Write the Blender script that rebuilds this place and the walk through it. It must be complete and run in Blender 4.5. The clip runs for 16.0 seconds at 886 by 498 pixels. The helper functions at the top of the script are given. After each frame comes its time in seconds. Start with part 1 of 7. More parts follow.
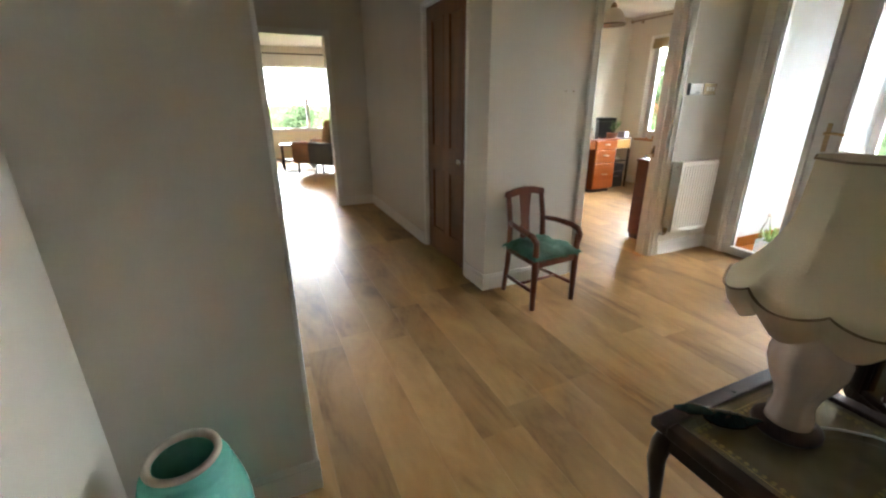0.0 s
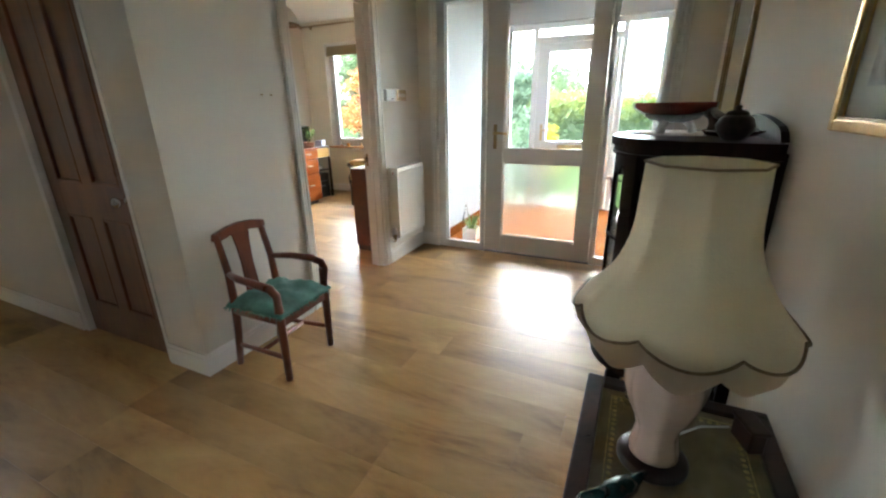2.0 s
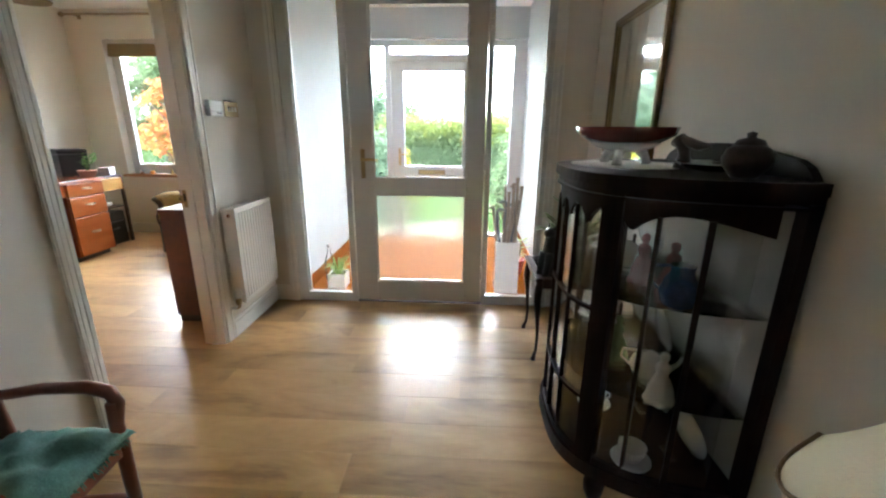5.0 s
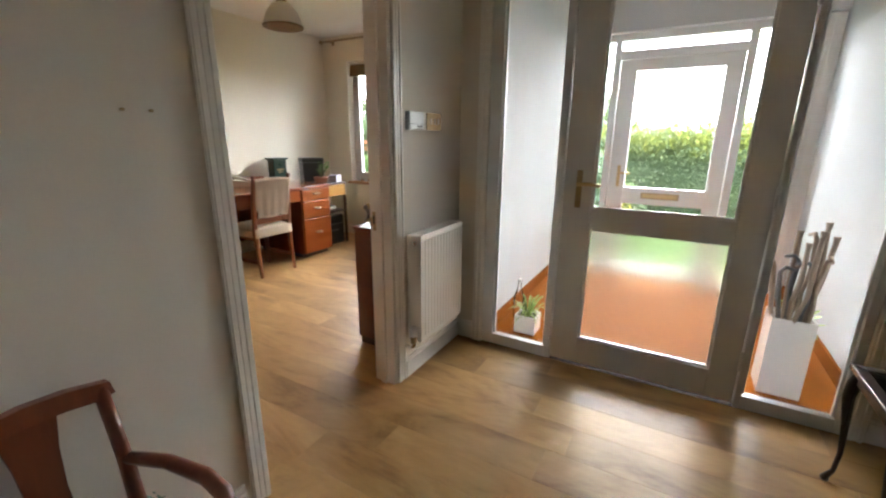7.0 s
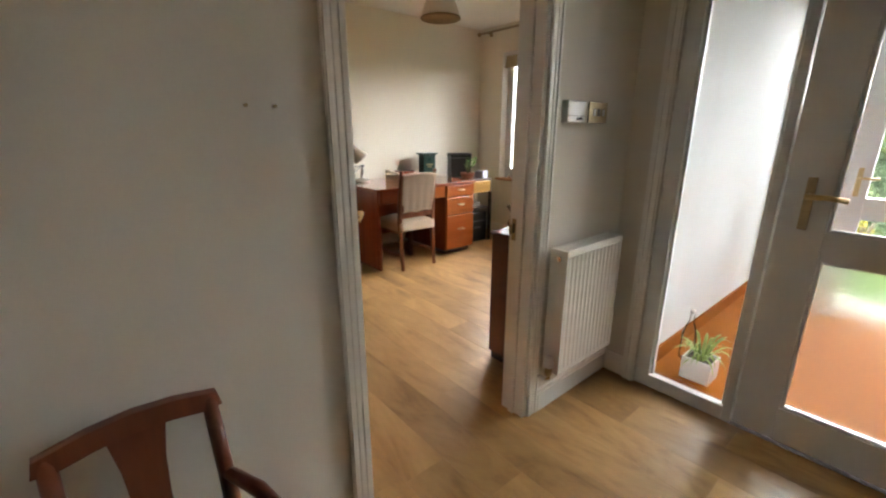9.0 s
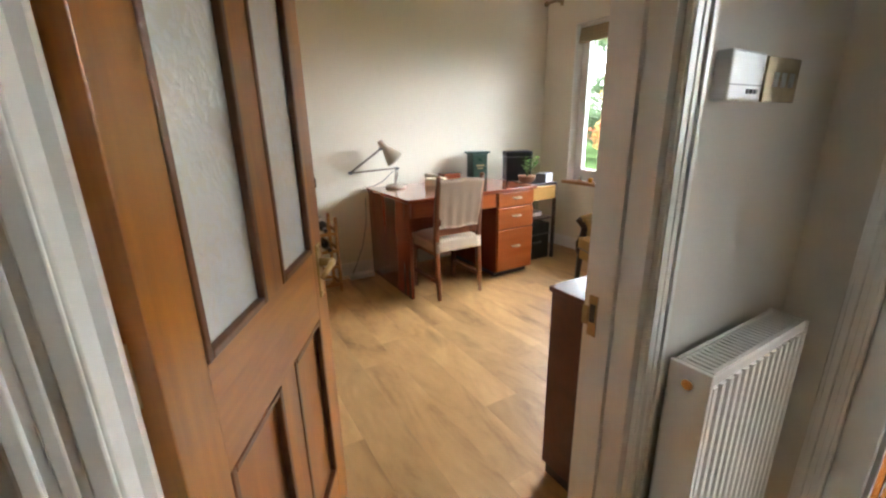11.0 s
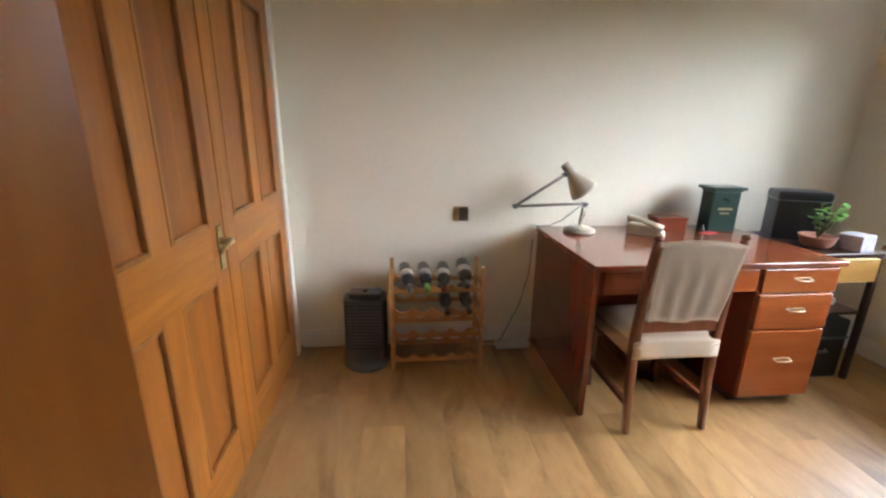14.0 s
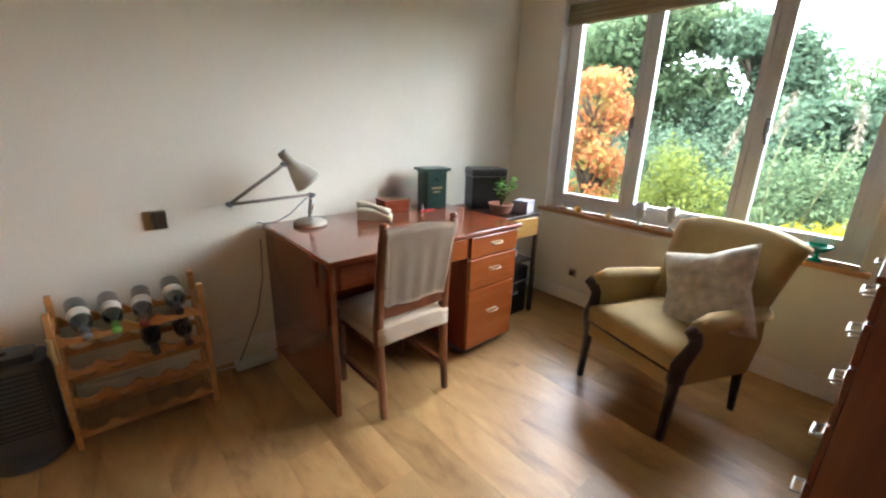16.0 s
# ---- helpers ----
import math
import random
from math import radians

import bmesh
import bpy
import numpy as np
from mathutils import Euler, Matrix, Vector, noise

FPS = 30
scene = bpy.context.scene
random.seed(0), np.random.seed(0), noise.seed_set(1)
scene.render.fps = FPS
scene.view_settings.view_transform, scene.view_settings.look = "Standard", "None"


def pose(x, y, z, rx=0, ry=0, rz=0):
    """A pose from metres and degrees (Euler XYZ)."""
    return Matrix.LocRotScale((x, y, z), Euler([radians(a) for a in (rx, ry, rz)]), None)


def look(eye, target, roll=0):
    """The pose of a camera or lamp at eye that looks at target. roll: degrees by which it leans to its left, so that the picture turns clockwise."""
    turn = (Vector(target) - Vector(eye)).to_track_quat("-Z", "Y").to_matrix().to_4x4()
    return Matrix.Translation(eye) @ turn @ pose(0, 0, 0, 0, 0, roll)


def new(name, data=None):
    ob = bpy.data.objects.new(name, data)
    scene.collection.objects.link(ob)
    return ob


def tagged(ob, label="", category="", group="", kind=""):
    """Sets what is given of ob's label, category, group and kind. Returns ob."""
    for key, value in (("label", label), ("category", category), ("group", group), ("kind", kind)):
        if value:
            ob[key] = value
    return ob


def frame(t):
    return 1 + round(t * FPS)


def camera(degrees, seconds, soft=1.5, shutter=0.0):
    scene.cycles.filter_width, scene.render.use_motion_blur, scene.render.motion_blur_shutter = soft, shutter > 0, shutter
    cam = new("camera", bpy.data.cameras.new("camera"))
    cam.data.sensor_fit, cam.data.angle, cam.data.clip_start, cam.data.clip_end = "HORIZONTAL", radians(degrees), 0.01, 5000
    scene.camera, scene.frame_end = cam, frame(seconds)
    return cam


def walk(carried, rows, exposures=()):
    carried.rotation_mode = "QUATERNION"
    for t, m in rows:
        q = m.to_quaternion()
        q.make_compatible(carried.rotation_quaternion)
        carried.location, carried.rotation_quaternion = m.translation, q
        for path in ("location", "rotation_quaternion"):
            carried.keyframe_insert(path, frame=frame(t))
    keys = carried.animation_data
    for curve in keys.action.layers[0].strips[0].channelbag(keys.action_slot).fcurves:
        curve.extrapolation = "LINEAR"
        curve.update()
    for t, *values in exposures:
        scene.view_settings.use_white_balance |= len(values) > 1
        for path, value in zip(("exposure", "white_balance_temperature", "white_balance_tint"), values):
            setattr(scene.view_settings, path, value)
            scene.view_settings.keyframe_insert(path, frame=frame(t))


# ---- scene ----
cam = camera(94.3, 16.0, soft=2.3)
PATH = [
    (0, (0.179, 0.021, 1.284), (0.945, 1.741, 0.61), -0.3),
    (0.5, (0.246, 0.146, 1.296), (1.23, 1.749, 0.619), 0.9),
    (1, (0.279, 0.257, 1.278), (1.537, 1.657, 0.603), 0.9),
    (1.5, (0.329, 0.42, 1.282), (1.856, 1.508, 0.586), -0.8),
    (2, (0.448, 0.536, 1.269), (2.158, 1.344, 0.619), -0.9),
    (2.5, (0.558, 0.661, 1.279), (2.402, 1.146, 0.675), -0.5),
    (3, (0.622, 0.731, 1.277), (2.533, 0.826, 0.695), -0.6),
    (5.5, (1.197, 1.029, 1.263), (3.115, 1.139, 0.71), 0.9),
    (6, (1.385, 1.11, 1.276), (3.276, 1.466, 0.731), 0.7),
    (6.5, (1.502, 1.187, 1.279), (3.317, 1.835, 0.744), 0.6),
    (7, (1.619, 1.201, 1.289), (3.299, 2.153, 0.766), 0.5),
    (7.5, (1.672, 1.194, 1.293), (3.184, 2.396, 0.774), 0.5),
    (8, (1.684, 1.2, 1.296), (3.06, 2.552, 0.766), 0.4),
    (10.5, (2.348, 1.81, 1.289), (3.435, 3.389, 0.721), -0.8),
    (11, (2.493, 1.949, 1.292), (3.475, 3.594, 0.717), -1.1),
    (11.5, (2.576, 2.145, 1.324), (3.485, 3.826, 0.734), -1.2),
    (12, (2.717, 2.301, 1.301), (3.562, 4.019, 0.725), -1.1),
    (12.5, (2.827, 2.453, 1.296), (3.54, 4.232, 0.723), -1.2),
    (13, (2.872, 2.591, 1.301), (3.444, 4.415, 0.714), -0.8),
    (13.5, (2.891, 2.788, 1.319), (3.33, 4.653, 0.746), -0.1),
    (14, (2.932, 2.959, 1.337), (3.139, 4.872, 0.792), 0.8),
    (14.5, (2.921, 3.079, 1.345), (2.947, 4.991, 0.759), 1.4),
    (15, (3.0, 3.134, 1.356), (3.256, 5.014, 0.725), 1.0),
    (15.5, (3.047, 3.132, 1.361), (3.832, 4.857, 0.723), 1.2),
    (16, (3.085, 3.087, 1.355), (4.344, 4.521, 0.758), 1.8),
]
walk(cam, [(t, look(eye, target, roll)) for t, eye, target, roll in PATH], [(0.0, 6.05, 6000, 7), (1.5, 5.95, 5700, 4), (3.0, 5.9, 5600, 3), (5.5, 5.65, 5600, 6), (8.0, 5.25, 6400, 10), (11.0, 5.6, 5850, 7), (13.5, 5.45, 5650, 7), (15.0, 5.4, 5600, 7), (16.0, 5.25, 5600, 6)])

# ---- world and light ----
world = bpy.data.worlds.new("overcast_sky")
scene.world = world
world.use_nodes = True
wn = world.node_tree
for n in list(wn.nodes):
    wn.nodes.remove(n)
sky = wn.nodes.new("ShaderNodeTexSky")
sky.sky_type = "NISHITA"
sky.sun_disc = False
sky.sun_elevation, sky.sun_rotation = radians(45), radians(50)
sky.dust_density, sky.air_density = 1.0, 1.0
soft_sky = wn.nodes.new("ShaderNodeHueSaturation")
soft_sky.inputs["Saturation"].default_value = 0.12
back = wn.nodes.new("ShaderNodeBackground")
back.inputs["Strength"].default_value = 0.08
wout = wn.nodes.new("ShaderNodeOutputWorld")
wn.links.new(sky.outputs[0], soft_sky.inputs["Color"])
wn.links.new(soft_sky.outputs[0], back.inputs["Color"])
wn.links.new(back.outputs[0], wout.inputs["Surface"])

sun_data = bpy.data.lights.new("sun", "SUN")
sun_data.energy, sun_data.angle, sun_data.color = 1.45, radians(150), (1.0, 0.96, 0.9)
sun = new("sun", sun_data)
sun.matrix_world = look((15.3, 12.9, 20), (0, 0, 0))


# ---- materials ----
def mat(name, col, rough=0.5, var=0.12, scale=6.0, bump=0.0, bscale=80.0, metal=0.0, coat=0.0, stretch=(1, 1, 1), col2=None, rand=False, fine=0.5, spec=0.5):
    """A node material with colour drift at two scales, uneven gloss and fine relief."""
    m = bpy.data.materials.new(name)
    m.use_nodes = True
    t = m.node_tree
    b = t.nodes["Principled BSDF"]
    link = t.links.new
    tc = t.nodes.new("ShaderNodeTexCoord")
    mp = t.nodes.new("ShaderNodeMapping")
    mp.inputs["Scale"].default_value = stretch
    link(tc.outputs["Object"], mp.inputs["Vector"])
    if rand:
        oi = t.nodes.new("ShaderNodeObjectInfo")
        mu = t.nodes.new("ShaderNodeMath")
        mu.operation = "MULTIPLY"
        mu.inputs[1].default_value = 57.0
        link(oi.outputs["Random"], mu.inputs[0])
        link(mu.outputs[0], mp.inputs["Location"])
    n1 = t.nodes.new("ShaderNodeTexNoise")
    n1.inputs["Scale"].default_value, n1.inputs["Detail"].default_value = scale, 4
    n2 = t.nodes.new("ShaderNodeTexNoise")
    n2.inputs["Scale"].default_value, n2.inputs["Detail"].default_value = bscale, 3
    link(mp.outputs[0], n1.inputs["Vector"])
    link(mp.outputs[0], n2.inputs["Vector"])
    mixn = t.nodes.new("ShaderNodeMix")
    mixn.inputs[0].default_value = fine * 0.5
    link(n1.outputs["Fac"], mixn.inputs[2])
    link(n2.outputs["Fac"], mixn.inputs[3])
    ramp = t.nodes.new("ShaderNodeValToRGB")
    lo = [max(0, c * (1 - var)) for c in col] if col2 is None else col2
    hi = [min(1, c * (1 + var)) for c in col] if col2 is None else col
    ramp.color_ramp.elements[0].position, ramp.color_ramp.elements[1].position = 0.33, 0.67
    ramp.color_ramp.elements[0].color = (*lo, 1)
    ramp.color_ramp.elements[1].color = (*hi, 1)
    link(mixn.outputs[0], ramp.inputs[0])
    last = ramp.outputs[0]
    if rand:
        hs = t.nodes.new("ShaderNodeHueSaturation")
        mr = t.nodes.new("ShaderNodeMapRange")
        mr.inputs[3].default_value, mr.inputs[4].default_value = 0.8, 1.14
        link(oi.outputs["Random"], mr.inputs[0])
        link(mr.outputs[0], hs.inputs["Value"])
        link(last, hs.inputs["Color"])
        last = hs.outputs[0]
    link(last, b.inputs["Base Color"])
    rr = t.nodes.new("ShaderNodeMapRange")
    rr.inputs[3].default_value, rr.inputs[4].default_value = max(0.02, rough - 0.07), min(1, rough + 0.07)
    link(n1.outputs["Fac"], rr.inputs[0])
    link(rr.outputs[0], b.inputs["Roughness"])
    b.inputs["Metallic"].default_value = metal
    b.inputs["Specular IOR Level"].default_value = spec
    if coat:
        b.inputs["Coat Weight"].default_value, b.inputs["Coat Roughness"].default_value = coat, 0.12
    if bump:
        bp = t.nodes.new("ShaderNodeBump")
        bp.inputs["Strength"].default_value, bp.inputs["Distance"].default_value = bump, 0.004
        link(n2.outputs["Fac"], bp.inputs["Height"])
        link(bp.outputs[0], b.inputs["Normal"])
    return m


def wood(name, dark, light, rough=0.35, along="z", scale=9.0, coat=0.2, rand=False, figure=1.0, bump=0.05):
    """Wood whose grain runs along one axis: broad figure, fine pores and slow stains."""
    m = mat(name, light, rough, col2=dark, scale=scale, coat=coat, rand=rand, bump=bump, bscale=55,
            stretch={"x": (0.09, 1, 1), "y": (1, 0.09, 1), "z": (1, 1, 0.09)}[along])
    n = [k for k in m.node_tree.nodes if k.type == "TEX_NOISE"][0]
    n.inputs["Distortion"].default_value = 1.2 * figure
    return m


def clear_glass(name, tint=(1, 1, 1), gloss=0.02, ior=1.3):
    """Thin clear glass: light passes straight through, with a Fresnel reflection."""
    m = bpy.data.materials.new(name)
    m.use_nodes = True
    t = m.node_tree
    for n in list(t.nodes):
        t.nodes.remove(n)
    out = t.nodes.new("ShaderNodeOutputMaterial")
    mx = t.nodes.new("ShaderNodeMixShader")
    tr = t.nodes.new("ShaderNodeBsdfTransparent")
    tr.inputs[0].default_value = (*tint, 1)
    gl = t.nodes.new("ShaderNodeBsdfGlossy")
    gl.inputs["Roughness"].default_value = gloss
    fr = t.nodes.new("ShaderNodeFresnel")
    fr.inputs[0].default_value = ior
    t.links.new(fr.outputs[0], mx.inputs[0])
    t.links.new(tr.outputs[0], mx.inputs[1])
    t.links.new(gl.outputs[0], mx.inputs[2])
    t.links.new(mx.outputs[0], out.inputs[0])
    return m


def obscure_glass(name, scale=14.0, rough=0.35, strength=0.6):
    """Patterned glass that blurs what lies behind it."""
    m = bpy.data.materials.new(name)
    m.use_nodes = True
    t = m.node_tree
    b = t.nodes["Principled BSDF"]
    b.inputs["Transmission Weight"].default_value = 1.0
    b.inputs["Roughness"].default_value = rough
    b.inputs["IOR"].default_value = 1.07
    b.inputs["Base Color"].default_value = (0.97, 0.98, 0.96, 1)
    tc = t.nodes.new("ShaderNodeTexCoord")
    vo = t.nodes.new("ShaderNodeTexVoronoi")
    vo.feature = "SMOOTH_F1"
    vo.inputs["Scale"].default_value = scale
    nz = t.nodes.new("ShaderNodeTexNoise")
    nz.inputs["Scale"].default_value = scale * 0.8
    nz.inputs["Distortion"].default_value = 1.5
    ad = t.nodes.new("ShaderNodeMath")
    bp = t.nodes.new("ShaderNodeBump")
    bp.inputs["Strength"].default_value, bp.inputs["Distance"].default_value = strength, 0.02
    t.links.new(tc.outputs["Object"], vo.inputs["Vector"])
    t.links.new(tc.outputs["Object"], nz.inputs["Vector"])
    t.links.new(vo.outputs["Distance"], ad.inputs[0])
    t.links.new(nz.outputs["Fac"], ad.inputs[1])
    t.links.new(ad.outputs[0], bp.inputs["Height"])
    t.links.new(bp.outputs[0], b.inputs["Normal"])
    return m


M_WALL = mat("wall_paint", (0.75, 0.705, 0.63), 0.75, var=0.035, scale=1.6, bump=0.12, bscale=140)
M_STUDY = mat("study_paint", (0.82, 0.775, 0.66), 0.75, var=0.03, scale=1.4, bump=0.12, bscale=140)
M_CEIL = mat("ceiling_paint", (0.85, 0.83, 0.79), 0.85, var=0.03, scale=2, bump=0.15, bscale=90)
M_WHITE = mat("white_gloss_paint", (0.85, 0.83, 0.79), 0.32, var=0.04, scale=5, bump=0.05, bscale=50)
M_UPVC = mat("white_upvc", (0.72, 0.73, 0.73), 0.35, var=0.02, scale=3)
M_RAD = mat("radiator_enamel", (0.82, 0.8, 0.75), 0.35, var=0.03, scale=6)
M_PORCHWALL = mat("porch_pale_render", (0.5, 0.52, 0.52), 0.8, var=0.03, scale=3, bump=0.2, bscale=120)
M_TERRA = mat("terracotta_floor", (0.24, 0.075, 0.007), 0.85, var=0.12, scale=5, bump=0.2, bscale=90, spec=0.05)
M_PINE = wood("orange_pine", (0.29, 0.092, 0.013), (0.5, 0.19, 0.027), 0.32, "z", 10, 0.18)
M_PINE_H = wood("orange_pine_cross", (0.3, 0.098, 0.014), (0.52, 0.2, 0.029), 0.32, "x", 10, 0.18)
M_PINE_P = wood("pine_panel", (0.23, 0.07, 0.011), (0.39, 0.14, 0.022), 0.34, "z", 7, 0.18)
M_PINEBEAD = wood("pine_bead", (0.24, 0.09, 0.02), (0.4, 0.17, 0.045), 0.34, "z", 10, 0.3)
M_MOULD = wood("dark_moulding", (0.13, 0.045, 0.015), (0.2, 0.075, 0.025), 0.35, "z", 14, 0.3)
M_BROWN = wood("brown_door_wood", (0.12, 0.045, 0.02), (0.22, 0.09, 0.04), 0.35, "z", 9, 0.3)
M_MAHOG = wood("mahogany", (0.14, 0.032, 0.013), (0.21, 0.052, 0.02), 0.24, "z", 7, 0.5)
M_MAHOG_X = wood("mahogany_top", (0.17, 0.04, 0.016), (0.29, 0.08, 0.032), 0.16, "x", 7, 0.7)
M_CHERRY = wood("cherry_drawer", (0.31, 0.075, 0.018), (0.43, 0.12, 0.028), 0.22, "x", 6, 0.5)
M_DARK = wood("dark_polished_wood", (0.016, 0.007, 0.005), (0.045, 0.018, 0.012), 0.3, "z", 12, 0.2)
M_CABWOOD = wood("black_brown_cabinet_wood", (0.01, 0.0045, 0.0035), (0.028, 0.012, 0.008), 0.42, "z", 12, 0.0)
M_CABWOOD.node_tree.nodes["Principled BSDF"].inputs["Specular IOR Level"].default_value = 0.15
M_CHAIRWOOD = wood("chair_oak", (0.13, 0.042, 0.018), (0.24, 0.085, 0.034), 0.35, "z", 14, 0.25)
M_CHAIRRED = wood("red_brown_chair_wood", (0.12, 0.03, 0.013), (0.22, 0.062, 0.027), 0.3, "z", 14, 0.35)
M_BUREAU = wood("bureau_mahogany", (0.07, 0.018, 0.01), (0.12, 0.032, 0.016), 0.42, "x", 8, 0.08)
M_CARVED = wood("dull_dark_wood", (0.03, 0.012, 0.008), (0.07, 0.028, 0.017), 0.55, "z", 14, 0.0)
M_RACK = wood("rack_pine", (0.42, 0.2, 0.06), (0.6, 0.33, 0.12), 0.45, "x", 12, 0.1)
M_SILL = wood("sill_oak", (0.36, 0.17, 0.06), (0.5, 0.26, 0.1), 0.6, "y", 9, 0.0)
M_OAK = mat("oak_plank", (0.56, 0.345, 0.145), 0.38, col2=(0.275, 0.146, 0.055), scale=2.6, rand=True, bump=0.05, bscale=30, stretch=(1.15, 0.36, 1.15), fine=0.35, spec=0.4)
oak = M_OAK.node_tree
broad = [k for k in oak.nodes if k.type == "TEX_NOISE"][0]
broad.inputs["Distortion"].default_value, broad.inputs["Detail"].default_value, broad.inputs["Roughness"].default_value = 1.6, 6, 0.6
ramp_oak = [k for k in oak.nodes if k.type == "VALTORGB"][0]
mid = ramp_oak.color_ramp.elements.new(0.46)
mid.color = (0.43, 0.252, 0.098, 1)
knots = oak.nodes.new("ShaderNodeTexVoronoi")
knots.inputs["Scale"].default_value = 3.0
knot_map = oak.nodes.new("ShaderNodeMapRange")
knot_map.inputs[1].default_value, knot_map.inputs[2].default_value, knot_map.inputs[3].default_value, knot_map.inputs[4].default_value = 0.02, 0.2, 0.6, 1.0
warp = oak.nodes.new("ShaderNodeVectorMath")
warp.operation = "MULTIPLY_ADD"
warp.inputs[1].default_value = (0.22, 0.22, 0.22)
oak.links.new(broad.outputs["Color"], warp.inputs[0])
knot_place = oak.nodes.new("ShaderNodeMapping")
knot_place.inputs["Scale"].default_value = (1.0, 0.45, 1.0)
oak.links.new([k for k in oak.nodes if k.type == "TEX_COORD"][0].outputs["Object"], knot_place.inputs["Vector"])
oak.links.new([k for k in oak.nodes if k.type == "MATH"][0].outputs[0], knot_place.inputs["Location"])
oak.links.new(knot_place.outputs[0], warp.inputs[2])
oak.links.new(warp.outputs[0], knots.inputs["Vector"])
oak.links.new(knots.outputs["Distance"], knot_map.inputs[0])
knot_mix = oak.nodes.new("ShaderNodeMix")
knot_mix.data_type, knot_mix.blend_type = "RGBA", "MULTIPLY"
knot_mix.inputs[0].default_value = 1.0
tone_oak = [k for k in oak.nodes if k.type == "HUE_SAT"][0]
oak.links.new(tone_oak.outputs[0], knot_mix.inputs[6])
oak.links.new(knot_map.outputs[0], knot_mix.inputs[7])
oak.links.new(knot_mix.outputs[2], oak.nodes["Principled BSDF"].inputs["Base Color"])
M_GLASS = clear_glass("window_glass")
M_FROST = obscure_glass("frosted_glass", 40, 0.58, 0.08)


def milky_glass(name, col, through_share, bump_scale=60.0, sheen=0.06, relief=0.15):
    """Milky pressed glass: light is scattered both back and through."""
    m = bpy.data.materials.new(name)
    m.use_nodes = True
    t = m.node_tree
    out = t.nodes["Material Output"]
    t.nodes.remove(t.nodes["Principled BSDF"])
    nz = t.nodes.new("ShaderNodeTexNoise")
    nz.inputs["Scale"].default_value = bump_scale
    tc = t.nodes.new("ShaderNodeTexCoord")
    bp = t.nodes.new("ShaderNodeBump")
    bp.inputs["Strength"].default_value, bp.inputs["Distance"].default_value = relief, 0.004
    t.links.new(tc.outputs["Object"], nz.inputs["Vector"])
    t.links.new(nz.outputs["Fac"], bp.inputs["Height"])
    df = t.nodes.new("ShaderNodeBsdfDiffuse")
    tl = t.nodes.new("ShaderNodeBsdfTranslucent")
    gl = t.nodes.new("ShaderNodeBsdfGlossy")
    gl.inputs["Roughness"].default_value = 0.25
    for n in (df, tl):
        n.inputs["Color"].default_value = (*col, 1)
        t.links.new(bp.outputs[0], n.inputs["Normal"])
    t.links.new(bp.outputs[0], gl.inputs["Normal"])
    a, b = t.nodes.new("ShaderNodeMixShader"), t.nodes.new("ShaderNodeMixShader")
    a.inputs[0].default_value, b.inputs[0].default_value = through_share, sheen
    t.links.new(df.outputs[0], a.inputs[1])
    t.links.new(tl.outputs[0], a.inputs[2])
    t.links.new(a.outputs[0], b.inputs[1])
    t.links.new(gl.outputs[0], b.inputs[2])
    t.links.new(b.outputs[0], out.inputs[0])
    return m


M_LEAFGLASS = milky_glass("leaf_pattern_glass", (0.9, 0.885, 0.83), 0.2, sheen=0.12)
M_ETCH = milky_glass("etched_leaf", (0.985, 0.985, 0.97), 0.05, 200.0, 0.19)
M_BRASS = mat("brass", (0.6, 0.46, 0.24), 0.32, var=0.08, scale=20, metal=1.0)
M_OLDBRASS = mat("aged_brass", (0.42, 0.33, 0.2), 0.35, var=0.15, scale=20, metal=1.0)
M_CHROME = mat("chrome", (0.75, 0.75, 0.76), 0.15, var=0.03, scale=20, metal=1.0)
M_BLACK = mat("black_plastic", (0.02, 0.02, 0.022), 0.4, var=0.2, scale=10)
M_GREYPL = mat("grey_plastic", (0.14, 0.145, 0.155), 0.45, var=0.12, scale=10)
M_LAMPPAINT = mat("stone_lamp_enamel", (0.5, 0.45, 0.37), 0.35, var=0.06, scale=10)
M_CREAMCLOTH = mat("cream_fabric", (0.62, 0.5, 0.37), 0.9, var=0.08, scale=6, bump=0.5, bscale=260)
M_GOLDCLOTH = mat("ochre_fabric", (0.42, 0.3, 0.12), 0.85, var=0.1, scale=6, bump=0.5, bscale=320)
M_GREENCLOTH = mat("green_velvet", (0.11, 0.25, 0.21), 0.75, var=0.45, scale=9, bump=0.5, bscale=150)
M_PILLOW = mat("printed_linen", (0.55, 0.48, 0.38), 0.9, var=0.3, scale=20, bump=0.4, bscale=260)
M_SHADE = mat("cream_lampshade", (0.78, 0.7, 0.5), 0.8, var=0.04, scale=4, bump=0.3, bscale=220)
M_TRIM = mat("brown_braid", (0.24, 0.17, 0.1), 0.8, var=0.2, scale=40)
M_PINKCER = mat("blush_ceramic", (0.64, 0.5, 0.41), 0.1, var=0.05, scale=5, coat=0.6)
M_TEALCER = mat("aqua_glaze", (0.16, 0.5, 0.42), 0.25, var=0.12, scale=9, coat=0.4)
M_WHITECER = mat("white_china", (0.78, 0.77, 0.74), 0.12, var=0.03, scale=8, coat=0.4)
M_REDCER = mat("oxblood_glaze", (0.22, 0.05, 0.035), 0.2, var=0.2, scale=8, coat=0.4)
M_EARTH = mat("dark_earthenware", (0.06, 0.045, 0.04), 0.3, var=0.5, scale=25, bump=0.3, bscale=60)
M_SOIL = mat("soil", (0.04, 0.028, 0.02), 0.95, var=0.4, scale=30, bump=0.6, bscale=90)
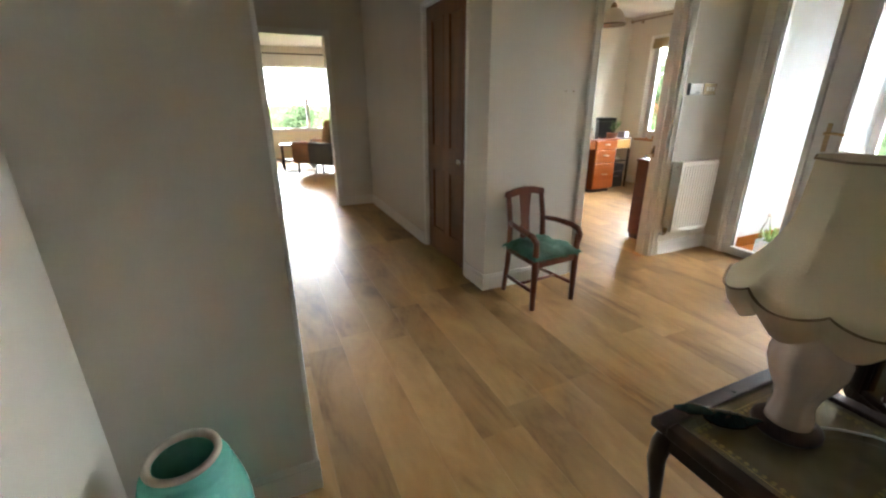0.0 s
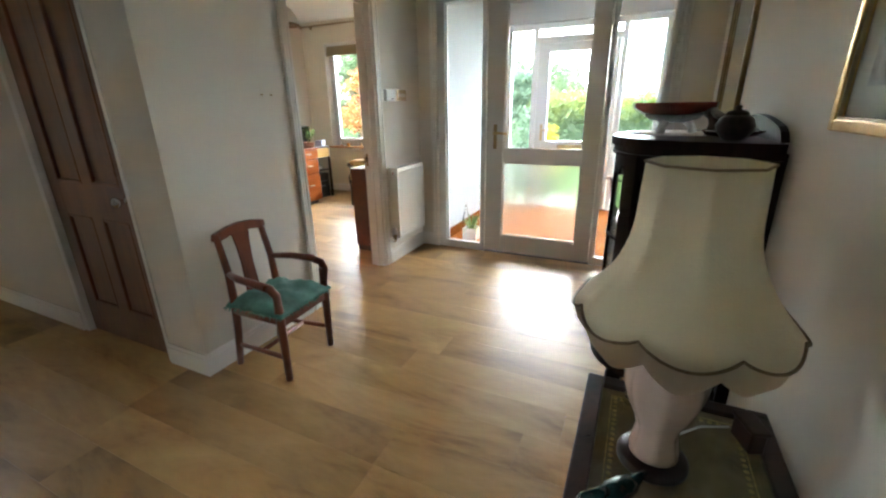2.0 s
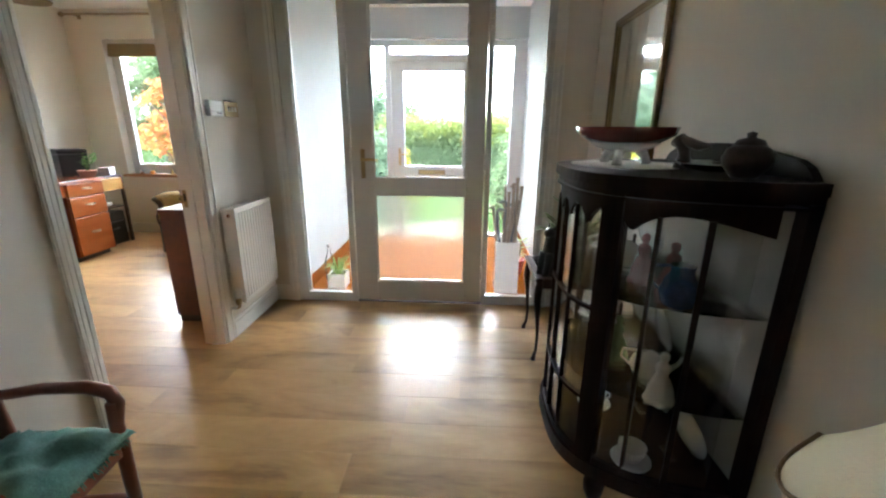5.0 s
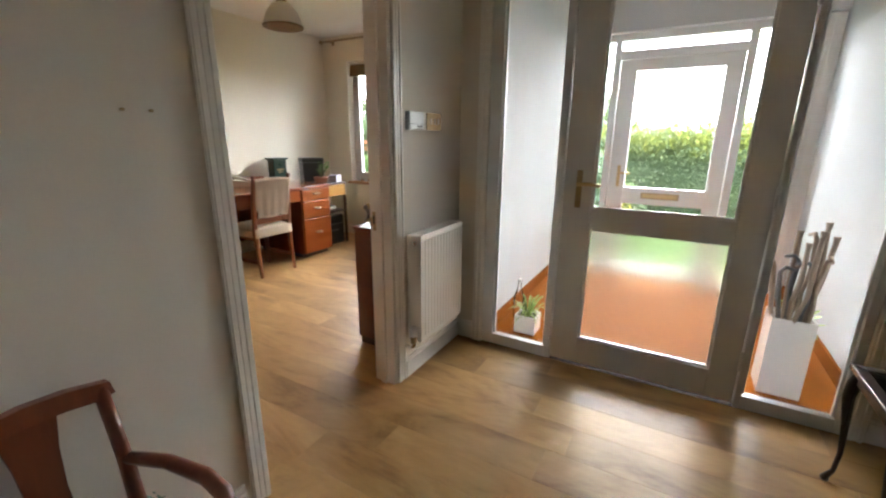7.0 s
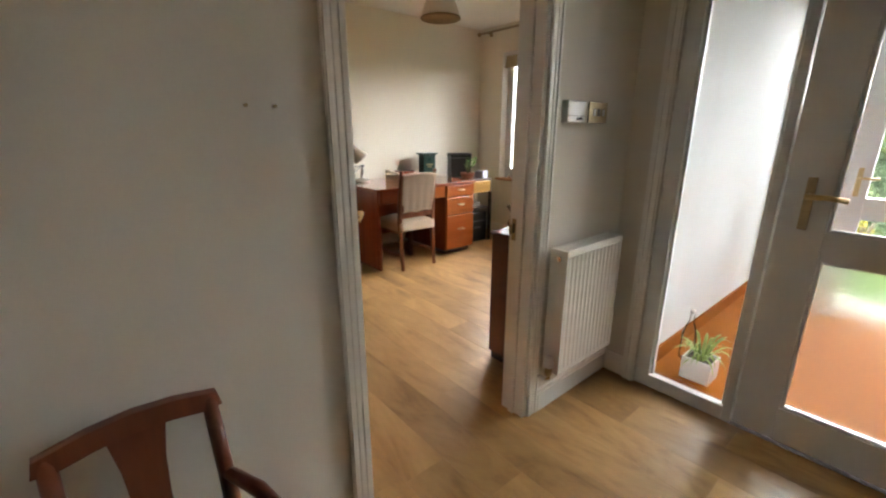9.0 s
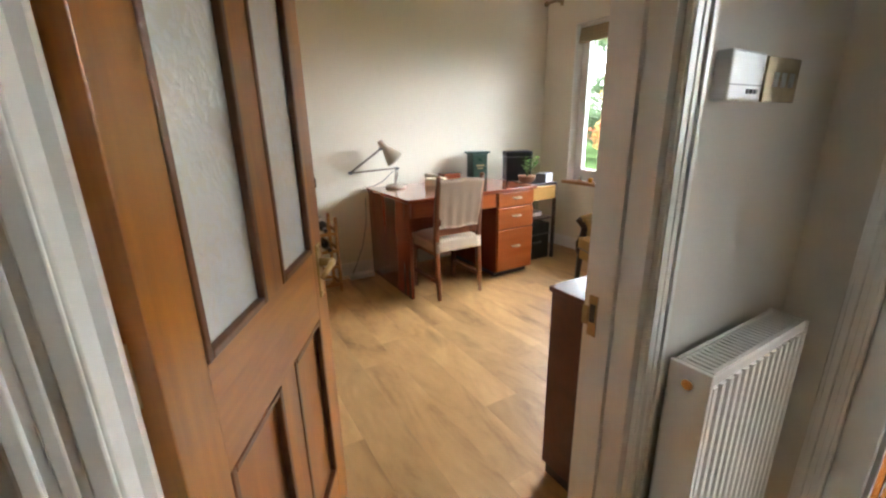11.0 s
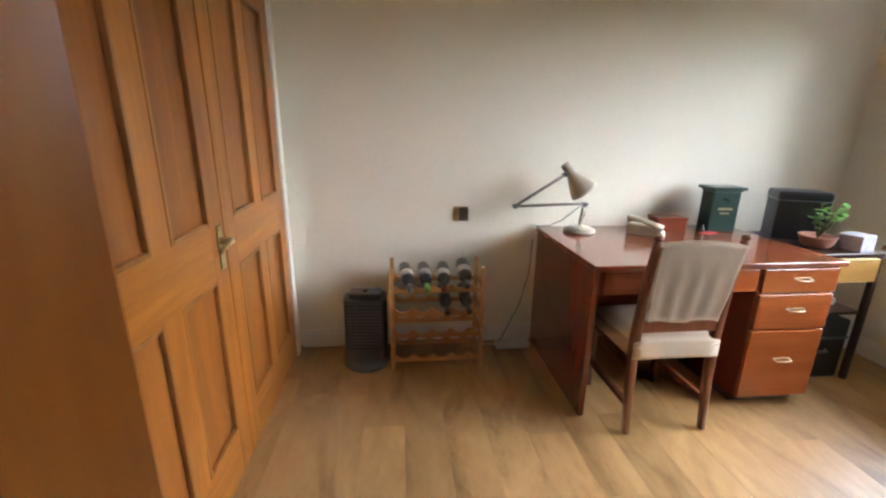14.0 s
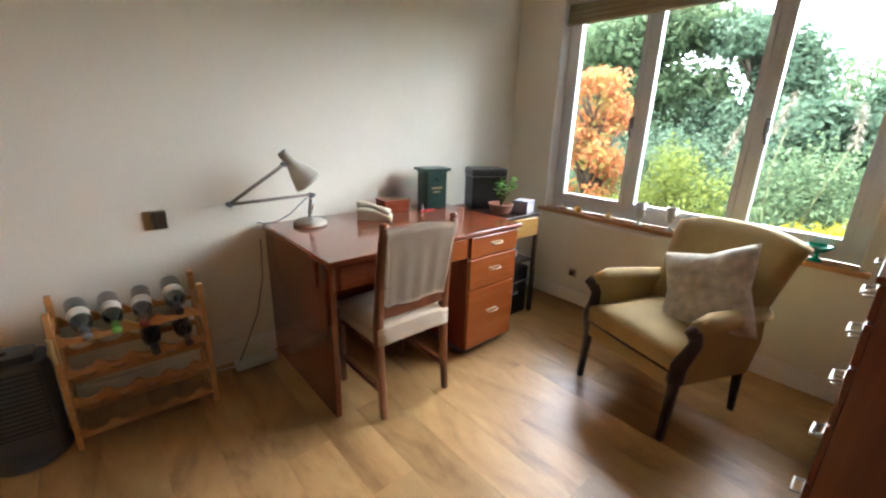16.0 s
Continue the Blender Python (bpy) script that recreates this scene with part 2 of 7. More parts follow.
M_GRASS = mat("lawn", (0.032, 0.05, 0.018), 0.95, var=0.35, scale=3, bump=0.4, bscale=60, spec=0.0)


# ---- mesh helpers ----
def box(bm, x0, x1, y0, y1, z0, z1, bev=0.0):
    m = Matrix.Translation(((x0 + x1) / 2, (y0 + y1) / 2, (z0 + z1) / 2)) @ Matrix.Diagonal((abs(x1 - x0), abs(y1 - y0), abs(z1 - z0), 1))
    made = bmesh.ops.create_cube(bm, size=1, matrix=m)["verts"]
    if bev:
        edges = list({e for v in made for e in v.link_edges})
        bmesh.ops.bevel(bm, geom=edges, offset=bev, segments=2, affect="EDGES", profile=0.5)
    return bm


def boxes(*rows, bev=0.0):
    bm = bmesh.new()
    for r in rows:
        box(bm, *r, bev=bev)
    return bm


def tube(bm, pts, radii, n=10, caps=True, squash=1.0):
    """A round bar along points, with a radius at each."""
    pts = [Vector(p) for p in pts]
    if not hasattr(radii, "__len__"):
        radii = [radii] * len(pts)
    rings, side = [], None
    for i, p in enumerate(pts):
        d = (pts[min(i + 1, len(pts) - 1)] - pts[max(i - 1, 0)]).normalized()
        if side is None:
            side = d.orthogonal().normalized()
        side = (side - d * side.dot(d)).normalized()
        up = d.cross(side)
        rings.append([bm.verts.new(p + radii[i] * (math.cos(a) * side + math.sin(a) * squash * up)) for a in (2 * math.pi * k / n for k in range(n))])
    for a, b in zip(rings, rings[1:]):
        for k in range(n):
            f = bm.faces.new((a[k], a[(k + 1) % n], b[(k + 1) % n], b[k]))
            f.smooth = True
    if caps:
        bm.faces.new(rings[0][::-1])
        bm.faces.new(rings[-1])
    return bm


def lathe(bm, profile, n=28, at=(0, 0, 0), wave=None):
    """A turned form from (radius, height) pairs; wave(angle, i) scales the radius, and may lower the height."""
    rings = []
    for i, (r, z) in enumerate(profile):
        ring = []
        for k in range(n):
            a = 2 * math.pi * k / n
            s, dz = wave(a, i) if wave else (1, 0)
            ring.append(bm.verts.new((at[0] + r * s * math.cos(a), at[1] + r * s * math.sin(a), at[2] + z + dz)))
        rings.append(ring)
    for a, b in zip(rings, rings[1:]):
        for k in range(n):
            f = bm.faces.new((a[k], a[(k + 1) % n], b[(k + 1) % n], b[k]))
            f.smooth = True
    if profile[0][0] > 0.0005:
        bm.faces.new(rings[0][::-1])
    if profile[-1][0] > 0.0005:
        bm.faces.new(rings[-1])
    return bm


def prism(bm, outline, axis, a0, a1):
    """A flat outline of (u, v) pairs given thickness along an axis; (u, v) are the other two axes in order."""
    def at(u, v, w):
        return {"x": (w, u, v), "y": (u, w, v), "z": (u, v, w)}[axis]
    lo = [bm.verts.new(at(u, v, a0)) for u, v in outline]
    hi = [bm.verts.new(at(u, v, a1)) for u, v in outline]
    k = len(outline)
    for i in range(k):
        bm.faces.new((lo[i], lo[(i + 1) % k], hi[(i + 1) % k], hi[i]))
    bm.faces.new(lo[::-1])
    bm.faces.new(hi)
    bmesh.ops.recalc_face_normals(bm, faces=bm.faces)
    return bm


def mesh_of(name, bm, material):
    bmesh.ops.recalc_face_normals(bm, faces=bm.faces)
    me = bpy.data.meshes.new(name)
    bm.to_mesh(me)
    bm.free()
    me.materials.append(material)
    return me


def part(name, bm, material, parent, label="", at=None):
    ob = new(name, mesh_of(name, bm, material))
    ob.parent = parent
    if at is not None:
        ob.matrix_basis = at
    return tagged(ob, label)


def thing(name, m, label, category, group=""):
    ob = new(name)
    ob.empty_display_size = 0.1
    ob.matrix_basis = m
    return tagged(ob, label, category, group)


def solid(name, bm, material, label, category, m=None, group=""):
    ob = new(name, mesh_of(name, bm, material))
    if m is not None:
        ob.matrix_basis = m
    return tagged(ob, label, category, group)


def structure(name, bm, material, label=""):
    return tagged(new(name, mesh_of(name, bm, material)), label, kind="structure")


# ---- the shell ----
CEIL = 2.5
CW0, CE = 1.55, 5.42        # corridor east face, corridor end
YN, XW = 5.42, 2.28          # study north and west faces
SX, SY = 0.212, 1.21         # end and face of the stub wall
XV = -0.307                  # passage west face
YH, YS = 2.38, 2.508          # wall between hall and study
XP = 3.9                     # inner porch screen
XF = 5.87                    # inner face of the house front
DL, DR = 2.366, 3.212         # study doorway
structure("subfloor", boxes((-2.0, 6.1, -2.6, 13.2, -0.19, -0.012)), M_SOIL)

structure("wall_south", boxes((0.92, XF + 0.25, -0.1, 0.13, 0, CEIL)), M_WALL, "cream painted plaster wall")
structure("wall_passage_east", boxes((0.92, 1.06, -2.2, -0.1, 0, CEIL)), M_WALL)
structure("wall_passage_west", boxes((XV - 0.13, XV, -2.2, SY + 0.025, 0, CEIL)), M_WALL)
structure("wall_passage_end", boxes((-0.6, 1.06, -2.35, -2.2, 0, CEIL)), M_WALL)
structure("wall_stub", boxes((XV - 0.13, SX, SY, SY + 0.145, 0, CEIL)), M_WALL, "cream painted wall end beside the hall")
structure("wall_corridor_west", boxes((SX - 0.12, SX, SY + 0.145, CE, 0, CEIL)), M_WALL)
structure("wall_corridor_east", boxes((CW0, CW0 + 0.13, YS, 2.69, 0, CEIL), (CW0, CW0 + 0.13, 3.47, CE, 0, CEIL), (CW0, CW0 + 0.13, 2.69, 3.47, 2.02, CEIL)), M_WALL)
structure("wall_corridor_end", boxes((SX - 0.12, 0.38, CE, CE + 0.12, 0, CEIL), (1.1, CW0 + 0.13, CE, CE + 0.12, 0, CEIL), (0.38, 1.1, CE, CE + 0.12, 2.02, CEIL)), M_WALL)
structure("wall_hall_study", boxes((CW0, DL, YH, YS, 0, CEIL), (DR, XP + 0.07, YH, YS, 0, CEIL), (DL, DR, YH, YS, 2.03, CEIL)), M_WALL, "cream painted plaster wall with a doorway")
structure("wall_nib_north", boxes((XP, XP + 0.07, 2.19, YH, 0, CEIL)), M_WALL)
structure("wall_nib_south", boxes((XP, XP + 0.07, 0.13, 0.4, 0, CEIL)), M_WALL)
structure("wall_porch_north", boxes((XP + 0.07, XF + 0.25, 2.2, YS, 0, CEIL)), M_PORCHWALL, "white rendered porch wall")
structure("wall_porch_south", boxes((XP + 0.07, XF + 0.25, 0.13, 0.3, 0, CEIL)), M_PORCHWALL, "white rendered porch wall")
structure("wall_study_west", boxes((XW - 0.14, XW, YS, 3.7, 0, CEIL), (XW - 0.14, XW, 3.7, 5.315, 2.02, CEIL), (XW - 0.14, XW, 5.315, YN, 0, CEIL), (1.76, XW - 0.14, 3.6, 3.65, 0, CEIL)), M_STUDY)
structure("wall_study_north", boxes((CW0 + 0.13, XF + 0.25, YN, YN + 0.13, 0, CEIL)), M_STUDY, "warm cream painted wall behind the desk")
WY0, WY1, WZ0, WZ1 = 3.17, 5.03, 0.7, 2.2
structure("wall_study_east", boxes((XF, XF + 0.25, YS, WY0, 0, CEIL), (XF, XF + 0.25, WY1, YN, 0, CEIL), (XF, XF + 0.25, WY0, WY1, 0, WZ0), (XF, XF + 0.25, WY0, WY1, WZ1, CEIL)), M_STUDY, "warm cream painted window wall")
structure("wall_closet_back", boxes((1.69, 1.75, YS, YN, 0, CEIL)), M_STUDY)
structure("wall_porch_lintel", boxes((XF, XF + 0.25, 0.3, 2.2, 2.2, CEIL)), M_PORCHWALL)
structure("wall_screen_lintel", boxes((XP, XP + 0.07, 0.4, 2.19, 2.14, CEIL)), M_WALL)
LY = 11.0
structure("wall_lounge", boxes((-2.0, -1.88, 5.42, LY, 0, CEIL), (3.6, 3.72, 5.66, LY, 0, CEIL), (-1.88, SX - 0.12, 5.42, 5.54, 0, CEIL), (1.68, 3.72, 5.56, 5.66, 0, CEIL),
                              (-2.0, 0.1, LY, LY + 0.2, 0, CEIL), (2.6, 3.72, LY, LY + 0.2, 0, CEIL), (0.1, 2.6, LY, LY + 0.2, 2.1, CEIL), (0.1, 2.6, LY, LY + 0.2, 0, 0.62)), M_STUDY)
structure("ceiling", boxes((-2.0, 6.13, -2.35, LY + 0.2, CEIL, CEIL + 0.15)), M_CEIL, "off-white painted ceiling")
structure("porch_floor", boxes((XP + 0.07, XF + 0.25, 0.3, 2.2, -0.012, 0.004)), M_TERRA, "orange terracotta porch floor")
structure("ground", boxes((6.1, 400, -300, 300, -0.25, -0.2), (-300, 6.1, 13.2, 300, -0.25, -0.2), (-300, -2, -300, 13.2, -0.25, -0.2), (-2, 6.1, -300, -0.1, -0.25, -0.2)), M_GRASS)

# oak floor: boards run along y, 0.19 wide and 1.22 long
floor = thing("floor", pose(0, 0, 0), "honey oak plank floor with dark knots", "floor")
tagged(floor, kind="structure")

# ---- joinery ----
def skirt(rows, name="baseboard"):
    """Skirting boards: (x0, x1, y0, y1) foot rectangles, with a thinner rounded lip above."""
    bm = bmesh.new()
    for x0, x1, y0, y1 in rows:
        box(bm, x0, x1, y0, y1, 0, 0.095)
        cx, cy = (x0 + x1) / 2, (y0 + y1) / 2
        hx, hy = (x1 - x0) / 2, (y1 - y0) / 2
        if hx > hy:
            box(bm, x0, x1, cy - hy * 0.6, cy + hy * 0.6, 0.095, 0.118, bev=0.003)
        else:
            box(bm, cx - hx * 0.6, cx + hx * 0.6, y0, y1, 0.095, 0.118, bev=0.003)
    return structure(name, bm, M_WHITE, "white gloss painted skirting board")


T = 0.018
skirt([(CW0 - T, DL - 0.07, YH - T, YH), (DR + 0.07, XP, YH - T, YH)], "baseboard")
skirt([(CW0 - T, CW0, YH, 2.67), (CW0 - T, CW0, 3.51, CE)], "baseboard")
skirt([(1.15, CW0 - T, CE - T, CE), (XV, SX + T, SY - T, SY), (SX, SX + T, SY, CE)], "baseboard")
skirt([(0.92, XP, 0.13, 0.13 + T), (XV, XV + T, -2.2, SY - 0.02)], "baseboard")
skirt([(XP - T, XP, 2.26, YH - T), (XP - T, XP, 0.148, 0.33)], "baseboard")
skirt([(XW + 0.025, XF, YN - T, YN), (XF - T, XF, YS, YN - 0.02), (DR + 0.08, XF - T, YS, YS + T), (XW, XW + T, YS + 0.02, 3.63)], "baseboard")


def casing(x0, x1, y, top, side, name="door_casing"):
    """A moulded architrave round an opening in a wall that faces -y (side -1) or +y (side 1)."""
    c = thing(name, pose(0, 0, 0), "white painted moulded door surround", "door casing")
    tagged(c, kind="structure")
    ribs = ((0.0, 0.068, 0.012), (0.004, 0.022, 0.016), (0.03, 0.042, 0.0145), (0.05, 0.064, 0.018))
    left, right, head = bmesh.new(), bmesh.new(), bmesh.new()
    for a, b, d in ribs:
        d2 = y + side * d
        box(left, x0 - b, x0 - a, min(y, d2), max(y, d2), 0, top + b, bev=0.002)
        box(right, x1 + a, x1 + b, min(y, d2), max(y, d2), 0, top + b, bev=0.002)
        box(head, x0 - a, x1 + a, min(y, d2), max(y, d2), top + a, top + b, bev=0.002)
    part("upright_moulding", left, M_WHITE, c)
    part("upright_moulding", right, M_WHITE, c)
    part("head_moulding", head, M_WHITE, c)
    return c


casing(DL + 0.024, DR, YH, 2.0, -1)
casing(DL, DR, YS, 2.0, 1)
# lining of the study doorway with its stop
lining = thing("door_lining", pose(0, 0, 0), "white painted door lining", "door lining")
tagged(lining, kind="structure")
part("jamb", boxes((DL - 0.002, DL + 0.022, YH, YS, 0, 2.0)), M_WHITE, lining)
part("jamb", boxes((DR - 0.022, DR + 0.002, YH, YS, 0, 2.0)), M_WHITE, lining)
part("head", boxes((DL + 0.022, DR - 0.022, YH, YS, 1.98, 2.035)), M_WHITE, lining)
part("stop", boxes((DL + 0.022, DL + 0.034, YH + 0.05, YS - 0.05, 0, 1.98)), M_WHITE, lining)
part("stop", boxes((DR - 0.034, DR - 0.022, YH + 0.05, YS - 0.05, 0, 1.98)), M_WHITE, lining)
part("stop", boxes((DL + 0.034, DR - 0.034, YH + 0.05, YS - 0.05, 1.968, 1.98)), M_WHITE, lining)
keep = thing("strike_plate", pose(DR - 0.022, YS - 0.024, 0.885), "small brass strike plate let into the door frame", "strike plate")
part("plate", boxes((-0.002, 0.0, -0.011, 0.011, -0.045, 0.05), bev=0.0006), M_OLDBRASS, keep)
part("lip", boxes((-0.004, 0.0, 0.011, 0.026, -0.022, 0.022), bev=0.001), M_OLDBRASS, keep)
# no hole is cut: a black block paints the dark of the opening
part("slot", boxes((-0.003, -0.001, -0.007, 0.007, -0.012, 0.03)), M_BLACK, keep)


def etched_leaves(parent, x0, x1, z0, z1, y):
    """Pressed sprigs of pointed leaves on both faces of an obscured pane."""
    r = random.Random(int(x0 * 1000) + 5)
    bm = bmesh.new()
    k = 0
    for sprig in range(int(420 * (x1 - x0) * (z1 - z0) / 0.2)):
        sx, sz, a = r.uniform(x0, x1), r.uniform(z0, z1), r.uniform(0, 6.28)
        bend = r.uniform(-0.5, 0.5)
        for j in range(r.randint(2, 5)):
            k += 1
            side = -1 if k % 2 else 1
            b = a + bend * j + (0.75 if j % 2 else -0.75)
            cx, cz = sx + 0.018 * j * math.cos(a + bend * j), sz + 0.018 * j * math.sin(a + bend * j)
            L, w = r.uniform(0.02, 0.042), r.uniform(0.005, 0.0095)
            curl, tip = r.uniform(-0.3, 0.3), r.uniform(0.0004, 0.0022)
            row = []
            for i in range(7):
                f = i / 6
                half = w * math.sin(math.pi * min(1, 0.06 + 0.94 * f)) ** 0.8
                u, v = L * f, curl * L * f * f
                for e in (-1, 0, 1):
                    p, q = u, v + e * half
                    px = min(max(cx + p * math.cos(b) - q * math.sin(b), x0), x1)
                    pz = min(max(cz + p * math.sin(b) + q * math.cos(b), z0), z1)
                    row.append(bm.verts.new((px, y + side * (0.0046 + (tip * math.sin(math.pi * f) if e == 0 else 0.0) + 0.0000005 * k), pz)))
            for i in range(6):
                for e in (0, 1):
                    bm.faces.new((row[i * 3 + e], row[i * 3 + e + 1], row[i * 3 + e + 4], row[i * 3 + e + 3])).smooth = True
    tagged(part("leaf_relief", bm, M_ETCH, parent), kind="stuff")


def panel_door(name, m, w, h, label, tone, glazed=False, thick=0.04, category="door", lock=(0.78, 0.99), group="", bead=None):
    """A framed door, hinged at x=0, its faces at y=0 and y=-thick: stiles, rails, two upper and two lower panels, with mouldings."""
    d = thing(name, m, label, category, group)
    vert, horiz, pan = tone
    s, mun, top, bot = 0.1, 0.09, 0.1, 0.2
    l0, l1 = lock
    part("stile", boxes((0, s, -thick, 0, 0, h), bev=0.002), vert, d)
    part("stile", boxes((w - s, w, -thick, 0, 0, h), bev=0.002), vert, d)
    for z0, z1 in ((0, bot), (l0, l1), (h - top, h)):
        part("rail", boxes((s, w - s, -thick + 0.0005, -0.0005, z0, z1)), horiz, d)
    c = w / 2
    for z0, z1 in ((bot, l0), (l1, h - top)):
        part("muntin", boxes((c - mun / 2, c + mun / 2, -thick + 0.0005, -0.0005, z0, z1)), vert, d)
    for z0, z1, up in ((bot, l0, False), (l1, h - top, True)):
        for x0, x1 in ((s, c - mun / 2), (c + mun / 2, w - s)):
            glass = glazed and up
            p = part("glass_pane" if glass else "panel", boxes((x0, x1, -thick / 2 - 0.004, -thick / 2 + 0.004, z0, z1)), M_LEAFGLASS if glass else pan, d)
            if glass:
                etched_leaves(p, x0, x1, z0, z1, -thick / 2)
            for side in (0, 1):
                bm = bmesh.new()
                y0, y1 = ((-0.014, 0.0025) if side == 0 else (-thick - 0.0025, -thick + 0.014))
                b = 0.016
                for r in ((x0, x0 + b, y0, y1, z0, z1), (x1 - b, x1, y0, y1, z0, z1), (x0 + b, x1 - b, y0, y1, z0, z0 + b), (x0 + b, x1 - b, y0, y1, z1 - b, z1)):
                    box(bm, *r, bev=0.003)
                part("moulding", bm, bead or M_MOULD, p)
    return d


def lever(parent, x, z, y, side, material, toward=-1):
    """A lever handle on its back plate, on the door face at y; side 1 or -1 is the way it stands out; toward: which way the lever points."""
    s = side
    p = part("handle_plate", boxes((x - 0.02, x + 0.02, min(y, y + s * 0.006), max(y, y + s * 0.006), z - 0.085, z + 0.075), bev=0.002), material, parent)
    bm = bmesh.new()
    tube(bm, [(x, y, z + 0.02), (x, y + s * 0.02, z + 0.02), (x, y + s * 0.045, z + 0.02)], [0.016, 0.011, 0.012], 12)
    tube(bm, [(x, y + s * 0.042, z + 0.02), (x + toward * 0.03, y + s * 0.043, z + 0.018), (x + toward * 0.055, y + s * 0.036, z + 0.006), (x + toward * 0.07, y + s * 0.028, z - 0.006)], [0.011, 0.009, 0.009, 0.008], 12)
    part("lever", bm, material, p)
    for dz in (-0.072, 0.063):
        for dx in (-0.012, 0.012):
            bm = bmesh.new()
            tube(bm, [(x + dx, y + s * 0.005, z + dz), (x + dx, y + s * 0.0075, z + dz)], 0.004, 8)
            part("screw", bm, M_OLDBRASS, p)


ANG = 60.5
pine = (M_PINE, M_PINE_H, M_PINE_P)
door_study = panel_door("door_study", pose(DL + 0.016, 2.525, 0.006, 0, 0, ANG), 0.762, 1.97, "open orange pine door with leaf-patterned glass panes", pine, glazed=True, lock=(0.75, 0.95))
lever(door_study, 0.707, 0.89, -0.04, -1, M_BRASS)
lever(door_study, 0.707, 0.89, 0.0, 1, M_BRASS)
for z in (0.2, 1.0, 1.75):
    part("hinge", boxes((-0.006, 0.0, -0.012, 0.006, z - 0.045, z + 0.045), bev=0.001), M_BRASS, door_study)

# closet: two pine doors in the study's west wall
door_closet_1 = panel_door("closet_door", pose(XW + 0.012, 4.495, 0.006, 0, 0, -90), 0.792, 1.97, "closed orange pine panelled closet door", pine, lock=(0.82, 1.01), group="closet doors", bead=M_PINEBEAD)
door_closet_2 = panel_door("closet_door", pose(XW + 0.012, 5.295, 0.006, 0, 0, -90), 0.792, 1.97, "closed orange pine panelled closet door", pine, lock=(0.82, 1.01), group="closet doors", bead=M_PINEBEAD)
lever(door_closet_1, 0.045, 0.93, 0.0, 1, M_BRASS, toward=1)
closet = thing("closet_casing", pose(0, 0, 0), "white painted closet door surround", "door casing")
tagged(closet, kind="structure")
side_bm, head_bm = bmesh.new(), bmesh.new()
for a, b, d in ((0.0, 0.068, 0.012), (0.004, 0.022, 0.018), (0.05, 0.064, 0.02)):
    box(side_bm, XW, XW + d, 3.7 - b, 3.7 - a, 0, 1.99 + b, bev=0.002)
    box(head_bm, XW, XW + d, 3.7 - a, 5.31, 1.99 + a, 1.99 + b, bev=0.002)
part("upright_moulding", side_bm, M_WHITE, closet)
part("head_moulding", head_bm, M_WHITE, closet)
part("upright_moulding", boxes((XW, XW + 0.022, 5.297, 5.355, 0, 2.05), bev=0.002), M_WHITE, closet)

# brown four-panel door of the corridor
brown = (M_BROWN, M_BROWN, M_BROWN)
door_brown = panel_door("door_corridor", pose(CW0 + 0.065, 3.465, 0.006, 0, 0, -90), 0.77, 1.98, "closed dark brown four-panel wooden door", brown, lock=(0.74, 0.92))
bm = bmesh.new()
lathe(bm, [(0.0, 0), (0.022, 0.0), (0.024, 0.006), (0.012, 0.012), (0.012, 0.03), (0.024, 0.045), (0.026, 0.055), (0.018, 0.066), (0.0, 0.068)], 16)
bmesh.ops.rotate(bm, verts=bm.verts, matrix=Matrix.Rotation(radians(90), 3, "X"))
bmesh.ops.translate(bm, verts=bm.verts, vec=(0.715, -0.04, 0.86))
part("door_knob", bm, M_CHROME, door_brown, "small bright metal knob")
structure("door_frame_corridor", boxes((CW0 - 0.008, CW0 + 0.13, 2.672, 2.697, 0, 2.0), (CW0 - 0.008, CW0 + 0.13, 3.467, 3.51, 0, 2.02), (CW0 - 0.008, CW0 + 0.13, 2.697, 3.467, 1.99, 2.03), bev=0.002), M_WHITE)

# opening to the lounge
bm = bmesh.new()
for x0, x1, z1 in ((0.38, 0.395, 2.02), (1.085, 1.1, 2.02)):
    box(bm, x0, x1, CE - 0.01, CE + 0.13, 0, z1)
box(bm, 0.395, 1.085, CE - 0.01, CE + 0.13, 2.005, 2.02)
box(bm, 0.33, 0.38, CE - 0.015, CE, 0, 2.07, bev=0.002)
box(bm, 1.1, 1.15, CE - 0.015, CE, 0, 2.07, bev=0.002)
box(bm, 0.38, 1.1, CE - 0.015, CE, 2.02, 2.07, bev=0.002)
structure("opening_casing", bm, M_WHITE)
# white lining on the end of the stub wall
structure("stub_lining", boxes((SX, SX + 0.012, SY - 0.004, SY + 0.15, 0.119, CEIL - 0.002), bev=0.003), M_WHITE, "white painted lining on the wall end")


# ---- glazed inner screen and porch ----
def pane(parent, x, y0, y1, z0, z1, material=None, th=0.006):
    return part("pane", boxes((x - th / 2, x + th / 2, y0, y1, z0, z1)), material or M_GLASS, parent)


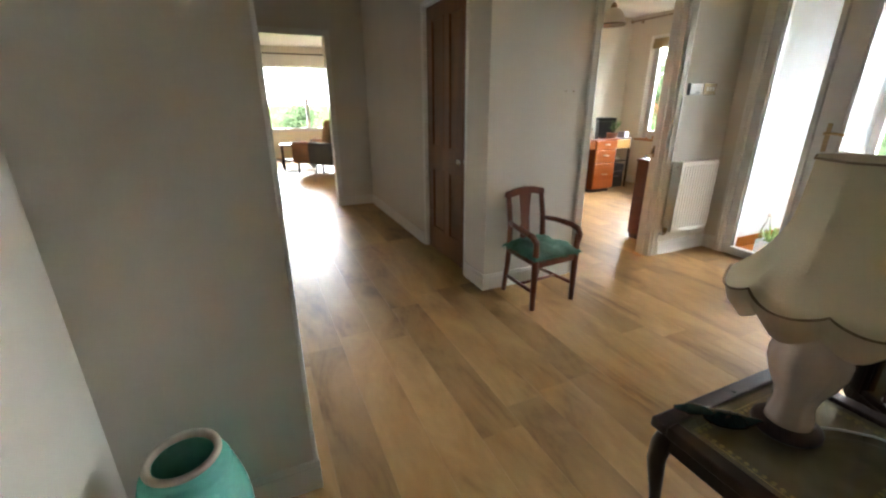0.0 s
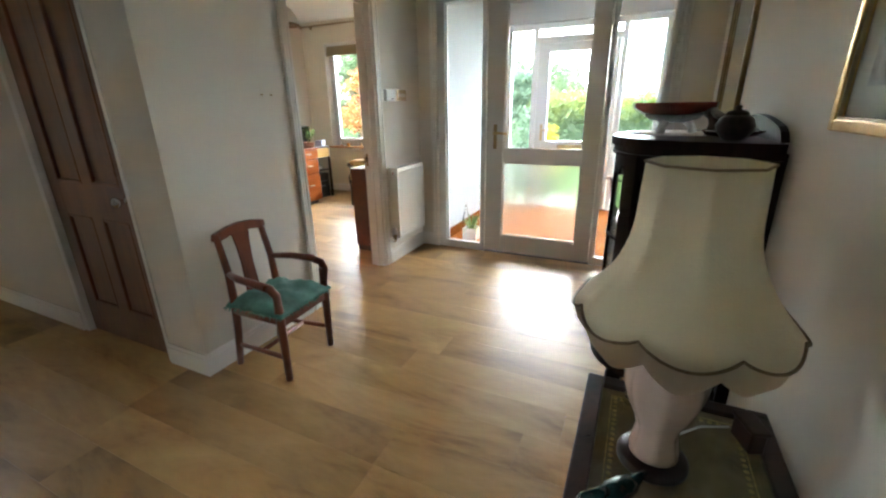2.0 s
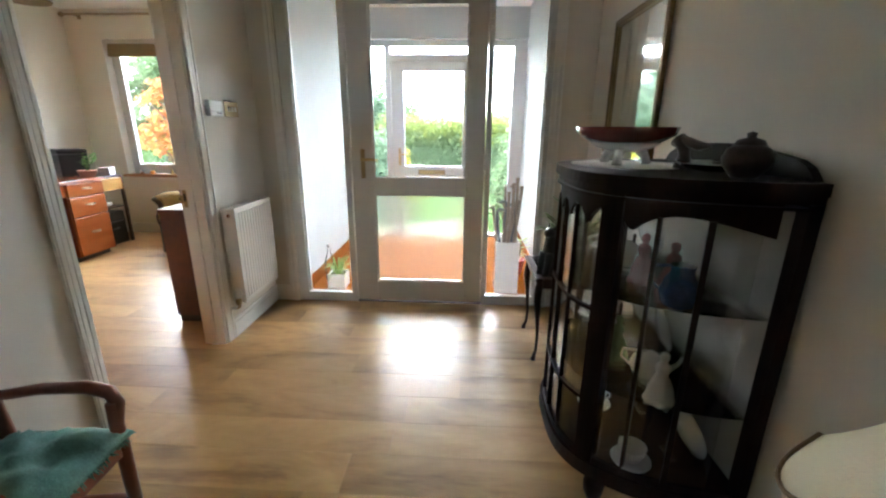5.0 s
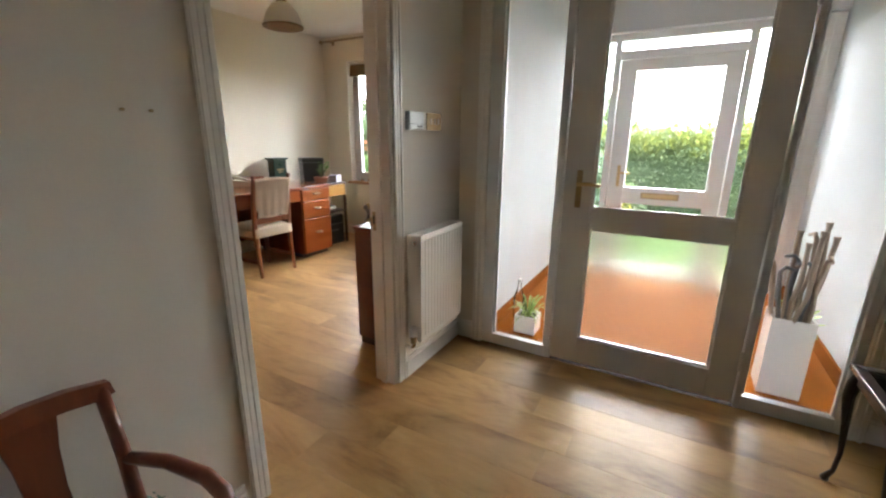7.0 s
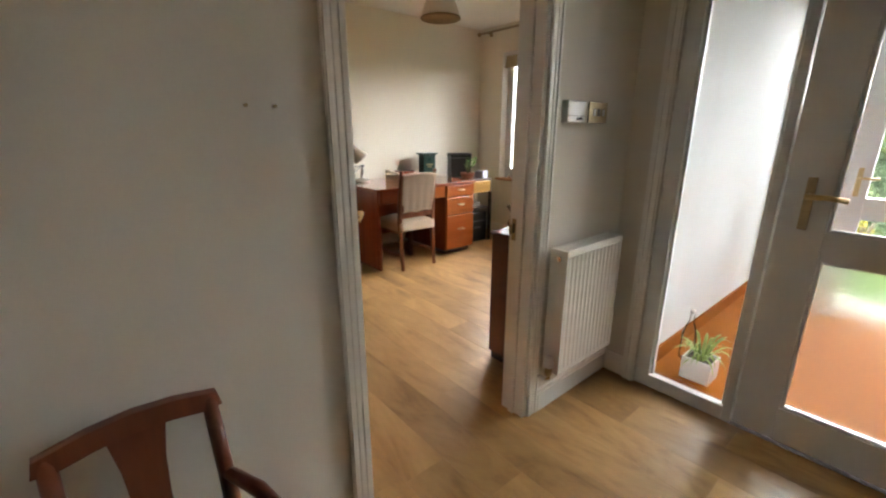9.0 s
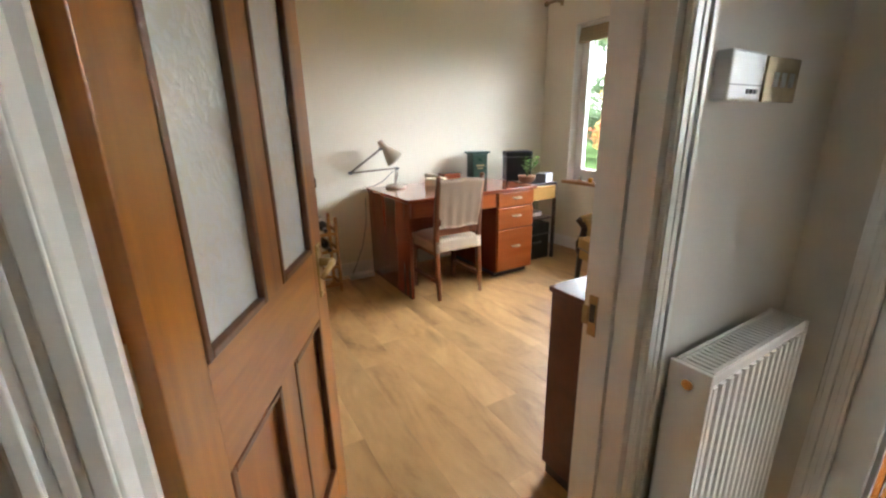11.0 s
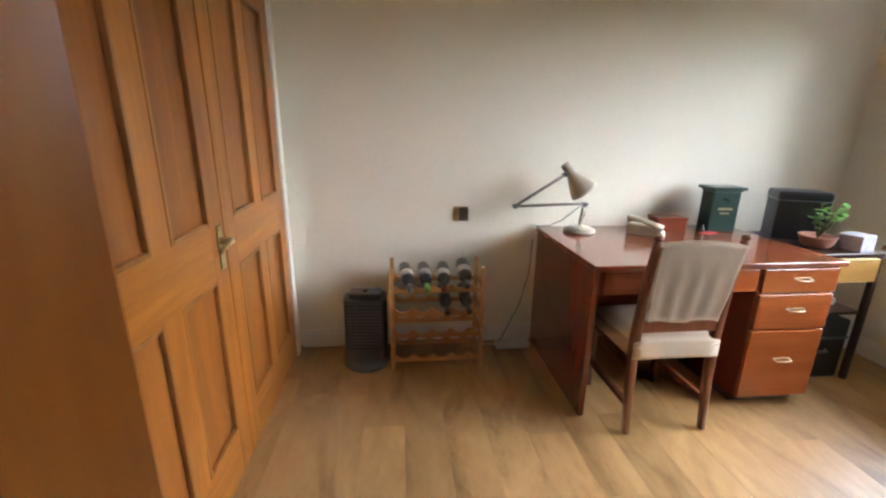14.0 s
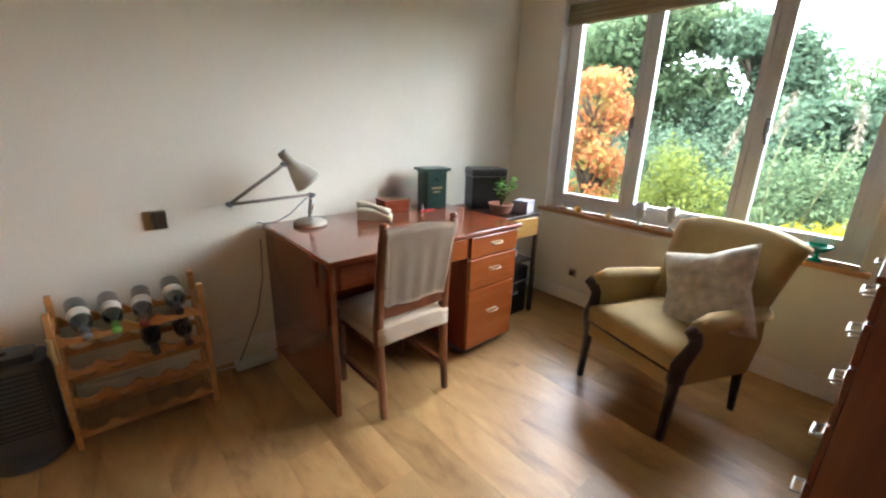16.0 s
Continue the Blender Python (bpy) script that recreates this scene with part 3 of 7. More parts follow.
screen = thing("glazed_screen", pose(XP, 0, 0), "white glazed screen with two tall side lights", "window")
tagged(screen, kind="structure")
for y0, y1 in ((2.12, 2.19), (1.745, 1.78), (0.79, 0.815), (0.40, 0.435)):
    part("post", boxes((-0.01, 0.07, y0, y1, 0, 2.14), bev=0.003), M_UPVC, screen)
for y0, y1 in ((1.78, 2.12), (0.435, 0.79)):
    part("sill", boxes((-0.01, 0.034, y0, y1, 0, 0.07), bev=0.003), M_UPVC, screen)
    part("head", boxes((-0.01, 0.07, y0, y1, 2.07, 2.14), bev=0.003), M_UPVC, screen)
    pane(screen, 0.03, y0, y1, 0.07, 2.07)
    for ya, yb in ((y0, y0 + 0.012), (y1 - 0.012, y1)):
        part("bead", boxes((0.012, 0.026, ya, yb, 0.07, 2.07), bev=0.002), M_UPVC, screen)
part("head", boxes((-0.01, 0.07, 0.815, 1.745, 2.1, 2.14), bev=0.003), M_UPVC, screen)
for y0, y1 in ((2.19, 2.255), (0.335, 0.40)):
    bm = boxes((-0.028, 0, y0, y1, 0, 2.2), bev=0.003)
    box(bm, -0.036, -0.02, y0 + 0.008, y0 + 0.024, 0, 2.19, bev=0.003)
    box(bm, -0.034, -0.02, y1 - 0.028, y1 - 0.01, 0, 2.19, bev=0.003)
    part("casing", bm, M_WHITE, screen)
part("casing", boxes((-0.03, 0, 0.40, 2.19, 2.14, 2.2), bev=0.003), M_WHITE, screen)

pdoor = thing("door_porch", pose(XP, 0, 0.0), "closed white door with clear upper and frosted lower glass", "door")
Y0, Y1 = 0.82, 1.74
for y0, y1 in ((Y0, 0.94), (1.59, Y1)):
    part("stile", boxes((0.0, 0.06, y0, y1, 0.012, 2.095), bev=0.004), M_UPVC, pdoor)
for z0, z1 in ((0.012, 0.165), (0.82, 0.928), (2.03, 2.095)):
    part("rail", boxes((0.001, 0.059, 0.94, 1.59, z0, z1)), M_UPVC, pdoor)
for z0, z1, g in ((0.165, 0.82, M_FROST), (0.928, 2.03, M_GLASS)):
    pane(pdoor, 0.03, 0.94, 1.59, z0, z1, g)
    for r in ((0.94, 0.953, z0, z1), (1.577, 1.59, z0, z1), (0.953, 1.577, z0, z0 + 0.013), (0.953, 1.577, z1 - 0.013, z1)):
        part("bead", boxes((0.008, 0.024, *r), bev=0.003), M_UPVC, pdoor)
plate = part("handle_plate", boxes((-0.008, 0.0, 1.645, 1.675, 0.93, 1.13), bev=0.003), M_OLDBRASS, pdoor)
bm = bmesh.new()
tube(bm, [(-0.005, 1.66, 1.06), (-0.045, 1.66, 1.06)], 0.01, 10)
tube(bm, [(-0.045, 1.665, 1.06), (-0.048, 1.6, 1.062), (-0.046, 1.545, 1.056)], [0.011, 0.01, 0.009], 10)
part("lever", bm, M_BRASS, plate)
for z in (0.25, 1.05, 1.85):
    bm = bmesh.new()
    tube(bm, [(-0.008, 0.817, z - 0.05), (-0.008, 0.817, z + 0.05)], 0.009, 10)
    part("hinge", bm, M_UPVC, pdoor)

# tile skirting round the porch
structure("porch_skirting", boxes((XP + 0.07, XF + 0.05, 2.186, 2.2, 0.004, 0.1), bev=0.002), M_TERRA, "orange terracotta tile skirting")
structure("porch_skirting", boxes((XP + 0.07, XF + 0.05, 0.3, 0.314, 0.004, 0.1), bev=0.002), M_TERRA, "orange terracotta tile skirting")

# outer porch front
XO = 5.97
front = thing("porch_front", pose(XO, 0, 0), "white framed porch front with side lights and top light", "window")
tagged(front, kind="structure")
for y0, y1 in ((2.13, 2.2), (1.805, 1.865), (0.8, 0.86), (0.36, 0.44)):
    part("post", boxes((-0.03, 0.04, y0, y1, 0, 2.2), bev=0.003), M_UPVC, front)
part("post", boxes((-0.03, 0.04, 0.3, 0.36, 0, 2.2)), M_UPVC, front)
for y0, y1 in ((1.865, 2.13), (0.44, 0.8)):
    part("sill", boxes((-0.03, 0.04, y0, y1, 0, 0.03)), M_UPVC, front)
    part("head", boxes((-0.03, 0.04, y0, y1, 2.14, 2.2)), M_UPVC, front)
    pane(front, 0.005, y0, y1, 0.03, 2.14)
part("head", boxes((-0.03, 0.04, 0.86, 1.805, 2.14, 2.2)), M_UPVC, front)
part("transom", boxes((-0.03, 0.04, 0.86, 1.805, 1.985, 2.057)), M_UPVC, front)
pane(front, 0.005, 0.86, 1.805, 2.057, 2.14)
odoor = thing("door_front", pose(XO, 0, 0), "closed white front door with a brass letter slot", "door")
for y0, y1 in ((0.865, 0.987), (1.658, 1.8)):
    part("stile", boxes((-0.025, 0.03, y0, y1, 0.01, 1.98), bev=0.003), M_UPVC, odoor)
for z0, z1 in ((0.01, 0.05), (0.69, 0.845), (1.885, 1.98)):
    part("rail", boxes((-0.024, 0.029, 0.987, 1.658, z0, z1)), M_UPVC, odoor)
pane(odoor, 0.0, 0.987, 1.658, 0.845, 1.885)
pane(odoor, 0.0, 0.987, 1.658, 0.05, 0.69)
slot = part("letter_slot", boxes((-0.034, -0.025, 1.18, 1.5, 0.745, 0.805), bev=0.003), M_OLDBRASS, odoor, "brass letter slot")
part("flap", boxes((-0.037, -0.034, 1.2, 1.48, 0.757, 0.793), bev=0.001), M_BRASS, slot)
plate = part("handle_plate", boxes((-0.034, -0.025, 1.7, 1.73, 0.85, 1.05), bev=0.003), M_BRASS, odoor)
bm = bmesh.new()
tube(bm, [(-0.03, 1.715, 0.98), (-0.07, 1.715, 0.98)], 0.01, 10)
tube(bm, [(-0.07, 1.72, 0.98), (-0.072, 1.61, 0.98)], 0.01, 10)
part("lever", bm, M_BRASS, plate)

# ---- study window ----
win = thing("window_study", pose(XF, 0, 0), "white framed window of three casements with oak sill", "window")
tagged(win, kind="structure")
FX0, FX1 = 0.1, 0.17
part("frame", boxes((FX0, FX1, WY0, WY1, WZ0 + 0.016, WZ0 + 0.1), (FX0, FX1, WY0, WY1, WZ1 - 0.05, WZ1), (FX0, FX1, WY0, WY0 + 0.07, WZ0 + 0.1, WZ1 - 0.05), (FX0, FX1, WY1 - 0.07, WY1, WZ0 + 0.1, WZ1 - 0.05)), M_UPVC, win)
ys = (WY0 + 0.07, 3.75, 4.415, WY1 - 0.07)
for y in ys[1:3]:
    part("mullion", boxes((FX0, FX1, y - 0.02, y + 0.02, WZ0 + 0.1, WZ1 - 0.05)), M_UPVC, win)
for a, b in zip(ys, ys[1:]):
    a2, b2 = a + (0.02 if a != ys[0] else 0), b - (0.02 if b != ys[-1] else 0)
    z0, z1 = WZ0 + 0.1, WZ1 - 0.05
    bm = bmesh.new()
    for r in ((a2, a2 + 0.034, z0, z1), (b2 - 0.034, b2, z0, z1), (a2 + 0.034, b2 - 0.034, z0, z0 + 0.034), (a2 + 0.034, b2 - 0.034, z1 - 0.034, z1)):
        box(bm, FX0 - 0.012, FX0 + 0.04, *r, bev=0.004)
    sash = part("sash", bm, M_UPVC, win)
    part("pane", boxes((FX0 + 0.012, FX0 + 0.02, a2 + 0.034, b2 - 0.034, z0 + 0.034, z1 - 0.034)), M_GLASS, sash)
for y in (4.415 + 0.045, 3.75 - 0.045):
    h = part("catch", boxes((FX0 - 0.02, FX0 - 0.01, y - 0.012, y + 0.012, 1.34, 1.42), bev=0.003), M_GREYPL, win)
    bm = bmesh.new()
    tube(bm, [(FX0 - 0.02, y, 1.4), (FX0 - 0.035, y, 1.4), (FX0 - 0.037, y, 1.34), (FX0 - 0.034, y - 0.012, 1.28)], [0.008, 0.009, 0.008, 0.007], 8)
    part("catch_lever", bm, M_GREYPL, h)
part("sill_board", boxes((-0.035, FX0, WY0 - 0.04, WY1 + 0.04, WZ0 - 0.012, WZ0 + 0.016), bev=0.005), M_SILL, win, "honey oak window sill")
structure("reveal", boxes((XF + 0.0, XF + FX0, WY0 - 0.002, WY0 + 0.006, WZ0 + 0.017, WZ1), (XF + 0.0, XF + FX0, WY1 - 0.006, WY1 + 0.002, WZ0 + 0.017, WZ1), (XF, XF + FX0, WY0 + 0.006, WY1 - 0.006, WZ1 - 0.006, WZ1 + 0.002)), M_WHITE)

# lounge glazing
lw = thing("window_lounge", pose(0, LY, 0), "wide white framed picture window of the lounge", "window")
tagged(lw, kind="structure")
for x0, x1 in ((0.1, 0.17), (1.45, 1.52), (2.53, 2.6)):
    part("post", boxes((x0, x1, 0.04, 0.1, 0.62, 2.1)), M_UPVC, lw)
for x0, x1 in ((0.17, 1.45), (1.52, 2.53)):
    part("rail", boxes((x0, x1, 0.04, 0.1, 0.62, 0.7)), M_UPVC, lw)
    part("rail", boxes((x0, x1, 0.04, 0.1, 2.04, 2.1)), M_UPVC, lw)
    part("pane", boxes((x0, x1, 0.066, 0.072, 0.7, 2.04)), M_GLASS, lw)
# ---- hall things ----
def cabriole(bm, x, y, h, out, r=0.02):
    """A cabriole leg from the top down to a pad foot; out is the way its knee leans."""
    ox, oy = out
    pts, rad = [], []
    for f, o, k in ((1.0, 0.0, 1.05), (0.9, 0.35, 1.25), (0.78, 0.5, 1.1), (0.55, 0.1, 0.72), (0.3, -0.2, 0.5), (0.12, -0.05, 0.45), (0.05, 0.35, 0.6), (0.02, 0.5, 0.8), (0.0, 0.45, 0.75)):
        pts.append((x + ox * o * 0.035, y + oy * o * 0.035, h * f))
        rad.append(r * k)
    return tube(bm, pts, rad, 8)


def hall_chair():
    c = thing("hall_armchair", pose(1.84, 2.14, 0, 0, 0, 4) @ Matrix.Scale(0.945, 4), "small brown wooden armchair with a green velvet seat cushion", "chair")
    wood_m = M_CHAIRRED
    for x, y in ((-0.18, -0.165), (0.18, -0.165)):
        bm = bmesh.new()
        tube(bm, [(x, y, 0), (x, y, 0.2), (x, y, 0.36), (x, y, 0.5)], [0.018, 0.021, 0.023, 0.018], 8)
        part("front_leg", bm, wood_m, c)
    for x in (-0.155, 0.155):
        bm = bmesh.new()
        tube(bm, [(x, 0.2, 0), (x, 0.17, 0.2), (x, 0.155, 0.36), (x * 0.97, 0.165, 0.55), (x * 0.95, 0.205, 0.745)], [0.017, 0.02, 0.022, 0.019, 0.017], 8)
        part("back_leg", bm, wood_m, c)
    rails = ((-0.16, 0.16, -0.178, -0.152), (-0.14, 0.14, 0.145, 0.17))
    for x0, x1, y0, y1 in rails:
        part("seat_rail", boxes((x0, x1, y0, y1, 0.31, 0.37), bev=0.004), wood_m, c)
    for s in (-1, 1):
        bm = bmesh.new()
        tube(bm, [(s * 0.178, -0.165, 0.34), (s * 0.157, 0.155, 0.34)], [0.02, 0.02], 6)
        part("seat_rail", bm, wood_m, c)
        bm = bmesh.new()
        tube(bm, [(s * 0.176, -0.165, 0.13), (s * 0.155, 0.175, 0.13)], [0.013, 0.013], 6)
        part("stretcher", bm, wood_m, c)
        bm = bmesh.new()
        tube(bm, [(s * 0.15, 0.165, 0.545), (s * 0.19, 0.05, 0.545), (s * 0.205, -0.08, 0.54), (s * 0.2, -0.15, 0.525), (s * 0.192, -0.175, 0.49), (s * 0.183, -0.168, 0.43), (s * 0.18, -0.165, 0.36)], [0.016, 0.019, 0.021, 0.022, 0.02, 0.018, 0.017], 8)
        part("arm", bm, wood_m, c)
    bm = bmesh.new()
    tube(bm, [(-0.17, 0.005, 0.13), (0.17, 0.005, 0.13)], 0.012, 6)
    part("stretcher", bm, wood_m, c)
    bm = bmesh.new()
    prism(bm, [(-0.172, 0.72), (-0.165, 0.755), (-0.08, 0.775), (0, 0.782), (0.08, 0.775), (0.165, 0.755), (0.172, 0.72), (0.135, 0.715), (0.07, 0.728), (0, 0.733), (-0.07, 0.728), (-0.135, 0.715)], "y", 0.19, 0.215)
    part("crest_rail", bm, wood_m, c)
    bm = bmesh.new()
    prism(bm, [(-0.045, 0.38), (0.045, 0.38), (0.04, 0.46), (0.036, 0.55), (0.042, 0.65), (0.055, 0.735), (-0.055, 0.735), (-0.042, 0.65), (-0.036, 0.55), (-0.04, 0.46)], "y", 0.168, 0.18)
    bmesh.ops.rotate(bm, verts=bm.verts, cent=(0, 0.17, 0.4), matrix=Matrix.Rotation(radians(-5), 3, "X"))
    part("splat", bm, wood_m, c)
    # loose cushion with a frayed, creased cover
    n = 18
    bm = bmesh.new()
    grid = {}
    for side in (0, 1):
        for i in range(n + 1):
            for j in range(n + 1):
                u, v = i / n * 2 - 1, j / n * 2 - 1
                e = (1 - u ** 6) * (1 - v ** 6)
                w = 0.2 + 0.012 * noise.noise((u * 4, v * 4, 3))
                z = 0.385 + (0.035 * e + 0.03 * noise.noise((u * 2.7 + 5, v * 2.7, 1)) * e + 0.022 * abs(noise.noise((u * 6, v * 5, 8))) if side else -0.012)
                z -= 0.02 * max(0, abs(v) - 0.86) + 0.03 * max(0, abs(u) - 0.88)
                grid[side, i, j] = bm.verts.new((u * w * (0.93 if v > 0 else 1.0), v * 0.19 - 0.005, z))
    for side in (0, 1):
        for i in range(n):
            for j in range(n):
                f = bm.faces.new((grid[side, i, j], grid[side, i + 1, j], grid[side, i + 1, j + 1], grid[side, i, j + 1]))
                f.smooth = True
    rim = [(i, 0) for i in range(n)] + [(n, j) for j in range(n)] + [(n - i, n) for i in range(n)] + [(0, n - j) for j in range(n)]
    for a, b in zip(rim, rim[1:] + rim[:1]):
        bm.faces.new((grid[0, a[0], a[1]], grid[0, b[0], b[1]], grid[1, b[0], b[1]], grid[1, a[0], a[1]]))
    part("cushion", bm, M_GREENCLOTH, c, "creased dark green velvet cushion")
    bm = bmesh.new()
    rr = random.Random(3)
    for k in range(150):
        u = rr.uniform(-0.2, 0.2)
        p = ((u, -0.196, 0.376), (0.2, u * 0.95, 0.378), (-0.2, u * 0.95, 0.378))[k % 3]
        q = [p[0] * 1.03 + rr.uniform(-0.008, 0.008), p[1] * 1.04 + rr.uniform(-0.008, 0.008), p[2] - rr.uniform(0.008, 0.022)]
        tube(bm, [p, q], [0.0022, 0.001], 4)
    tagged(part("fringe", bm, M_GREENCLOTH, c), kind="stuff")


hall_chair()


def lamp_table():
    x0, x1, y0, y1, h = 1.03, 1.59, 0.15, 0.592, 0.505
    t = thing("lamp_table", pose(0, 0, 0), "dark wooden coffee table with glass over a tooled leather top", "table")
    bm = bmesh.new()
    for r in ((x0, x1, y0, y0 + 0.045), (x0, x1, y1 - 0.045, y1), (x0, x0 + 0.045, y0 + 0.045, y1 - 0.045), (x1 - 0.045, x1, y0 + 0.045, y1 - 0.045)):
        box(bm, *r, h - 0.03, h, bev=0.005)
    part("top_frame", bm, M_DARK, t)
    part("leather_panel", boxes((x0 + 0.045, x1 - 0.045, y0 + 0.045, y1 - 0.045, h - 0.024, h - 0.012)), mat("olive_leather", (0.27, 0.22, 0.14), 0.5, var=0.3, scale=14, bump=0.3, bscale=120), t, "olive leather panel")
    gold = mat("gilt_tooling", (0.55, 0.45, 0.22), 0.4, var=0.35, scale=60, metal=0.6)
    bm = bmesh.new()
    a0, a1, b0, b1 = x0 + 0.07, x1 - 0.07, y0 + 0.07, y1 - 0.07
    for r in ((a0, a1, b0, b0 + 0.003), (a0, a1, b1 - 0.003, b1), (a0, a0 + 0.003, b0, b1), (a1 - 0.003, a1, b0, b1)):
        box(bm, *r, h - 0.012, h - 0.0112)
    k = int((a1 - a0) / 0.018)
    for i in range(k):
        for b in (b0 + 0.012, b1 - 0.012):
            lathe(bm, [(0.006, 0), (0.006, 0.0008)], 6, at=(a0 + (i + 0.5) * (a1 - a0) / k, b, h - 0.012))
    k = int((b1 - b0) / 0.018)
    for i in range(k):
        for a in (a0 + 0.012, a1 - 0.012):
            lathe(bm, [(0.006, 0), (0.006, 0.0008)], 6, at=(a, b0 + (i + 0.5) * (b1 - b0) / k, h - 0.012))
    part("gilt_border", bm, gold, t)
    part("glass_top", boxes((x0 + 0.046, x1 - 0.046, y0 + 0.046, y1 - 0.046, h - 0.009, h - 0.003)), clear_glass("table_glass", (1, 1, 1), 0.05, 1.14), t)
    part("apron", boxes((x0 + 0.03, x1 - 0.03, y1 - 0.04, y1 - 0.02, h - 0.085, h - 0.03), bev=0.003), M_DARK, t)
    part("apron", boxes((x0 + 0.03, x1 - 0.03, y0 + 0.02, y0 + 0.04, h - 0.085, h - 0.03), bev=0.003), M_DARK, t)
    part("apron", boxes((x0 + 0.02, x0 + 0.04, y0 + 0.04, y1 - 0.04, h - 0.085, h - 0.03), bev=0.003), M_DARK, t)
    part("apron", boxes((x1 - 0.04, x1 - 0.02, y0 + 0.04, y1 - 0.04, h - 0.085, h - 0.03), bev=0.003), M_DARK, t)
    for x, ox in ((x0 + 0.035, -1), (x1 - 0.035, 1)):
        for y, oy in ((y0 + 0.035, -1), (y1 - 0.035, 1)):
            part("leg", cabriole(bmesh.new(), x, y, h - 0.03, (ox * 0.7, oy * 0.7), 0.022), M_DARK, t)


lamp_table()


def table_lamp():
    la = thing("table_lamp", pose(1.305, 0.425, 0.502) @ Matrix.Scale(0.925, 4), "blush ceramic table lamp with a cream scalloped fabric shade", "lamp")
    bm = lathe(bmesh.new(), [(0.075, 0), (0.08, 0.006), (0.08, 0.018), (0.072, 0.026), (0.05, 0.03)], 32)
    part("base", bm, M_DARK, la, "round dark wooden base")
    prof = [(0.048, 0.028), (0.055, 0.033), (0.053, 0.05), (0.047, 0.08), (0.045, 0.1), (0.052, 0.13), (0.07, 0.17), (0.082, 0.21), (0.084, 0.245), (0.074, 0.285), (0.05, 0.32), (0.032, 0.345), (0.028, 0.37)]
    part("body", lathe(bmesh.new(), prof, 36, wave=lambda a, i: (1 + 0.055 * math.cos(8 * a) * (1 if 1 < i < 10 else 0), 0)), M_PINKCER, la, "glossy blush pink lobed ceramic body")
    part("stem", lathe(bmesh.new(), [(0.012, 0.365), (0.012, 0.46), (0.018, 0.462), (0.018, 0.5), (0.006, 0.51)], 12), M_BRASS, la)
    # shade: eight panels, belling out to a scalloped hem
    N = 96

    def facet(a, k=8):
        s = math.pi / k
        b = (a % (2 * s)) - s
        return math.cos(s) / math.cos(b)

    def wave(a, i):
        f = i / 14
        fac = facet(a)
        blend = max(0.0, 1 - f * 1.15)
        scal = abs(math.cos(4 * a + 0.0))
        s = fac * blend + (1 - blend) * (1 + 0.05 * (scal - 0.6) * f)
        return s, -0.026 * (f ** 3) * (scal ** 0.8 - 0.35)
    prof = []
    for i in range(15):
        f = i / 14
        r = 0.106 + 0.012 * f + 0.094 * max(0, (f - 0.35) / 0.65) ** 2.1
        prof.append((r, 0.725 - 0.31 * f))
    sh = part("shade", lathe(bmesh.new(), prof, N, wave=wave), M_SHADE, la, "cream fabric bell shade")
    bm2 = sh.data
    # open top and bottom: drop the two closing faces
    bm = bmesh.new()
    bm.from_mesh(bm2)
    bmesh.ops.delete(bm, geom=[f for f in bm.faces if len(f.verts) > 8], context="FACES_ONLY")
    bmesh.ops.solidify(bm, geom=bm.faces, thickness=0.003)
    bm.to_mesh(bm2)
    bm.free()

    def hem(a):
        s, dz = wave(a, 14)
        return 0.212 * s, 0.415 + dz
    bm = bmesh.new()
    pts = []
    for k in range(N + 1):
        a = 2 * math.pi * k / N
        r, z = hem(a)
        pts.append(((r + 0.002) * math.cos(a), (r + 0.002) * math.sin(a), z))
    tube(bm, pts, 0.003, 6, caps=False)
    part("hem_braid", bm, M_TRIM, sh, "dark brown braid")
    bm = bmesh.new()
    pts = [(0.108 * facet(2 * math.pi * k / N) * math.cos(2 * math.pi * k / N), 0.108 * facet(2 * math.pi * k / N) * math.sin(2 * math.pi * k / N), 0.723) for k in range(N + 1)]
    tube(bm, pts, 0.0026, 6, caps=False)
    part("top_braid", bm, M_TRIM, sh, "dark brown braid")
    # skirt below the hem, tucked inwards
    bm = bmesh.new()
    rows = []
    for f in (0, 0.5, 1.0):
        row = []
        for k in range(N):
            a = 2 * math.pi * k / N
            r, z = hem(a)
            row.append(bm.verts.new((r * (1 - 0.2 * f * f) * math.cos(a), r * (1 - 0.2 * f * f) * math.sin(a), z - 0.075 * f - 0.005 * math.cos(8 * a) * f)))
        rows.append(row)
    for p, q in zip(rows, rows[1:]):
        for k in range(N):
            bm.faces.new((p[k], p[(k + 1) % N], q[(k + 1) % N], q[k])).smooth = True
    bmesh.ops.solidify(bm, geom=bm.faces, thickness=0.002)
    part("skirt", bm, mat("pale_skirt_fabric", (0.7, 0.58, 0.43), 0.85, var=0.05, scale=6, bump=0.3, bscale=220), sh, "pale blush fabric skirt")
    bm = tube(bmesh.new(), [(0.06, -0.04, 0.012), (0.12, -0.07, 0.006), (0.17, -0.12, 0.006), (0.2, -0.19, 0.006)], 0.0035, 6)
    part("cord", bm, M_WHITECER, la)


table_lamp()


def blob(bm, at, r, squash=(1, 1, 1), seed=0, rough=0.0, n=2, turn=0.0):
    m = Matrix.Translation(at) @ Matrix.Rotation(turn, 4, "Z") @ Matrix.Diagonal((r * squash[0], r * squash[1], r * squash[2], 1))
    vs = bmesh.ops.create_icosphere(bm, subdivisions=n, radius=1, matrix=m)["verts"]
    for v in vs:
        if rough:
            d = (v.co - Vector(at)).normalized()
            v.co += d * r * rough * noise.noise(v.co * 30 + Vector((seed, 0, 0)))
        for f in v.link_faces:
            f.smooth = True
    return bm


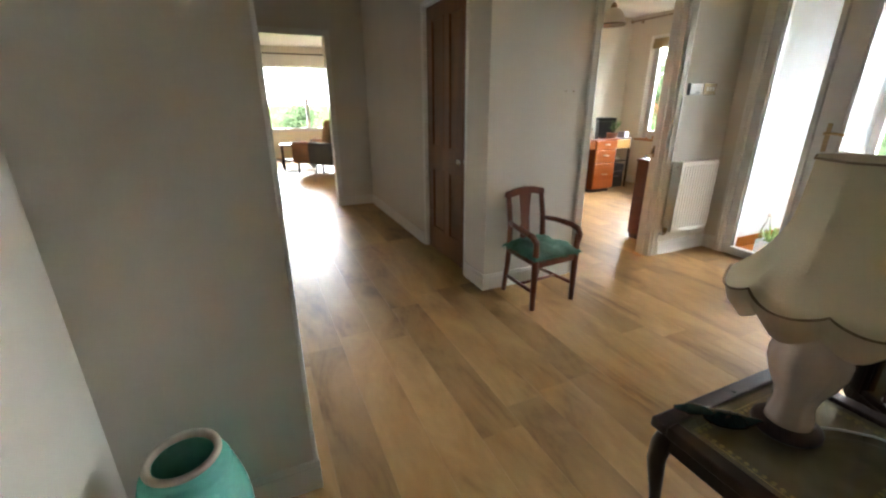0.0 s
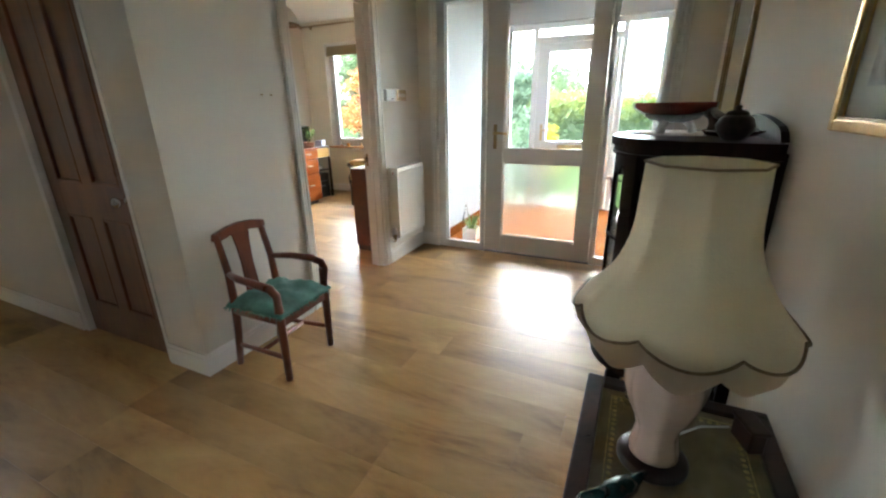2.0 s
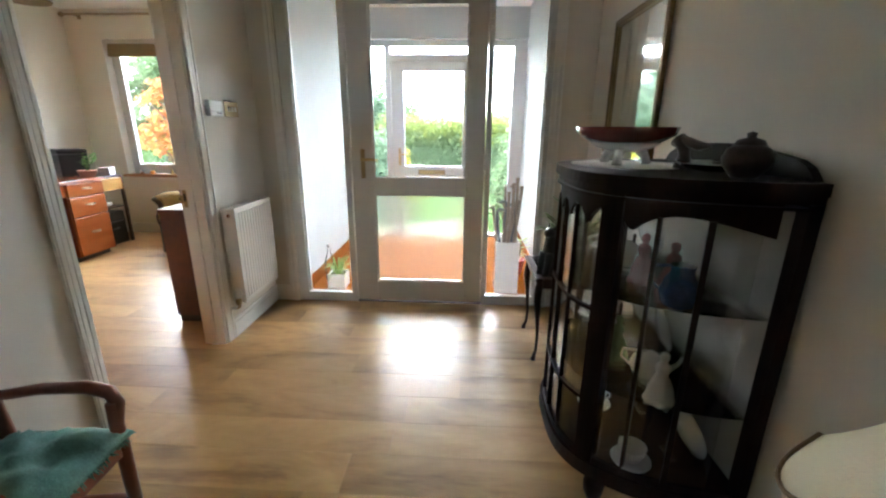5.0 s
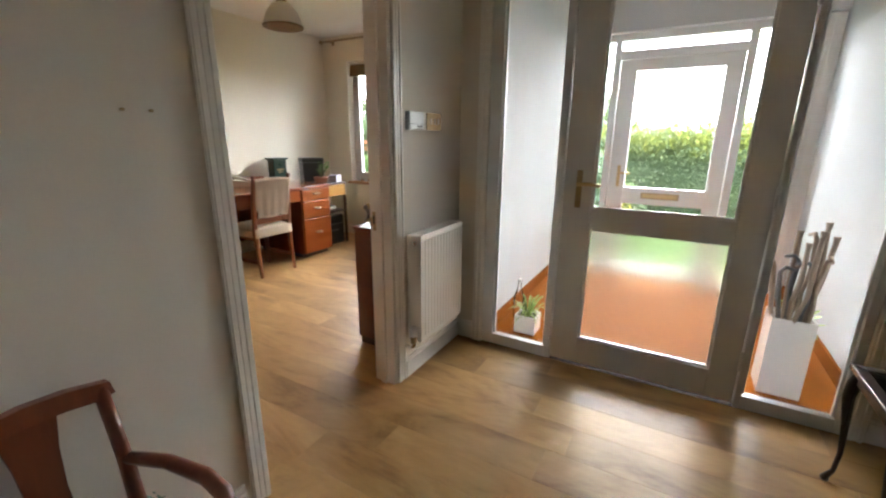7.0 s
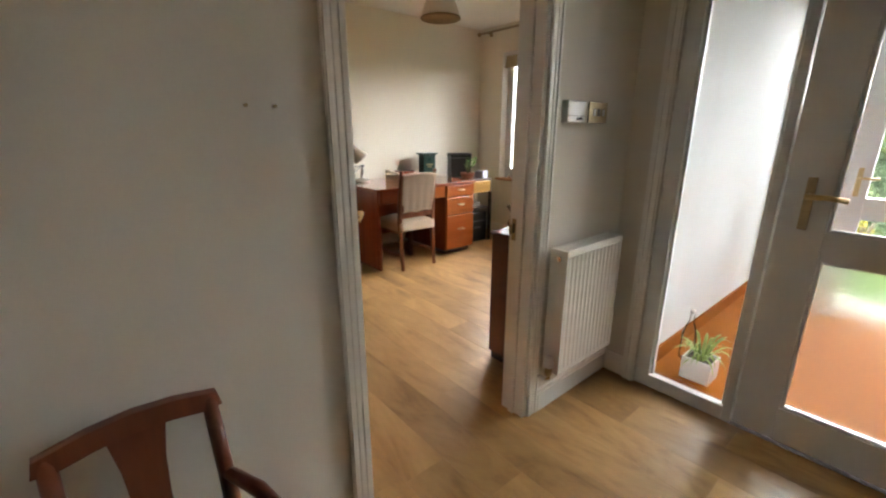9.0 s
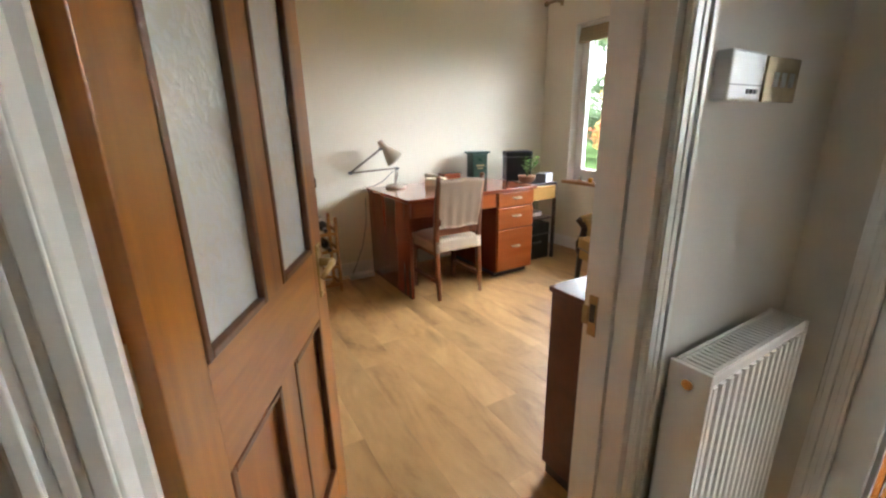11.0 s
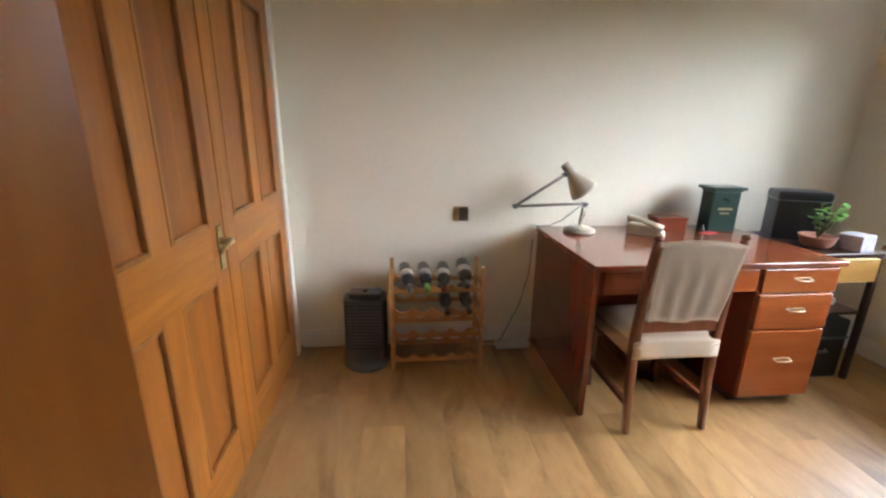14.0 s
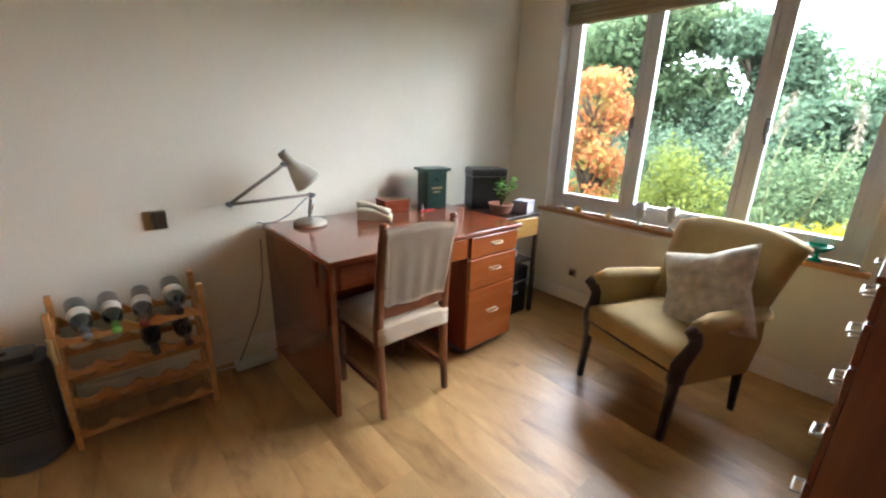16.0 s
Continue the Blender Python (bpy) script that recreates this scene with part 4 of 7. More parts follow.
# duck ornament, ring and wooden block on the lamp table
bm = bmesh.new()
blob(bm, (0, 0, 0.022), 0.028, (2.0, 0.9, 0.8))
tube(bm, [(-0.03, 0, 0.03), (-0.055, 0, 0.036), (-0.09, 0.004, 0.03)], [0.012, 0.013, 0.016], 10)
tube(bm, [(-0.09, 0.004, 0.03), (-0.12, 0.006, 0.026)], [0.013, 0.005], 8)
tube(bm, [(0.04, 0, 0.025), (0.075, 0, 0.038)], [0.015, 0.004], 8)
solid("duck_ornament", bm, mat("teal_black_glaze", (0.015, 0.04, 0.04), 0.2, var=0.5, scale=30, coat=0.4), "small dark teal duck ornament on the lamp table", "ornament", pose(1.17, 0.49, 0.503, 0, 0, -42))
bm = lathe(bmesh.new(), [(0.022, 0), (0.024, 0.004), (0.021, 0.02), (0.02, 0.035), (0.023, 0.045), (0.019, 0.045), (0.017, 0.03), (0.018, 0.006)], 24)
solid("silver_pot", bm, M_CHROME, "tiny silver pot on the lamp table", "pot", pose(1.5, 0.47, 0.503))
block = thing("wooden_stand", pose(1.45, 0.22, 0.503, 0, 0, 20) @ Matrix.Scale(0.72, 4), "small dark wooden carved stand on the lamp table", "stand")
part("body", boxes((-0.05, 0.05, -0.025, 0.025, 0.0, 0.075), bev=0.006), M_DARK, block)
part("cap", boxes((-0.056, 0.056, -0.03, 0.03, 0.075, 0.088), bev=0.003), M_DARK, block)


# ---- china cabinet ----
CX, CW, CY0, CD, CH = 2.37, 0.385, 0.15, 0.475, 1.155
M_CABGLASS = clear_glass("old_cabinet_glass", (0.93, 0.93, 0.91), 0.04)
pane_nodes = M_CABGLASS.node_tree
facing = pane_nodes.nodes.new("ShaderNodeLayerWeight")
steep = pane_nodes.nodes.new("ShaderNodeMath")
steep.operation = "POWER"
steep.inputs[1].default_value = 4.0
gleam = pane_nodes.nodes.new("ShaderNodeMath")
gleam.operation = "MULTIPLY_ADD"
gleam.inputs[1].default_value, gleam.inputs[2].default_value = 0.8, 0.06
pane_nodes.links.new(facing.outputs["Facing"], steep.inputs[0])
pane_nodes.links.new(steep.outputs[0], gleam.inputs[0])
pane_nodes.links.new(gleam.outputs[0], [k for k in pane_nodes.nodes if k.type == "MIX_SHADER"][0].inputs[0])


def bow(u, grow=0.0):
    """Front line of the cabinet at u from -1 to 1: a bow with rounded shoulders."""
    a = max(0.0, 1 - abs(u) ** 3.2)
    return CX + u * (CW + grow), CY0 + (CD + grow) * a ** 0.62


def bow_points(u0, u1, n, grow=0.0):
    return [bow(u0 + (u1 - u0) * k / n, grow) for k in range(n + 1)]


def bow_slab(z0, z1, grow, n=40, inset=0.0):
    us = [math.sin(math.pi * (k / n - 0.5)) for k in range(n + 1)]
    line = [bow(u, grow) for u in us]
    out = [(CX - CW - grow, CY0)] + line[1:-1] + [(CX + CW + grow, CY0)]
    return prism(bmesh.new(), out, "z", z0, z1)


def curved_strip(u0, u1, z0, z1, n, grow, thick):
    """An upright curved strip that follows the bow."""
    bm = bmesh.new()
    rows = []
    for k in range(n + 1):
        u = u0 + (u1 - u0) * k / n
        ax, ay = bow(u, grow)
        bx, by = bow(u, grow - thick)
        rows.append([bm.verts.new(p) for p in ((ax, ay, z0), (ax, ay, z1), (bx, by, z1), (bx, by, z0))])
    for a, b in zip(rows, rows[1:]):
        for i in range(4):
            bm.faces.new((a[i], a[(i + 1) % 4], b[(i + 1) % 4], b[i]))
    bm.faces.new(rows[0])
    bm.faces.new(rows[-1][::-1])
    bmesh.ops.recalc_face_normals(bm, faces=bm.faces)
    return bm


def china_cabinet():
    c = thing("china_cabinet", pose(0, 0, 0), "dark wood bow-fronted china cabinet with lattice glass doors", "cabinet")
    part("top", bow_slab(CH - 0.03, CH, 0.02), M_CABWOOD, c)
    part("top_moulding", bow_slab(CH - 0.05, CH - 0.03, 0.008), M_CABWOOD, c)
    part("cornice_bead", bow_slab(CH - 0.064, CH - 0.056, 0.012), M_CABWOOD, c)
    part("base", bow_slab(0.2, 0.25, 0.012), M_CABWOOD, c)
    part("base_moulding", bow_slab(0.25, 0.27, 0.0), M_CABWOOD, c)
    part("back_panel", boxes((CX - CW, CX + CW, CY0 - 0.012, CY0 + 0.004, 0.2, CH - 0.03)), M_CABWOOD, c)
    # added pale sheet in place of the lit wall and reflections in the panes
    part("back_sheet", boxes((CX - CW + 0.025, CX + CW - 0.025, CY0 + 0.004, CY0 + 0.008, 0.275, CH - 0.06)), mat("pale_back_sheet", (0.52, 0.49, 0.44), 0.8, var=0.08, scale=5), c, "added pale sheet that lightens the panes from behind")
    # scalloped frieze
    bm = bmesh.new()
    n = 120
    rows = []
    for k in range(n + 1):
        u = -0.985 + 1.97 * k / n
        ax, ay = bow(u, -0.002)
        bx, by = bow(u, -0.022)
        arch = abs(math.sin((u + 1) * math.pi * 3.5))
        z = CH - 0.15 + 0.055 * arch ** 0.7
        rows.append([bm.verts.new(p) for p in ((ax, ay, z), (ax, ay, CH - 0.05), (bx, by, CH - 0.05), (bx, by, z))])
    for a, b in zip(rows, rows[1:]):
        for i in range(4):
            bm.faces.new((a[i], a[(i + 1) % 4], b[(i + 1) % 4], b[i]))
    part("frieze", bm, M_CABWOOD, c, "scalloped dark frieze")
    for u in (-0.62, 0.62):
        part("post", curved_strip(u - 0.055, u + 0.055, 0.25, CH - 0.05, 3, 0.006, 0.035), M_CABWOOD, c)
    for u in (-0.985, 0.985):
        x, y = bow(u)
        part("back_post", boxes((x - 0.02, x + 0.02, CY0, CY0 + 0.03, 0.2, CH - 0.05)), M_CABWOOD, c)
    for u in (-0.29, 0.0, 0.29, -0.80, 0.80, -0.91, 0.91):
        part("glazing_bar", curved_strip(u - 0.006, u + 0.006, 0.27, CH - 0.1, 1, 0.002, 0.012), M_CABWOOD, c)
    for z in (0.46, 0.76):
        part("glazing_bar", curved_strip(-0.56, 0.56, z - 0.005, z + 0.005, 24, 0.002, 0.012), M_CABWOOD, c)
    for u0, u1, n in ((-0.56, 0.56, 24), (-0.975, -0.675, 14), (0.675, 0.975, 14)):
        part("curved_pane", curved_strip(u0, u1, 0.27, CH - 0.05, n, -0.006, 0.004), M_CABGLASS, c)
    for z in (0.50, 0.80):
        b = bow_slab(z, z + 0.008, -0.03)
        part("glass_shelf", b, M_GLASS, c)
    for u, oy in ((-0.66, 1), (0.66, 1)):
        x, y = bow(u)
        sx = -1 if u < 0 else 1
        part("leg", cabriole(bmesh.new(), x, y - 0.03, 0.2, (sx * 0.9, 0.6), 0.028), M_CABWOOD, c)
    for x in (CX - CW + 0.03, CX + CW - 0.03):
        part("leg", cabriole(bmesh.new(), x, CY0 + 0.03, 0.2, (0.3 if x > CX else -0.3, 0), 0.026), M_CABWOOD, c)
    # raised back gallery
    bm = bmesh.new()
    out = [(CX - CW + 0.02, CH), (CX - CW + 0.05, CH + 0.03)]
    out += [(CX - 0.3 + 0.6 * k / 10, CH + 0.045 + 0.03 * math.sin(math.pi * k / 10)) for k in range(11)]
    out += [(CX + CW - 0.05, CH + 0.03), (CX + CW - 0.02, CH)]
    prism(bm, out, "y", CY0 - 0.012, CY0 + 0.01)
    part("gallery", bm, M_CABWOOD, c)


china_cabinet()

# china inside the cabinet
rr = random.Random(11)
tones = {"rose": mat("rose_glaze", (0.3, 0.12, 0.12), 0.2, var=0.2, scale=20, coat=0.4), "blue": mat("blue_glaze", (0.06, 0.1, 0.22), 0.2, var=0.3, scale=25, coat=0.4),
         "green": mat("celadon_glaze", (0.2, 0.3, 0.18), 0.25, var=0.25, scale=20, coat=0.3)}


def jug(name, prof, m, label, material, handle=True, spout=True):
    t = thing(name, m @ Matrix.Scale(0.8, 4), label, "china")
    part("body", lathe(bmesh.new(), prof, 24), material, t)
    top = prof[-1]
    mid = max(prof)
    if handle:
        part("handle", tube(bmesh.new(), [(top[0] * 0.9, 0, top[1] * 0.95), (mid[0] + 0.025, 0, top[1] * 0.9), (mid[0] + 0.03, 0, top[1] * 0.6), (mid[0] * 0.9, 0, top[1] * 0.35)], 0.005, 8), material, t)
    if spout:
        part("spout", tube(bmesh.new(), [(-mid[0] * 0.85, 0, top[1] * 0.4), (-mid[0] - 0.02, 0, top[1] * 0.65), (-mid[0] - 0.035, 0, top[1] * 0.95)], [0.014, 0.009, 0.007], 8), material, t)
    return t


def figurine(m, material, label):
    """A draped china ornament as one plain turned shape."""
    bm = lathe(bmesh.new(), [(0.045, 0), (0.05, 0.012), (0.042, 0.03), (0.038, 0.06), (0.026, 0.09), (0.017, 0.105), (0.024, 0.125), (0.02, 0.14), (0.009, 0.15), (0.015, 0.165), (0.013, 0.18), (0.0, 0.188)], 18,
               wave=lambda a, i: (1 + (0.12 * math.sin(5 * a) if i < 5 else 0.05 * math.sin(2 * a)), 0))
    solid("china_figurine", bm, material, label, "figurine", m @ Matrix.Scale(0.85, 4), "china in the cabinet")


def plate_upright(m, material, label, r=0.085):
    t = thing("china_plate", m, label, "plate", "china in the cabinet")
    bm = lathe(bmesh.new(), [(0.0, 0.004), (r * 0.6, 0.004), (r * 0.68, 0.009), (r, 0.016), (r, 0.02), (r * 0.66, 0.013), (r * 0.58, 0.008), (0, 0.008)], 32)
    bmesh.ops.rotate(bm, verts=bm.verts, matrix=Matrix.Rotation(radians(-76), 3, "X"))
    bmesh.ops.translate(bm, verts=bm.verts, vec=(0, 0, r))
    part("dish", bm, material, t)
    part("easel", boxes((-0.03, 0.03, -0.05, -0.03, 0, 0.01), (-0.004, 0.004, -0.05, -0.04, 0.01, r)), M_DARK, t)


SH1, SH2, SH0 = 0.508, 0.808, 0.27
figurine(pose(2.16, 0.36, SH2, 0, 0, 20), tones["rose"], "deep rose draped china figurine on a glass shelf")
figurine(pose(2.26, 0.40, SH2, 0, 0, 80), tones["rose"], "deep rose draped china figurine on a glass shelf")
jug("china_jug", [(0.03, 0), (0.055, 0.02), (0.065, 0.06), (0.05, 0.1), (0.035, 0.13), (0.04, 0.15)], pose(2.07, 0.38, SH2, 0, 0, 60), "cobalt blue glazed jug on a glass shelf", tones["blue"], spout=False)
jug("china_teapot", [(0.03, 0), (0.06, 0.02), (0.072, 0.05), (0.06, 0.085), (0.03, 0.1), (0.006, 0.115)], pose(2.43, 0.38, SH2, 0, 0, 10), "white china teapot on a glass shelf", M_WHITECER)
jug("china_teapot", [(0.03, 0), (0.06, 0.02), (0.075, 0.055), (0.06, 0.09), (0.03, 0.105), (0.006, 0.12)], pose(2.20, 0.36, SH1, 0, 0, 70), "white china teapot on a glass shelf", M_WHITECER)
figurine(pose(2.08, 0.38, SH1, 0, 0, 0), M_WHITECER, "pale china figurine on a glass shelf")
figurine(pose(2.32, 0.42, SH1, 0, 0, 130), tones["green"], "celadon green china figurine on a glass shelf")
jug("china_jug", [(0.03, 0), (0.05, 0.03), (0.055, 0.07), (0.035, 0.11), (0.04, 0.13)], pose(2.50, 0.4, SH1, 0, 0, -30), "white china jug on a glass shelf", M_WHITECER, spout=False)
for k, (x, y, z) in enumerate(((2.3, 0.26, SH1), (2.06, 0.25, SH0), (2.28, 0.25, SH0), (2.5, 0.26, SH2), (2.52, 0.26, SH1), (2.5, 0.26, SH0))):
    plate_upright(pose(x + 0.08, y, z, 0, 0, 180 + (-8, 6, 0, 10, -6, 4)[k]), M_WHITECER, "white china plate propped up in the cabinet", 0.08)
for x, y, z in ((2.56, 0.38, SH2), (2.58, 0.4, SH1), (2.55, 0.42, SH0), (2.3, 0.45, SH0), (2.02, 0.42, SH0)):
    t = thing("china_cup", pose(x + 0.08, y, z, 0, 0, x * 900 % 360), "white china cup and saucer in the cabinet", "cup", "china in the cabinet")
    part("saucer", lathe(bmesh.new(), [(0.02, 0), (0.03, 0.003), (0.06, 0.012), (0.058, 0.015), (0.02, 0.006)], 24), M_WHITECER, t)
    part("cup", lathe(bmesh.new(), [(0.018, 0.006), (0.025, 0.012), (0.036, 0.035), (0.042, 0.06), (0.039, 0.06), (0.032, 0.034), (0.0, 0.014)], 24), M_WHITECER, t)
    part("handle", tube(bmesh.new(), [(0.038, 0, 0.05), (0.056, 0, 0.048), (0.055, 0, 0.03), (0.034, 0, 0.022)], 0.003, 6), M_WHITECER, t)

# on the cabinet
b = thing("footed_bowl", pose(2.455, 0.43, CH + 0.003) @ Matrix.Scale(1.2, 4), "oxblood and white footed china bowl on a lace mat", "bowl")
part("outer_rim", lathe(bmesh.new(), [(0.085, 0.055), (0.125, 0.078), (0.132, 0.098), (0.127, 0.098), (0.118, 0.08), (0.08, 0.06)], 40), M_REDCER, b, "oxblood glazed rim")
part("dish", lathe(bmesh.new(), [(0.0, 0.034), (0.04, 0.034), (0.075, 0.045), (0.09, 0.057), (0.082, 0.062), (0.04, 0.045), (0, 0.043)], 40), M_WHITECER, b)
for k in range(3):
    a = 2 * math.pi * k / 3 + 0.5
    part("foot", tube(bmesh.new(), [(0.045 * math.cos(a), 0.045 * math.sin(a), 0.04), (0.06 * math.cos(a), 0.06 * math.sin(a), 0.02), (0.065 * math.cos(a), 0.065 * math.sin(a), 0.0)], [0.016, 0.011, 0.014], 10), M_WHITECER, b)
bm = bmesh.new()
lathe(bm, [(0.0, 0.0005), (0.175, 0.0005), (0.175, 0.0025), (0.0, 0.0025)], 64, wave=lambda a, i: (1 + 0.05 * abs(math.sin(12 * a)), 0))
solid("lace_mat", bm, mat("white_lace", (0.75, 0.72, 0.68), 0.9, var=0.15, scale=60, bump=0.6, bscale=200), "round white lace mat on the cabinet top", "mat", pose(2.455, 0.41, CH))
p = thing("lidded_pot", pose(2.08, 0.27, CH) @ Matrix.Scale(0.92, 4), "dark mottled earthenware lidded pot on the cabinet", "pot")
part("body", lathe(bmesh.new(), [(0.03, 0), (0.035, 0.005), (0.055, 0.03), (0.06, 0.05), (0.05, 0.075), (0.035, 0.085)], 28), M_EARTH, p)
part("lid", lathe(bmesh.new(), [(0.038, 0.085), (0.03, 0.098), (0.01, 0.104), (0.012, 0.115), (0.0, 0.12)], 24), M_EARTH, p)
part("handle", tube(bmesh.new(), [(0.055, 0, 0.06), (0.08, 0, 0.062), (0.078, 0, 0.035), (0.055, 0, 0.03)], 0.006, 8), M_EARTH, p)
bm = bmesh.new()
tube(bm, [(0, 0, 0), (0, 0, 0.03), (0.005, 0, 0.05), (0.02, 0, 0.062)], [0.02, 0.012, 0.014, 0.018], 10)
tube(bm, [(0.01, 0, 0.062), (-0.035, 0, 0.05), (-0.06, 0, 0.052)], [0.012, 0.01, 0.004], 8)
solid("bird_ornament", bm, M_EARTH, "small dark bird ornament on the cabinet", "ornament", pose(2.32, 0.3, CH, 0, 0, 25) @ Matrix.Scale(1.35, 4))
dish = lathe(bmesh.new(), [(0.03, 0), (0.07, 0.006), (0.1, 0.022), (0.098, 0.026), (0.066, 0.012), (0, 0.008)], 36)
solid("glass_dish", dish, M_CHROME, "shallow silver dish on the cabinet", "dish", pose(2.24, 0.25, CH))

# mirror and picture on the south wall
M_GILT = mat("gilt_frame", (0.55, 0.36, 0.12), 0.35, var=0.2, scale=25, metal=0.7, bump=0.2, bscale=80)
M_MIRROR = mat("silvered_glass", (0.93, 0.94, 0.93), 0.03, var=0.0, metal=1.0)
M_MIRROR.node_tree.nodes["Principled BSDF"].inputs["Roughness"].default_value = 0.02


def hung_frame(name, x0, x1, z0, z1, w, label, category, frame_mat, y=0.132):
    t = thing(name, pose((x0 + x1) / 2, y, z0), label, category)
    hw, h = (x1 - x0) / 2, z1 - z0
    bm = bmesh.new()
    for r in ((-hw, -hw + w, 0, h), (hw - w, hw, 0, h), (-hw + w, hw - w, 0, w), (-hw + w, hw - w, h - w, h)):
        box(bm, r[0], r[1], 0.002, 0.024, r[2], r[3], bev=0.004)
    part("frame", bm, frame_mat, t)
    bm = bmesh.new()
    k = w * 0.7
    for r in ((-hw + k, -hw + w + 0.005, k, h - k), (hw - w - 0.005, hw - k, k, h - k), (-hw + w, hw - w, k, w + 0.005), (-hw + w, hw - w, h - w - 0.005, h - k)):
        box(bm, r[0], r[1], 0.012, 0.019, r[2], r[3])
    part("slip", bm, M_OLDBRASS, t)
    return t, hw - w, h, w


mir, hw, h, w = hung_frame("wall_mirror", 2.9, 3.54, 1.04, 1.83, 0.03, "rectangular wall mirror in a thin dark gilt frame", "mirror", mat("dark_gilt", (0.2, 0.13, 0.05), 0.35, var=0.25, scale=25, metal=0.5))
part("mirror_glass", boxes((-hw, hw, 0.004, 0.009, w, h - w)), M_MIRROR, mir)
pic, hw, h, w = hung_frame("floral_picture", 1.355, 1.705, 1.207, 1.69, 0.026, "gilt framed flower picture under glass", "picture", M_GILT)
part("mount", boxes((-hw, hw, 0.003, 0.006, w, h - w)), mat("pale_blue_mount", (0.7, 0.76, 0.75), 0.8, var=0.06, scale=10), pic)
part("artwork", boxes((-hw + 0.06, hw - 0.07, 0.006, 0.0075, 0.09, h - 0.09)), mat("grey_blue_wash", (0.5, 0.57, 0.6), 0.8, var=0.35, scale=14), pic, "grey blue painted flower panel")
rr = random.Random(8)
petals = bmesh.new()
for k in range(40):
    a, q = rr.uniform(0, 6.28), rr.uniform(0, 0.06)
    cx, cz, r = q * math.cos(a) - 0.01, 0.25 + 1.4 * q * math.sin(a), rr.uniform(0.008, 0.02)
    vs = [petals.verts.new((cx + r * (1 + 0.25 * math.sin(5 * b)) * math.cos(b), 0.0078 + 0.0001 * k, cz + r * (1 + 0.25 * math.sin(5 * b)) * math.sin(b))) for b in (2 * math.pi * j / 12 for j in range(12))]
    petals.faces.new(vs)
tagged(part("painted_flowers", petals, mat("washed_pinks", (0.6, 0.42, 0.4), 0.8, var=0.4, scale=30), pic), kind="stuff")
part("picture_glass", boxes((-hw, hw, 0.013, 0.015, w, h - w)), clear_glass("picture_glass", (1, 1, 1), 0.03, 1.04), pic)


# small occasional table, dark cat and plant beside the screen
def small_table():
    x0, x1, y0, y1, h = 3.11, 3.545, 0.16, 0.56, 0.5
    t = thing("side_table", pose(0, 0, 0), "small dark wooden side table with slender cabriole legs", "table")
    bm = bmesh.new()
    for r in ((x0, x1, y0, y0 + 0.04), (x0, x1, y1 - 0.04, y1), (x0, x0 + 0.04, y0 + 0.04, y1 - 0.04), (x1 - 0.04, x1, y0 + 0.04, y1 - 0.04)):
        box(bm, *r, h - 0.022, h, bev=0.005)
    part("top_frame", bm, M_DARK, t)
    part("top_panel", boxes((x0 + 0.04, x1 - 0.04, y0 + 0.04, y1 - 0.04, h - 0.02, h - 0.006)), M_MAHOG, t)
    part("glass_top", boxes((x0 + 0.041, x1 - 0.041, y0 + 0.041, y1 - 0.041, h - 0.005, h - 0.001)), M_GLASS, t)
    for r in ((x0 + 0.03, x1 - 0.03, y1 - 0.035, y1 - 0.02), (x0 + 0.03, x1 - 0.03, y0 + 0.02, y0 + 0.035), (x0 + 0.02, x0 + 0.035, y0 + 0.035, y1 - 0.035), (x1 - 0.035, x1 - 0.02, y0 + 0.035, y1 - 0.035)):
        part("apron", boxes((*r, h - 0.065, h - 0.022), bev=0.002), M_DARK, t)
    for x, ox in ((x0 + 0.03, -0.7), (x1 - 0.03, 0.7)):
        for y, oy in ((y0 + 0.03, -0.7), (y1 - 0.03, 0.7)):
            part("leg", cabriole(bmesh.new(), x, y, h - 0.022, (ox, oy), 0.018), M_DARK, t)


small_table()
bm = bmesh.new()
tube(bm, [(0, 0, 0), (0.0, 0, 0.03), (0.005, 0, 0.09), (0.012, 0, 0.15), (0.016, 0, 0.175)], [0.045, 0.048, 0.038, 0.026, 0.022], 14)
blob(bm, (0.02, 0, 0.185), 0.027, (1.1, 0.9, 0.9))
for s in (-1, 1):
    tube(bm, [(0.012, s * 0.014, 0.2), (0.01, s * 0.018, 0.222)], [0.009, 0.002], 6)
    tube(bm, [(0.035, s * 0.015, 0.1), (0.045, s * 0.015, 0.04), (0.05, s * 0.015, 0.0)], [0.016, 0.012, 0.014], 8)
tube(bm, [(-0.03, 0, 0.012), (-0.04, 0.04, 0.012), (0.0, 0.06, 0.01)], [0.012, 0.01, 0.007], 8)
solid("cat_ornament", bm, M_BLACK, "black seated cat ornament on the side table", "ornament", pose(3.222, 0.462, 0.5, 0, 0, 130) @ Matrix.Diagonal((1.4, 1.4, 1.25, 1)))


def leaf_ring(bm, origin, tip, width, droop, n=5):
    """A curved strap leaf from origin to tip."""
    o, t = Vector(origin), Vector(tip)
    side = (t - o).cross(Vector((0, 0, 1)))
    side = side.normalized() if side.length > 1e-5 else Vector((1, 0, 0))
    rows = []
    for k in range(n + 1):
        f = k / n
        p = o.lerp(t, f) + Vector((0, 0, droop * 4 * f * (1 - f)))
        w = width * math.sin(math.pi * min(0.97, 0.12 + 0.85 * f)) * 0.5
        rows.append((bm.verts.new(p - side * w), bm.verts.new(p + side * w)))
    for a, b in zip(rows, rows[1:]):
        bm.faces.new((a[0], a[1], b[1], b[0])).smooth = True


